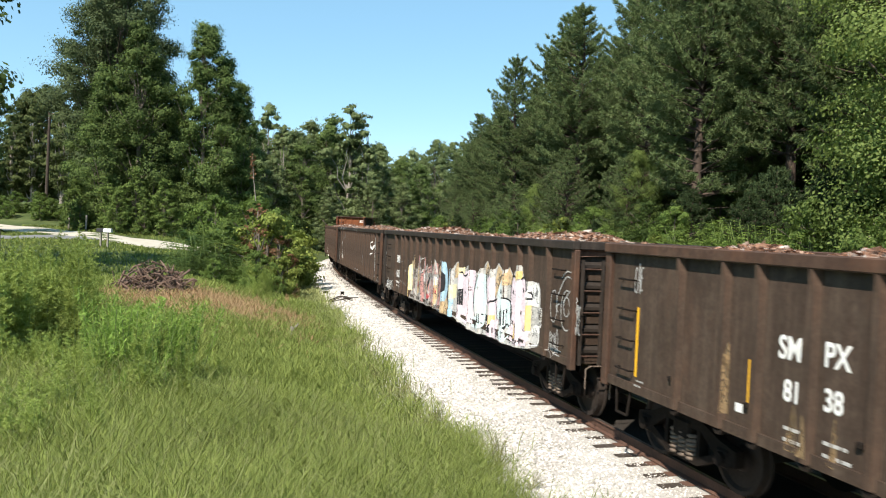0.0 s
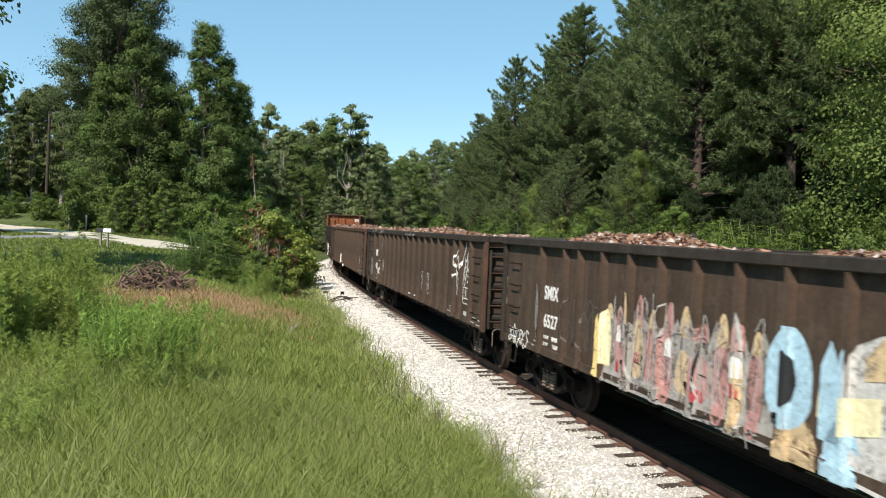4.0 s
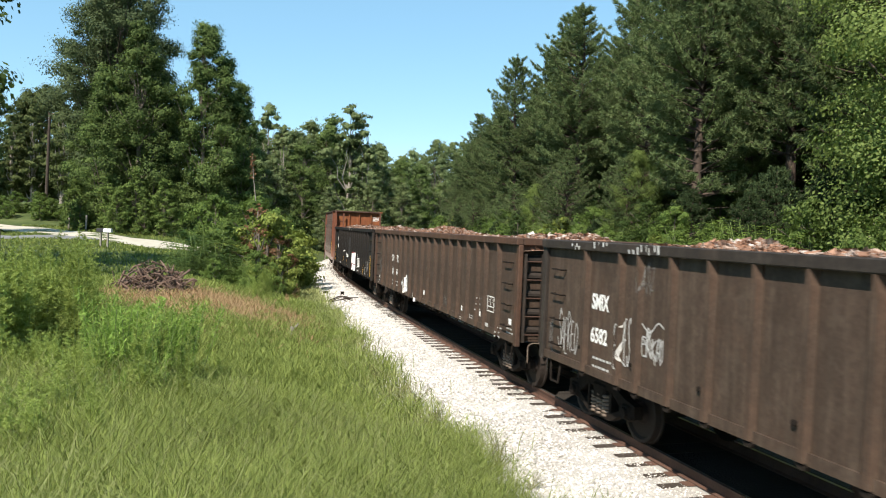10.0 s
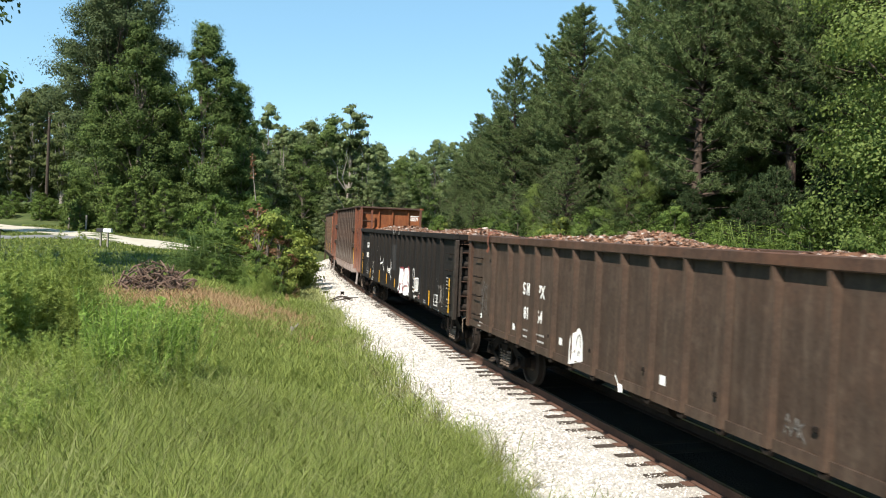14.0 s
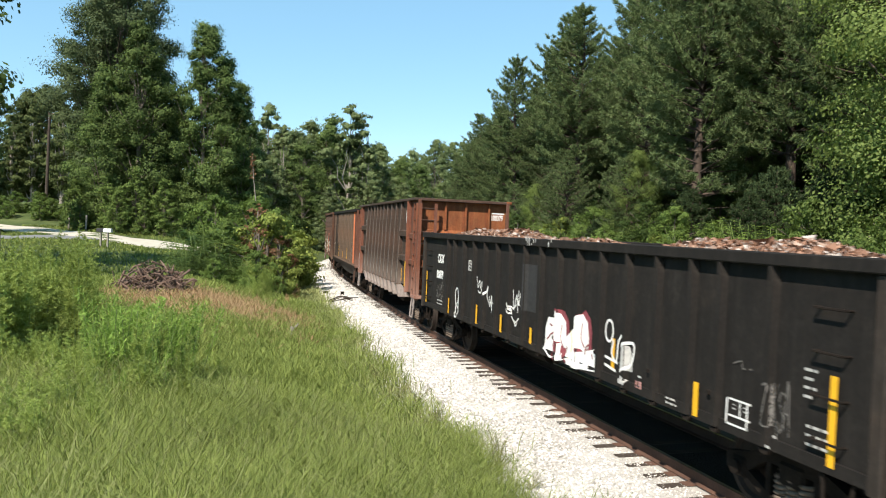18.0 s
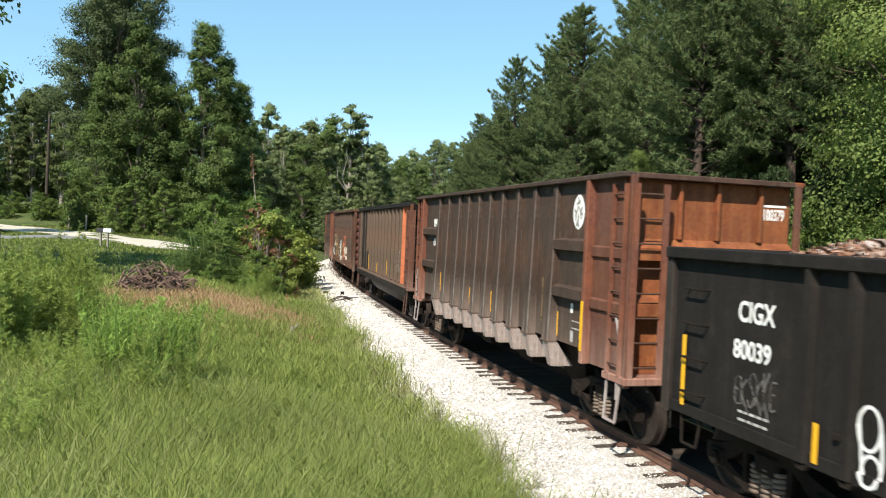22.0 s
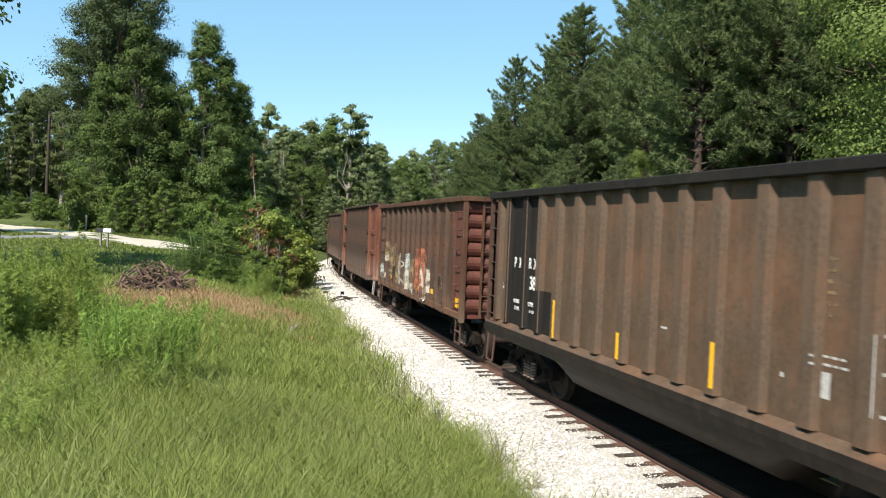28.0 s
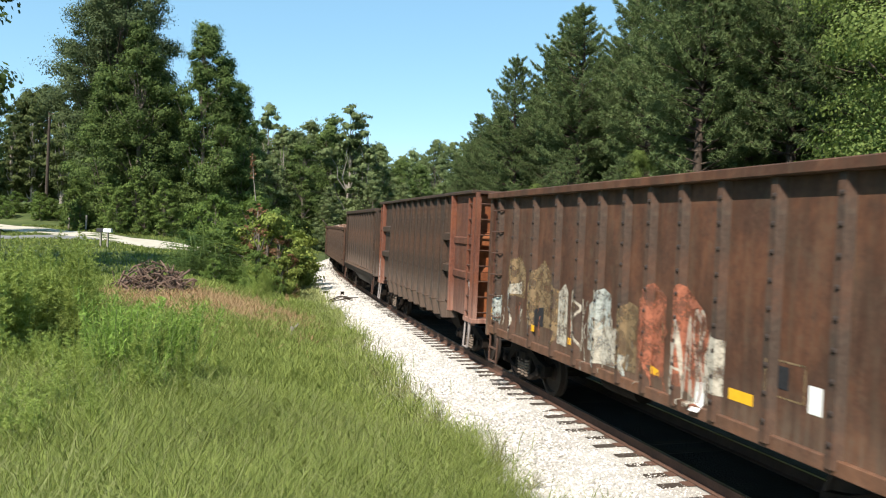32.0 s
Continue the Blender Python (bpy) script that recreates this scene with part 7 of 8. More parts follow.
c.band([(6.67, 2.17), (6.44, 2.43), (6.24, 2.27)], [(6.66, 2.03), (6.23, 2.1)], "tan", 0.01)
c.band([(10.44, 2.13), (10.25, 2.33), (9.99, 2.31)], [(10.41, 1.92), (9.96, 2.0)], "tan", 0.01)
c.band([(5.95, 2.35), (5.68, 2.41)], [(5.94, 2.15), (5.67, 2.27)], "yellow", 0.011)
c.band([(5.37, 1.7), (5.15, 1.79)], [(5.36, 1.27), (5.12, 1.3)], "yellow", 0.011)
c.band([(7.58, 1.29), (7.19, 1.37)], [(7.56, 1.07), (7.17, 1.14)], "yellow", 0.0115)
c.band([(10.71, 1.71), (10.23, 1.8)], [(10.67, 1.35), (10.19, 1.47)], "cream", 0.011)
c.band([(9.95, 2.2), (9.55, 2.26)], [(9.93, 2.03), (9.53, 2.1)], "cream", 0.011)
c.band([(8.32, 1.28), (7.71, 1.3)], [(8.3, 1.06), (7.69, 1.11)], "black", 0.0115)
c.band([(6.76, 1.46), (6.51, 1.56)], [(6.73, 1.2), (6.48, 1.22)], "black", 0.0115)
c.band([(5.99, 1.3), (5.76, 1.36)], [(5.97, 0.99), (5.74, 1.02)], "black", 0.0115)
c.band([(5.95, 1.29), (5.79, 1.34)], [(5.92, 1.04), (5.77, 1.06)], "yellow", 0.0125)
c.band([(9.92, 1.68), (9.64, 1.73)], [(9.88, 1.31), (9.6, 1.31)], "black", 0.0115)
c.band([(7.56, 1.06), (7.22, 1.12)], [(7.55, 0.94), (7.26, 0.96)], "black", 0.0115)
c.band([(5.38, 1.22), (5.16, 1.3)], [(5.36, 0.97), (5.13, 1.01)], "pink", 0.01)
c.strokes([[(9.94, 2.03), (9.98, 1.58), (9.76, 1.08)], [(9.23, 2.16), (9.21, 1.55), (9.01, 1.0)], [(8.56, 2.12), (8.79, 1.54), (8.46, 0.89)], [(7.9, 2.2), (7.8, 1.69), (7.68, 1.52)], [(7.23, 1.77), (7.07, 1.31), (7.01, 0.87)], [(7.09, 1.96), (6.87, 2.24), (6.69, 2.1), (6.79, 1.79), (6.94, 1.39)], [(6.66, 1.78), (6.33, 1.75), (6.2, 1.57), (6.24, 1.32)]], 0.04, "black", "graffiti_outline", "black graffiti outline")
c.strokes([[(6.18, 2.28), (6.28, 1.97), (6.22, 1.01)], [(5.94, 2.12), (5.92, 1.54), (5.86, 0.93)], [(5.73, 2.23), (5.52, 2.25), (5.42, 1.73), (5.36, 0.99)], [(5.4, 1.81), (5.26, 1.9), (5.12, 1.91), (5.18, 2.05), (5.39, 2.14)], [(7.66, 1.47), (7.37, 1.63), (7.11, 1.71)], [(6.92, 1.4), (6.92, 1.17), (6.85, 0.9)], [(6.58, 0.92), (6.53, 1.19), (6.36, 1.25), (6.17, 1.04)], [(8.49, 0.9), (8.36, 1.17), (8.0, 1.18)], [(9.8, 2.14), (9.52, 2.04), (9.21, 2.16)], [(7.63, 0.9), (7.32, 1.14), (7.01, 1.04)], [(6.24, 2.27), (6.08, 2.26), (5.96, 2.2)], [(5.77, 0.94), (5.63, 1.07), (5.45, 1.04)]], 0.04, "black", "graffiti_outline", "black graffiti outline")
c.strokes([blob(u_, z_, 0.02, 0.035, 6) for u_, z_ in [(9.48, 1.64), (8.95, 1.78), (8.24, 1.87), (7.5, 1.91), (6.89, 1.89), (6.49, 1.53), (6.15, 1.94), (5.85, 1.89), (5.68, 1.58), (5.59, 2.03), (5.54, 1.23), (5.63, 1.02), (5.27, 1.94), (6.13, 1.34), (8.41, 1.66)]], 0.03, "black", "graffiti_dot", "black graffiti drip")
c.strokes([[(5.12, 2.15), (5.05, 2.04), (5.1, 1.97), (5.0, 1.93)], [(4.96, 2.18), (4.9, 2.04), (4.99, 1.98), (4.88, 2.13)], [(4.86, 2.1), (4.89, 1.91), (4.81, 1.85)], [(5.02, 1.37), (4.95, 1.29), (5.03, 1.2)], [(4.89, 1.39), (4.82, 1.27), (4.91, 1.18)], [(5.01, 1.09), (4.82, 1.12)]], 0.018, "black", "graffiti_line", "thin dark graffiti line")
# the older, muddier third of the piece
c.fill([(15.35, 11.6, flat(0.95), jag(18, 1.95, 2.22))], "grey", "graffiti_fill", "grey faded graffiti mass", 0.006)
left = {"rose": [], "tan": [], "cream": [], "blue": [], "red": [], "white": [], "ice": []}
u, k = 11.75, 0
while u < 15.2:
    w = rnd.uniform(0.25, 0.42)
    left[("rose", "tan", "rose")[k % 3]].append((u + w, u + 0.06, hump(1.3, rnd.uniform(0.95, 1.2), 0.5), hump(1.5, rnd.uniform(1.7, 2.1), 0.4, rnd.uniform(-0.2, 0.2))))
    left[("tan", "rose")[k % 2]].append((u + w * 0.8, u + w * 0.2, flat(1.9), hump(1.95, rnd.uniform(2.12, 2.36), 0.5)))
    if k % 2:
        left["red"].append((u + w * 0.8, u + w * 0.4, flat(1.15 + 0.22 * (k % 3)), hump(1.2 + 0.22 * (k % 3), 1.32 + 0.22 * (k % 3), 0.4)))
    if k % 4 == 1:
        left["white"].append((u + w * 0.8, u + w * 0.3, flat(1.6), hump(1.62, 1.85, 0.3)))
    u += w
    k += 1
left["cream"] += [(15.45, 15.2, flat(1.2), hump(1.6, 2.05, 0.3))]
left["yellow"] = [(15.72, 15.42, flat(0.98), hump(1.6, 1.95, 0.25))]
left["blue"] += [(11.76, 11.08, lambda f: 1.55 - 0.32 * math.sin(math.pi * f) ** 0.6, lambda f: 1.85 + 0.45 * math.sin(math.pi * f) ** 0.6), (10.98, 10.62, flat(1.25), jag(3, 2.0, 2.26)), (10.9, 10.45, flat(0.92), hump(1.2, 1.5, 0.6))]
left["tan"].append((11.55, 10.95, flat(0.92), hump(0.98, 1.42, 0.6)))
left["cream"].append((11.0, 10.72, flat(1.45), hump(1.6, 1.85, 0.4)))
for i, (mat, shapes) in enumerate(left.items()):
    c.fill(shapes, mat, "graffiti_fill", "faded graffiti letter fill", 0.008 + 0.0007 * i)
c.fill([(11.55, 11.30, lambda f: 1.7 - 0.25 * math.sin(math.pi * f), lambda f: 1.75 + 0.3 * math.sin(math.pi * f))], "black", "graffiti_fill", "dark graffiti hollow", 0.014)
c.strokes(scrawl(15.2, 1.1, 3.4, 1.1, 30, 5), 0.014, "chalk", "graffiti_line", "thin pale graffiti lines")
c.strokes(scrawl(15.2, 1.0, 3.4, 1.1, 16, 6), 0.014, "black", "graffiti_line", "thin dark graffiti lines")
# scrawl on its near end bay
c.strokes([blob(4.1, 1.88, 0.14, 0.28), blob(3.55, 1.86, 0.24, 0.34), blob(3.56, 1.92, 0.12, 0.16), [(4.0, 1.98), (3.85, 2.2), (3.62, 2.42), (3.42, 2.4), (3.3, 2.24), (3.12, 2.05)], [(3.78, 2.4), (3.6, 2.52), (3.35, 2.5)],
           [(3.72, 1.98), (3.45, 2.2), (3.3, 2.3)], [(3.9, 1.8), (4.0, 1.88), (3.85, 1.95)]] + scrawl(3.3, 1.55, 0.3, 0.6, 5, 4), 0.022, "chalk")
c.strokes(scrawl(4.25, 1.08, 0.4, 0.42, 6, 9), 0.02, "chalk")
c.lines(4.0, 1.12, 0.28, 2, 0.03, 0.07)
c.data_frame(5.16, 1.42, 0.5, 0.36, 0.022)
c.text("SMIX", 17.73, 1.97, 0.24, 0.78)
c.text("6527", 17.72, 1.47, 0.23, 0.9)
c.text("LD LMT", 17.70, 1.26, 0.06, 0.8)
c.text("LT WT", 17.70, 1.13, 0.06, 0.8)
c.text("209400", 17.36, 1.25, 0.075, 0.8)
c.text("76600", 17.30, 1.12, 0.075, 0.8)
c.strokes(scrawl(19.36, 0.98, 1.0, 0.30, 9, 2) + [[(19.35, 1.28), (19.3, 1.05), (19.2, 1.25), (19.1, 1.04)]], 0.026, "white")
c.strokes(scrawl(18.10, 1.42, 0.2, 0.78, 4, 12), 0.013, "chalk")
c.strokes(scrawl(19.68, 1.62, 0.08, 0.7, 3, 13), 0.03, "chalk")
c.strokes(scrawl(16.9, 1.3, 1.3, 0.75, 9, 15), 0.014, "ghost", "graffiti_tag", "thin faded scrawl")
c.lines(18.15, 1.14, 0.1, 2, 0.03, 0.08)

# brown car with scrawls
c = Sign(2)
c.drips([(35.76, 36.04), (34.84, 35.32), (33.4, 34.24), (28.88, 29.41), (27.97, 28.65)], 3.05, 6)
c.data_frame(22.66, 1.38, 0.46, 0.40, 0.02)
c.strokes([[(23.45, 2.1), (23.4, 1.95), (23.28, 2.05), (23.2, 1.72)], [(23.2, 2.0), (23.3, 2.2), (23.35, 2.45), (23.18, 2.66)], [(23.3, 2.42), (23.1, 2.5), (23.18, 2.25), (23.02, 2.35)], [(23.2, 1.55), (23.1, 1.72), (22.98, 1.6)], [(23.12, 1.75), (23.05, 2.0), (23.2, 2.1), (23.1, 1.9)]], 0.03, "white")
c.strokes([[(22.78, 2.18), (22.7, 2.45), (22.5, 2.72), (22.46, 2.9)], [(22.66, 1.82), (22.6, 2.1), (22.45, 2.4), (22.3, 2.42), (22.38, 2.1), (22.5, 1.98), (22.52, 2.2), (22.42, 2.28)], [(22.55, 2.5), (22.45, 2.38), (22.28, 2.62)], [(22.52, 1.8), (22.4, 2.05), (22.32, 2.3)], [(22.3, 2.08), (22.1, 2.0)], blob(22.26, 2.2, 0.03, 0.03, 6), blob(22.28, 1.92, 0.02, 0.02, 6)], 0.03, "white")
c.lines(23.15, 1.62, 0.22, 2, 0.04, 0.1)
c.bar(22.55, 1.10, 0.26, 0.10, PAINT["chalk"])
c.lines(21.80, 1.12, 0.28, 2, 0.04, 0.1)
c.lines(21.35, 1.10, 0.36, 2, 0.04, 0.1)
c.lines(23.9, 1.18, 0.3, 3, 0.03, 0.06)
for u0, letter in ((27.17, 0), (26.44, 1)):
    shape = [[(u0, 1.86), (u0 - 0.42, 1.86), (u0 - 0.42, 1.72), (u0 - 0.28, 1.70), (u0 - 0.26, 1.5), (u0 - 0.3, 1.36), (u0 - 0.16, 1.34), (u0 - 0.04, 1.45), (u0 - 0.08, 1.56), (u0 - 0.14, 1.52), (u0 - 0.16, 1.70), (u0, 1.72), (u0, 1.86)]] if letter == 0 else \
        [[(u0, 1.86), (u0 - 0.2, 1.86), (u0 - 0.34, 1.78), (u0 - 0.3, 1.62), (u0 - 0.38, 1.48), (u0 - 0.3, 1.33), (u0 - 0.12, 1.27), (u0, 1.4), (u0, 1.86)], blob(u0 - 0.17, 1.72, 0.06, 0.05, 7), blob(u0 - 0.19, 1.48, 0.07, 0.07, 7)]
    c.fill([(u0 - 0.03, u0 - 0.36, flat(1.4), flat(1.84))], "ghost", "graffiti_fill", "washed grey letter fill", 0.003)
    c.strokes(shape, 0.024, "chalk", "graffiti_letter", "outlined chalky graffiti letter", False)
c.bar(28.83, 1.06, 0.28, 0.035)
c.bar(27.98, 1.06, 0.16, 0.045)
c.text("SMIX", 35.45, 2.0, 0.24, 0.72)
c.text("6582", 35.45, 1.48, 0.23, 0.82)
c.lines(35.35, 1.22, 0.58, 2, 0.05, 0.13)
c.strokes(scrawl(34.55, 1.28, 0.34, 0.62, 5, 21), 0.022, "chalk")
c.strokes([[(33.9, 1.95), (33.7, 1.85), (33.5, 2.0), (33.36, 1.95)], [(33.85, 1.75), (33.65, 1.55), (33.75, 1.85), (33.5, 1.5), (33.38, 1.8), (33.36, 1.5)]] + scrawl(33.9, 1.5, 0.5, 0.35, 5, 22), 0.022, "chalk")
c.strokes(scrawl(36.65, 1.2, 0.75, 0.6, 8, 23), 0.02, "chalk")
c.strokes(scrawl(37.0, 1.12, 0.16, 0.55, 4, 24), 0.016, "ghost", "graffiti_tag", "faded scrawl")
c.strokes(scrawl(34.0, 2.4, 0.35, 0.4, 5, 25), 0.014, "ghost", "graffiti_tag", "faded scrawl")

# brown car with small marks
c = Sign(3)
c.data_frame(40.42, 1.40, 0.46, 0.34, 0.018)
c.bar(42.45, 1.18, 0.08, 0.12)
c.lines(42.45, 1.02, 0.14, 2, 0.03, 0.05)
c.lines(41.75, 1.14, 0.28, 2, 0.03, 0.05)
c.lines(41.1, 1.6, 0.16, 3, 0.045, 0.13)
c.bar(40.98, 1.22, 0.10, 0.11)
c.bar(40.40, 1.06, 0.2, 0.08, PAINT["chalk"])
c.lines(39.62, 1.12, 0.22, 3, 0.04, 0.09)
c.bar(39.0, 1.28, 0.16, 0.12)
c.lines(39.1, 1.18, 0.36, 2, 0.04, 0.08)
c.text("S", 51.45, 1.96, 0.23, 0.85)
c.text("M", 51.26, 1.96, 0.23, 0.6)
c.text("PX", 50.72, 1.96, 0.23)
c.text("81", 51.36, 1.5, 0.22)
c.text("64", 50.72, 1.5, 0.22)
c.lines(51.35, 1.26, 0.18, 2, 0.05, 0.12)
c.lines(50.70, 1.26, 0.34, 2, 0.05, 0.12)
c.bar(49.7, 1.24, 0.12, 0.12)
c.fill([(49.12, 48.78, lambda f: 1.0 + 0.1 * f, hump(1.2, 1.62, 0.4))], "white", "graffiti_fill", "white sprayed patch")
c.strokes([[(49.05, 1.2), (48.98, 1.45), (48.88, 1.5), (48.85, 1.3)], [(49.0, 1.05), (48.9, 1.25), (48.84, 1.08)]], 0.03, "grey", "graffiti_tag", "grey scribble on the white patch")
c.bar(46.5, 1.20, 0.14, 0.13)
c.bar(51.92, 1.20, 0.13, 0.13)
c.strokes([[(47.55, 1.15), (47.42, 1.0), (47.4, 0.9)]], 0.03, "white")
c.strokes(scrawl(44.1, 1.2, 0.3, 0.22, 4, 31), 0.018, "ghost", "graffiti_tag", "faded scrawl")
c.strokes(scrawl(53.9, 1.35, 0.45, 0.7, 5, 32), 0.018, "ghost", "graffiti_tag", "faded scrawl")
c.bar(53.92, 1.20, 0.10, 0.10)
c.lines(53.98, 1.08, 0.2, 2, 0.035, 0.07)

rag = Geo()
pts = [(0.10, 1.30, 3.12), (0.06, 1.52, 3.13), (0.0, 1.57, 3.06), (0.03, 1.58, 2.92), (-0.05, 1.57, 2.80), (0.04, 1.58, 2.70)]
for dx in (-0.05, 0.05):
    rag.v += [(px_ + 53.21 - c.mid + dx * (1.3 if i_ == 5 else 1.0), py_, pz_ + dx * 0.3) for i_, (px_, py_, pz_) in enumerate(pts)]
rag.f += [(i_, i_ + 1, i_ + 7, i_ + 6) for i_ in range(5)]
part("hanging_strip", rag, M["rust_red"], c.car, "torn rusty strip hanging over the rim")

# black car
c = Sign(4)
for u0, a, b, w in ((56.35, 1.02, 1.9, 0.09), (58.55, 0.98, 1.40, 0.10), (60.72, 1.15, 1.62, 0.09), (63.86, 1.06, 1.36, 0.10), (65.5, 1.05, 1.42, 0.10), (67.12, 1.02, 1.46, 0.09), (69.4, 1.0, 1.4, 0.07), (71.68, 1.06, 1.95, 0.08)):
    c.stripe(u0, a, b, w)
c.drips([(63.64, 64.14), (62.92, 63.06)], 3.05, 7)
c.data_frame(57.95, 1.05, 0.38, 0.30, 0.022)
c.lines(56.78, 1.88, 0.17, 4, 0.04, 0.09)
c.lines(56.72, 1.32, 0.3, 3, 0.04, 0.09)
c.lines(57.2, 1.08, 0.12, 2, 0.04, 0.1)
c.bar(59.98, 1.04, 0.16, 0.10, PAINT["rose"])
c.lines(59.98, 1.18, 0.12, 1, 0.04)
c.lines(59.2, 1.06, 0.25, 2, 0.035, 0.06)
c.band([(62.85, 1.74), (62.74, 1.86), (62.46, 1.83), (62.28, 1.68), (62.25, 1.43)], [(62.8, 1.15), (62.43, 1.05), (62.22, 1.13)], "wine", 0.004, "dark red graffiti shadow")
c.band([(61.87, 1.83), (61.68, 1.94), (61.49, 1.81), (61.42, 1.59)], [(61.82, 1.23), (61.39, 1.27)], "wine", 0.004, "dark red graffiti shadow")
c.band([(63.24, 1.47), (63.13, 1.66), (62.87, 1.67), (62.79, 1.5)], [(63.2, 1.06), (62.98, 0.96), (62.73, 0.96)], "white", 0.007, "white graffiti letter fill")
c.band([(62.83, 1.76), (62.77, 1.85), (62.57, 1.76), (62.39, 1.66), (62.34, 1.32)], [(62.79, 1.32), (62.53, 1.27), (62.33, 1.16)], "white", 0.008, "white graffiti letter fill")
c.band([(62.62, 1.25), (62.18, 1.52), (62.03, 1.63), (61.86, 1.58)], [(62.59, 0.96), (62.14, 1.06), (61.82, 1.16)], "white", 0.009, "white graffiti letter fill")
c.band([(61.97, 1.77), (61.77, 1.87), (61.58, 1.75), (61.51, 1.49)], [(61.93, 1.32), (61.65, 1.25), (61.5, 1.37)], "white", 0.008, "white graffiti letter fill")
c.band([(62.27, 1.03), (61.85, 1.23), (61.18, 1.39)], [(62.26, 0.96), (61.83, 0.96), (61.15, 1.03)], "white", 0.0075, "white graffiti letter fill")
c.strokes([[(63.15, 1.25), (62.96, 1.38), (62.78, 1.41), (62.65, 1.26)], [(62.88, 1.2), (62.8, 1.06), (62.67, 0.96)], [(62.52, 1.59), (62.58, 1.36), (62.44, 1.22)], [(61.76, 1.72), (61.79, 1.47), (61.66, 1.34)], [(61.64, 1.22), (61.59, 1.35), (61.49, 1.41)], [(62.29, 1.25), (62.37, 1.06), (62.27, 0.99)], [(61.39, 1.28), (61.37, 1.2)], [(63.05, 1.55), (62.93, 1.52)]], 0.03, "wine", "graffiti_outline", "dark red graffiti outline")
c.strokes([[(62.18, 1.53), (62.12, 1.33), (62.17, 1.06)]], 0.022, "yellow", "graffiti_line", "yellow graffiti line")
c.strokes([blob(60.85, 1.72, 0.12, 0.16), [(60.7, 1.6), (60.75, 1.4), (60.6, 1.3), (60.55, 1.6), (60.4, 1.75)], [(60.45, 1.5), (60.25, 1.62), (60.1, 1.6), (60.15, 1.35), (60.35, 1.2)], [(60.95, 1.2), (60.6, 1.15)], [(60.95, 1.32), (60.55, 1.28)]], 0.04, "white", "graffiti_tag", "white looping scrawl")
c.fill([(60.5, 60.14, flat(1.22), hump(1.3, 1.62, 0.5)), (60.48, 60.22, flat(1.02), hump(1.05, 1.14, 0.5))], "chalk", "graffiti_fill", "hazy white spray")
c.strokes(scrawl(57.3, 1.2, 0.35, 0.55, 5, 41), 0.018, "ghost", "graffiti_tag", "faded scrawl")
c.strokes([[(57.9, 1.75), (57.75, 1.8), (57.72, 1.72), (57.55, 1.74)]], 0.015, "ghost", "graffiti_tag", "faded scrawl")
c.text("CIGX", 70.70, 2.25, 0.23, 0.76)
c.text("80039", 70.76, 1.83, 0.21, 0.84)
c.strokes(scrawl(70.7, 1.35, 0.7, 0.38, 9, 43), 0.022, "ghost", "graffiti_tag", "faded scrawl under the number")
c.lines(70.62, 1.22, 0.5, 2, 0.04, 0.09)
for a, b, w, h in ((67.95, 2.2, 0.2, 0.02), (67.95, 2.42, 0.2, 0.02), (67.95, 2.2, 0.02, 0.24), (67.77, 2.2, 0.02, 0.24)):
    c.bar(a, b, w, h, None, "data_box", "white outlined plate mark")
c.text("C", 67.89, 2.24, 0.08)
c.lines(67.91, 2.36, 0.12, 1, 0.03)
c.strokes([blob(68.78, 1.5, 0.13, 0.2), blob(68.74, 1.12, 0.11, 0.14), [(68.9, 1.6), (68.85, 1.2), (68.8, 0.98)], [(68.64, 1.5), (68.62, 1.2), (68.66, 1.0)]], 0.035, "white")
c.strokes([[(67.25, 2.1), (67.15, 1.85), (67.05, 2.02), (66.98, 1.85), (66.85, 2.05)], [(66.95, 1.9), (66.85, 1.75), (66.88, 1.98)], [(67.15, 1.78), (67.0, 1.74), (66.92, 1.78)]], 0.028, "white")
c.strokes([[(66.6, 1.72), (66.45, 1.95), (66.5, 1.72), (66.38, 1.58)], [(66.35, 1.72), (66.3, 1.5), (66.22, 1.7)], [(66.2, 1.75), (66.16, 1.4)], [(66.3, 1.58), (66.1, 1.6)]], 0.028, "white")
c.strokes([[(65.2, 1.75), (64.9, 1.62), (64.7, 1.72)], [(65.1, 1.6), (64.95, 1.5), (65.05, 1.72)], [(64.9, 2.0), (64.85, 1.6), (64.7, 1.9), (64.62, 1.55)], [(64.6, 2.0), (64.62, 1.7), (64.5, 1.95)], [(64.95, 1.45), (64.75, 1.35), (64.55, 1.45)], [(64.8, 1.4), (64.75, 1.28), (64.65, 1.34)], [(64.75, 1.85), (64.52, 1.7)]], 0.028, "white")
c.fill([(64.3, 63.75, flat(1.65), flat(2.55))], "patch", "repaint_patch", "flat dark repainted square", 0.002)

# hopper with the round emblem
c = Sign(5)
c.fill([(75.12, 74.68, lambda f: 3.53 - 0.29 * math.sin(math.pi * f) ** 0.5, lambda f: 3.53 + 0.29 * math.sin(math.pi * f) ** 0.5)], "white", "emblem", "round white emblem with dark marks")
c.strokes([[(75.02, 3.45), (74.9, 3.62), (74.78, 3.42)], [(74.95, 3.36), (74.86, 3.3)], [(74.98, 3.66), (74.84, 3.72)], [(75.06, 3.58), (74.98, 3.5), (75.0, 3.4)], [(74.76, 3.62), (74.82, 3.52), (74.74, 3.5)], [(74.92, 3.78), (74.9, 3.7)], [(74.9, 3.5), (74.9, 3.4), (74.96, 3.3)]], 0.035, "grey", "emblem_mark", "dark marks on the emblem")
c.text("MWCX", 84.16, 3.22, 0.22, 0.62)
c.text("100379", 84.14, 2.70, 0.2, 0.62)
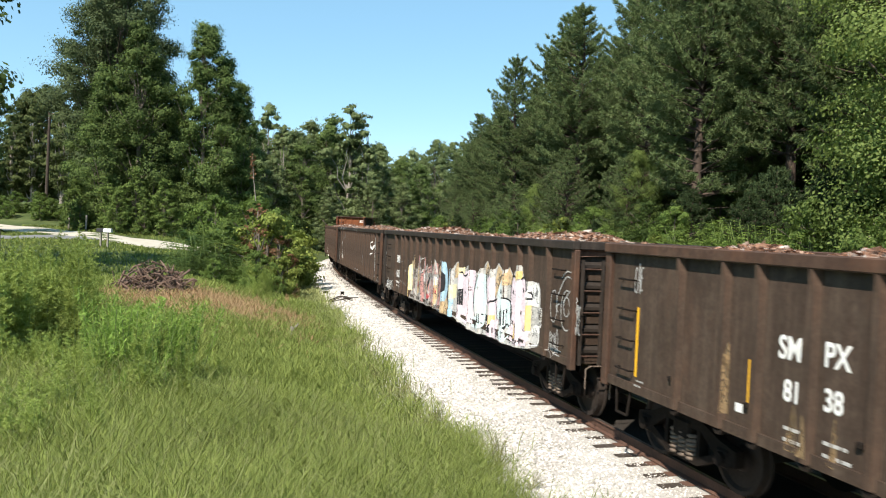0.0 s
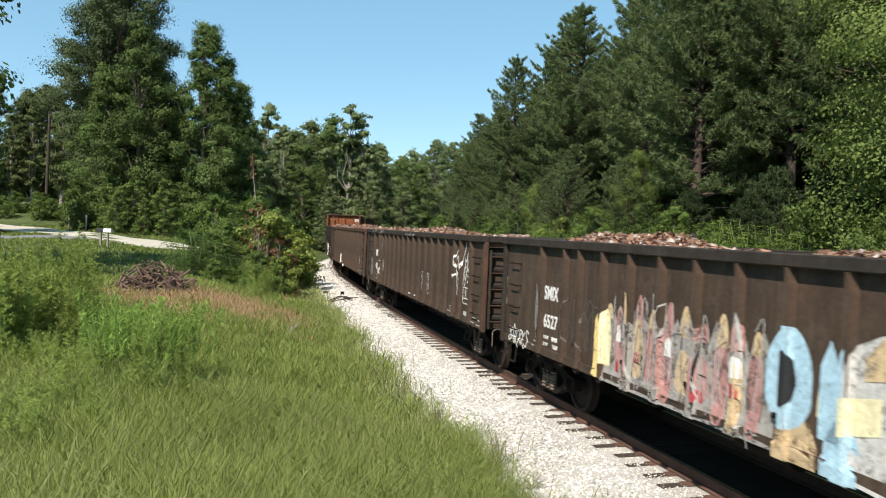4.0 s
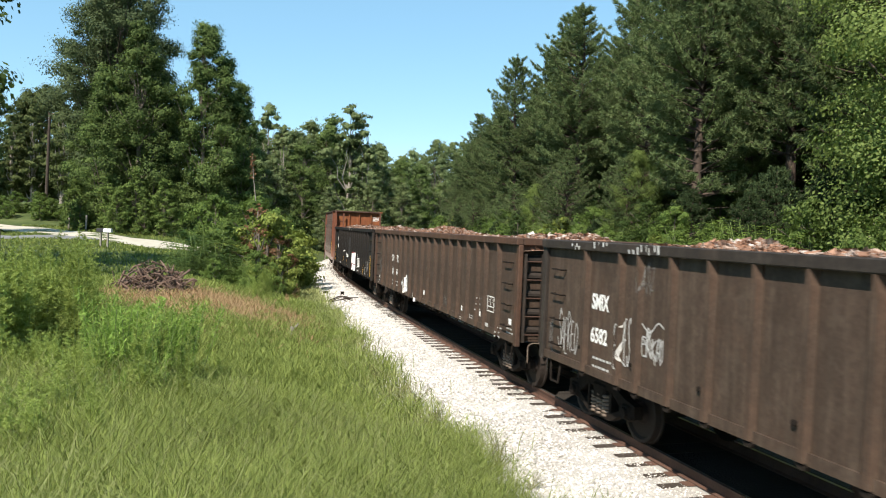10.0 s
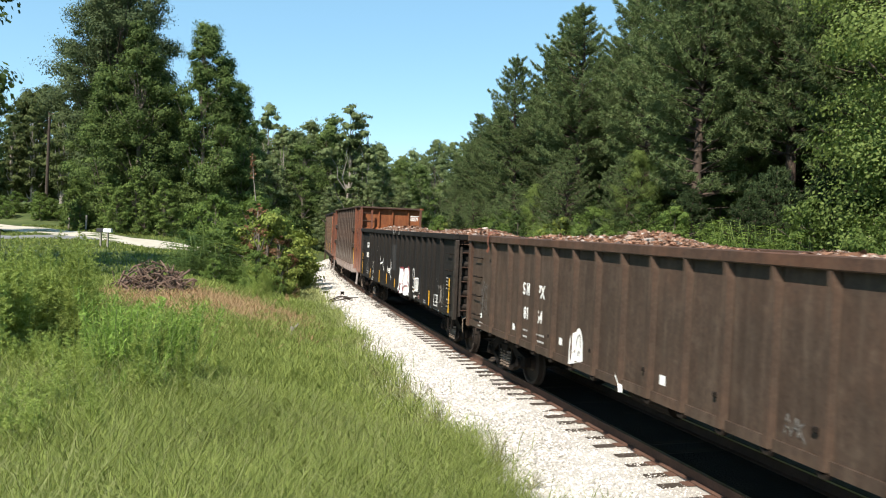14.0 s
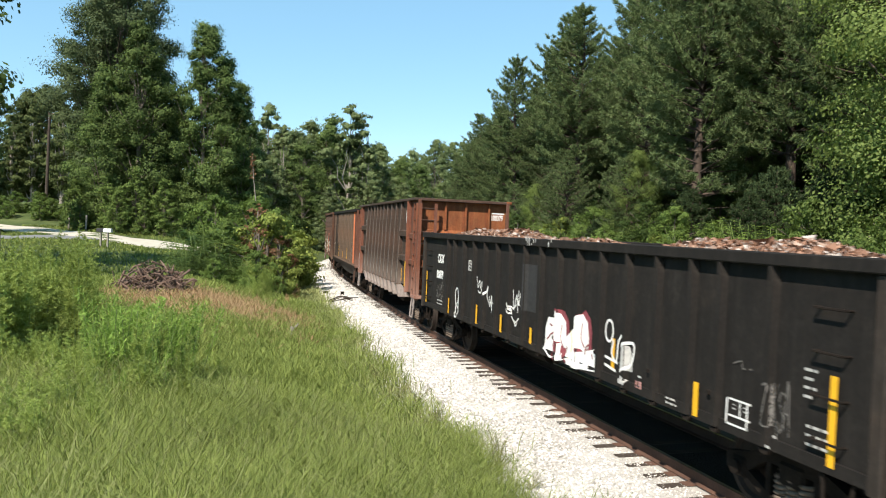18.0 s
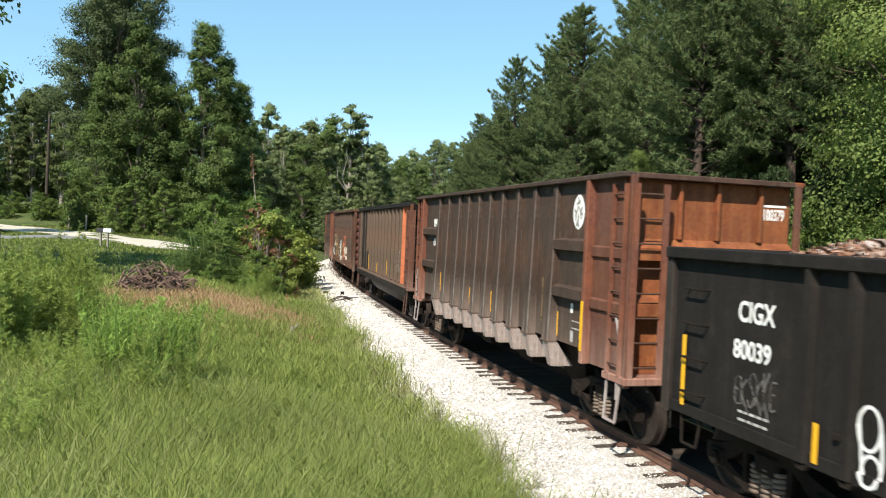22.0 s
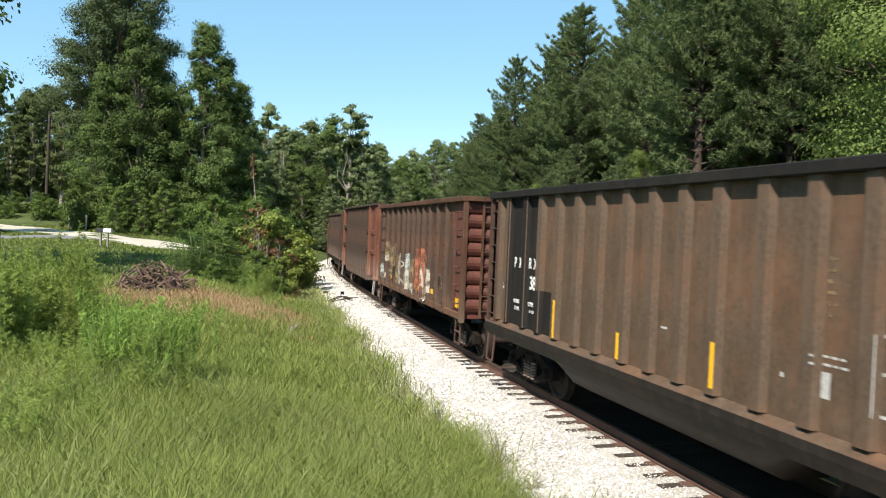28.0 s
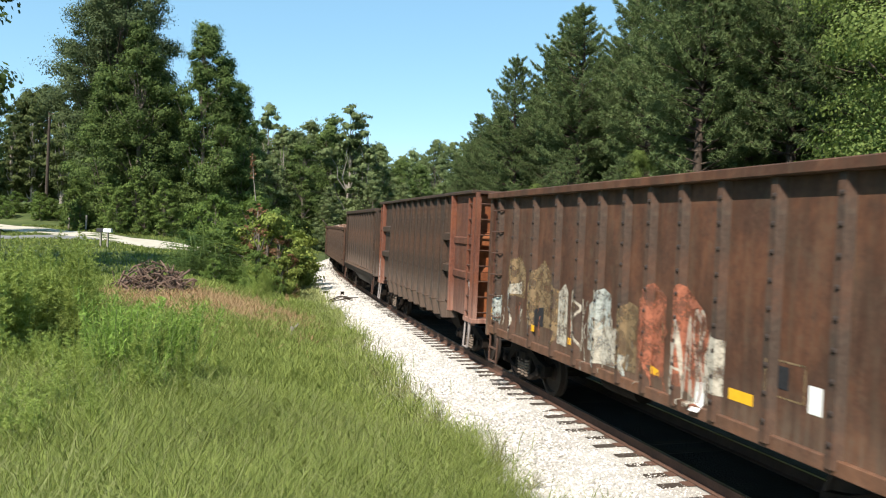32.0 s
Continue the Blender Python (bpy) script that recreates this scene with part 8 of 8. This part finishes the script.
c.bar(75.05, 1.84, 0.09, 0.16)
c.lines(74.98, 1.70, 0.34, 2, 0.03, 0.12)
c.bar(75.02, 1.36, 0.10, 0.18, PAINT["chalk"])
for u0, a, b in ((76.02, 1.38, 1.8), (79.3, 1.4, 1.85), (81.0, 1.4, 1.8), (83.6, 1.5, 2.0)):
    c.stripe(min(POSTS5, key=lambda q: abs(q - u0)) - 0.14, a, b, 0.08)
part("reflector_stripe", Geo().box(74.325 - c.mid, 74.41 - c.mid, SIDE + 0.131, SIDE + 0.135, 1.3, 2.1), M["yellow"], c.car, "yellow reflective stripe")
c.lines(84.1, 1.75, 0.5, 2, 0.03, 0.12)
c.fill([(76.3, 76.25, flat(1.5), flat(2.35))], "dirt", "stain", "pale stain")
e = CARS[5]
end_no = bpy.data.curves.new("end_number", "FONT")
end_no.body, end_no.size, end_no.extrude, end_no.offset = "100379", 0.24, 0.002, 0.006
tmp_no = bpy.data.objects.new("end_number", end_no)
scene.collection.objects.link(tmp_no)
me_no = bpy.data.meshes.new_from_object(tmp_no.evaluated_get(bpy.context.evaluated_depsgraph_get()))
bpy.data.objects.remove(tmp_no)
me_no.materials.clear()
me_no.materials.append(M["white"])
for v in me_no.vertices:
    v.co = (-(e[2] - 0.36) - 0.004 - v.co.z, -0.93 - v.co.x * 0.55, 3.50 + v.co.y)
tagged(new("end_number", me_no), "white stencilled number").parent = e[0]
part("small_print", Geo().box(-(e[2] - 0.36) - 0.008, -(e[2] - 0.36) - 0.004, -1.36, -0.95, 3.70, 3.735), M["white"], e[0], "small white stencilled print")

# tub car with the black number panel
c = Sign(6)
c.fill([(97.75, 96.25, flat(1.32), flat(3.84))], "jet", "number_panel", "black painted number panel", 0.0007)
c.fill([(96.25, 95.5, flat(1.32), flat(2.1))], "jet", "number_panel", "black painted lower panel", 0.0007)
c.y = SIDE + 0.010
c.text("P", 97.50, 2.46, 0.20, 0.8)
c.text("M", 97.24, 2.46, 0.20, 0.8)
c.text("R", 96.76, 2.47, 0.20, 0.8)
c.text("X", 96.52, 2.47, 0.20, 0.8)
c.text("1", 97.16, 2.06, 0.24, 0.8)
c.text("38", 96.68, 2.08, 0.25, 0.8)
c.text("LD LMT", 97.46, 1.76, 0.07, 0.9)
c.text("LT WT", 97.42, 1.62, 0.07, 0.9)
c.text("21170", 96.72, 1.76, 0.075, 0.95)
c.lines(96.66, 1.63, 0.24, 1, 0.08)
c.fill([(98.1, 97.82, flat(2.0), lambda f: 2.0 + 0.36 * (1 - abs(2 * f - 1)))], "white", "warning_triangle", "small white triangle", 0.006)
for u0, a, b in ((95.36, 1.34, 2.0), (93.1, 1.36, 1.75), (90.85, 1.4, 1.95), (87.8, 1.45, 2.5)):
    c.stripe(u0, a, b, 0.08)
for a, b, w, h in ((88.55, 1.62, 0.03, 0.75), (88.55, 2.34, 0.34, 0.03), (88.55, 1.62, 0.34, 0.03), (88.55, 2.0, 0.34, 0.03), (89.25, 1.65, 0.14, 0.26), (92.1, 1.95, 0.14, 0.03), (89.8, 1.75, 0.05, 0.05)):
    c.bar(a, b, w, h, PAINT["chalk"], "data_box", "white outlined data box")
c.lines(89.3, 2.05, 0.4, 2, 0.035, 0.08, PAINT["chalk"])
c.lines(89.2, 3.0, 0.12, 6, 0.05, 0.11, PAINT["dirt"])
c.fill([(87.72, 87.60, flat(1.75), hump(1.8, 1.98, 0.4))], "white", "paint_spot", "white paint spot", 0.004)

# riveted red car with the washed-out piece
c = Sign(7)
for u0, z0, w, h in ((104.1, 1.33, 0.42, 0.13), (105.9, 1.30, 0.32, 0.11), (108.4, 1.30, 0.28, 0.11), (110.0, 1.32, 0.26, 0.12)):
    c.bar(u0, z0, w, h, M["yellow"], "reflector_block", "yellow reflective block")
for u0, w in ((101.44, 0.25), (101.12, 0.12)):
    marks(c.car, u0, 1.22, w, 0.24, SIDE + 0.011, c.mid, M["yellow"], "reflector_block", "yellow reflective block")
c.band([(105.31, 1.97), (105.23, 2.53), (105.07, 2.58), (104.6, 2.25), (104.46, 1.81)], [(105.24, 1.34), (104.78, 1.18), (104.42, 1.43)], "orange", 0.006, "washed-out orange graffiti")
c.band([(106.14, 2.29), (105.78, 2.54), (105.47, 2.37)], [(106.05, 1.46), (105.35, 1.34)], "orange", 0.005, "washed-out orange graffiti")
c.band([(106.77, 1.95), (106.42, 2.22), (106.17, 2.16)], [(106.68, 1.21), (106.06, 1.22)], "dirt", 0.005, "tan washed-out patch")
c.band([(107.66, 2.04), (107.2, 2.35), (106.96, 2.26)], [(107.57, 1.33), (106.84, 1.27)], "ice", 0.006, "washed-out pale blue graffiti")
c.band([(107.51, 1.57), (107.06, 1.79), (106.75, 1.77)], [(107.46, 1.17), (106.68, 1.19)], "pale", 0.007, "washed-out white graffiti")
c.band([(104.58, 1.76), (104.39, 2.02), (104.2, 1.98)], [(104.54, 1.38), (104.13, 1.31)], "pale", 0.007, "washed-out white graffiti")
c.band([(104.74, 1.39), (104.55, 1.43)], [(104.67, 1.05), (104.55, 1.06)], "white", 0.008, "white paint drip")
c.band([(111.29, 2.47), (110.68, 2.7), (110.36, 2.43)], [(111.21, 1.9), (110.28, 1.87)], "dirt", 0.005, "tan washed-out patch")
c.band([(110.26, 2.23), (109.5, 2.67), (108.78, 2.13)], [(110.15, 1.42), (108.69, 1.47)], "dirt", 0.005, "tan washed-out patch")
c.band([(111.09, 2.09), (110.53, 2.19)], [(111.06, 1.92), (110.5, 1.95)], "pale", 0.007, "washed-out white graffiti")
c.band([(112.2, 1.7), (111.62, 1.84)], [(112.13, 1.28), (111.53, 1.28)], "ice", 0.006, "washed-out pale blue graffiti")
c.band([(108.83, 2.13), (108.58, 2.31), (108.45, 2.16)], [(108.72, 1.25), (108.33, 1.23)], "pale", 0.007, "washed-out white graffiti")
c.band([(109.83, 1.74), (109.44, 1.81)], [(109.79, 1.44), (109.39, 1.45)], "black", 0.009, "black painted patch")
rnd7 = random.Random(70)
for i in range(46):
    u_ = 104.21 + (7.97) * rnd7.random()
    z_, h_ = rnd7.uniform(1.08, 1.7), rnd7.uniform(0.15, 0.55)
    c.strokes([[(u_, z_ + h_), (u_ + rnd7.uniform(-0.08, 0.08), z_ + h_ * 0.5), (u_ + rnd7.uniform(-0.05, 0.05), z_)]], rnd7.uniform(0.012, 0.04), rnd7.choice(("pale", "dirt", "ice", "ghost", "orange", "pale")), "graffiti_line", "thin washed-out graffiti run")
c.fill([(109.85, 109.6, flat(1.42), flat(1.72)), (103.3, 103.14, flat(1.62), flat(1.86))], "black", "paint_patch", "black painted patch", 0.005)
c.fill([(102.85, 102.66, flat(1.46), flat(1.74))], "white", "paint_patch", "white painted patch", 0.005)
for a, b, w, h in ((103.4, 1.52, 0.5, 0.02), (103.4, 1.9, 0.5, 0.02), (103.4, 1.52, 0.02, 0.4), (102.92, 1.52, 0.02, 0.4)):
    c.bar(a, b, w, h, PAINT["dirt"], "data_box", "faint outlined data box")
c.strokes(scrawl(105.3, 1.2, 0.9, 1.0, 9, 51) + scrawl(108.3, 1.3, 1.4, 0.9, 10, 52), 0.03, "pale", "graffiti_line", "faint pale graffiti lines")
c.strokes(scrawl(106.1, 1.3, 0.7, 0.9, 6, 53), 0.03, "orange", "graffiti_line", "faint orange graffiti lines")
c.stripe(112.25, 1.25, 1.5, 0.07)


# ------------------------------------------------------------------ what moves
SPEED_T = (0, 4, 8, 12, 16, 20, 24, 28, 32)
SPEED_V = (3.289, 3.285, 3.252, 3.278, 3.226, 3.195, 3.294, 3.345, 3.391)
_t = np.arange(0, 32.05, 0.05)
_v = np.interp(_t, SPEED_T, SPEED_V)
_d = np.concatenate([[0], np.cumsum((_v[1:] + _v[:-1]) / 2 * 0.05)])


def gone(t):
    return float(np.interp(t, _t, _d))


def car_pose(u, half, t):
    """Where a car stands at t: its two trucks on the track."""
    s, b = u - gone(t), half - 1.7
    xa, ya, _a = line(s - b)
    xb, yb, _b = line(s + b)
    yaw = math.atan2(yb - ya, xb - xa)
    return pose((xa + xb) / 2, (ya + yb) / 2, 0, math.degrees(CANT), 0, math.degrees(yaw))


def motions():
    times = [i * 0.5 for i in range(65)]
    for ob, u, half in ROLLING:
        walk(ob, [(t, car_pose(u, half, t)) for t in times])
    spin = [i * 0.2 for i in range(161)]
    for w, x in WHEELSETS:
        walk(w, [(t, pose(x, 0, WHEEL_R, 0, -math.degrees(gone(t) / WHEEL_R), 0)) for t in spin])


motions()
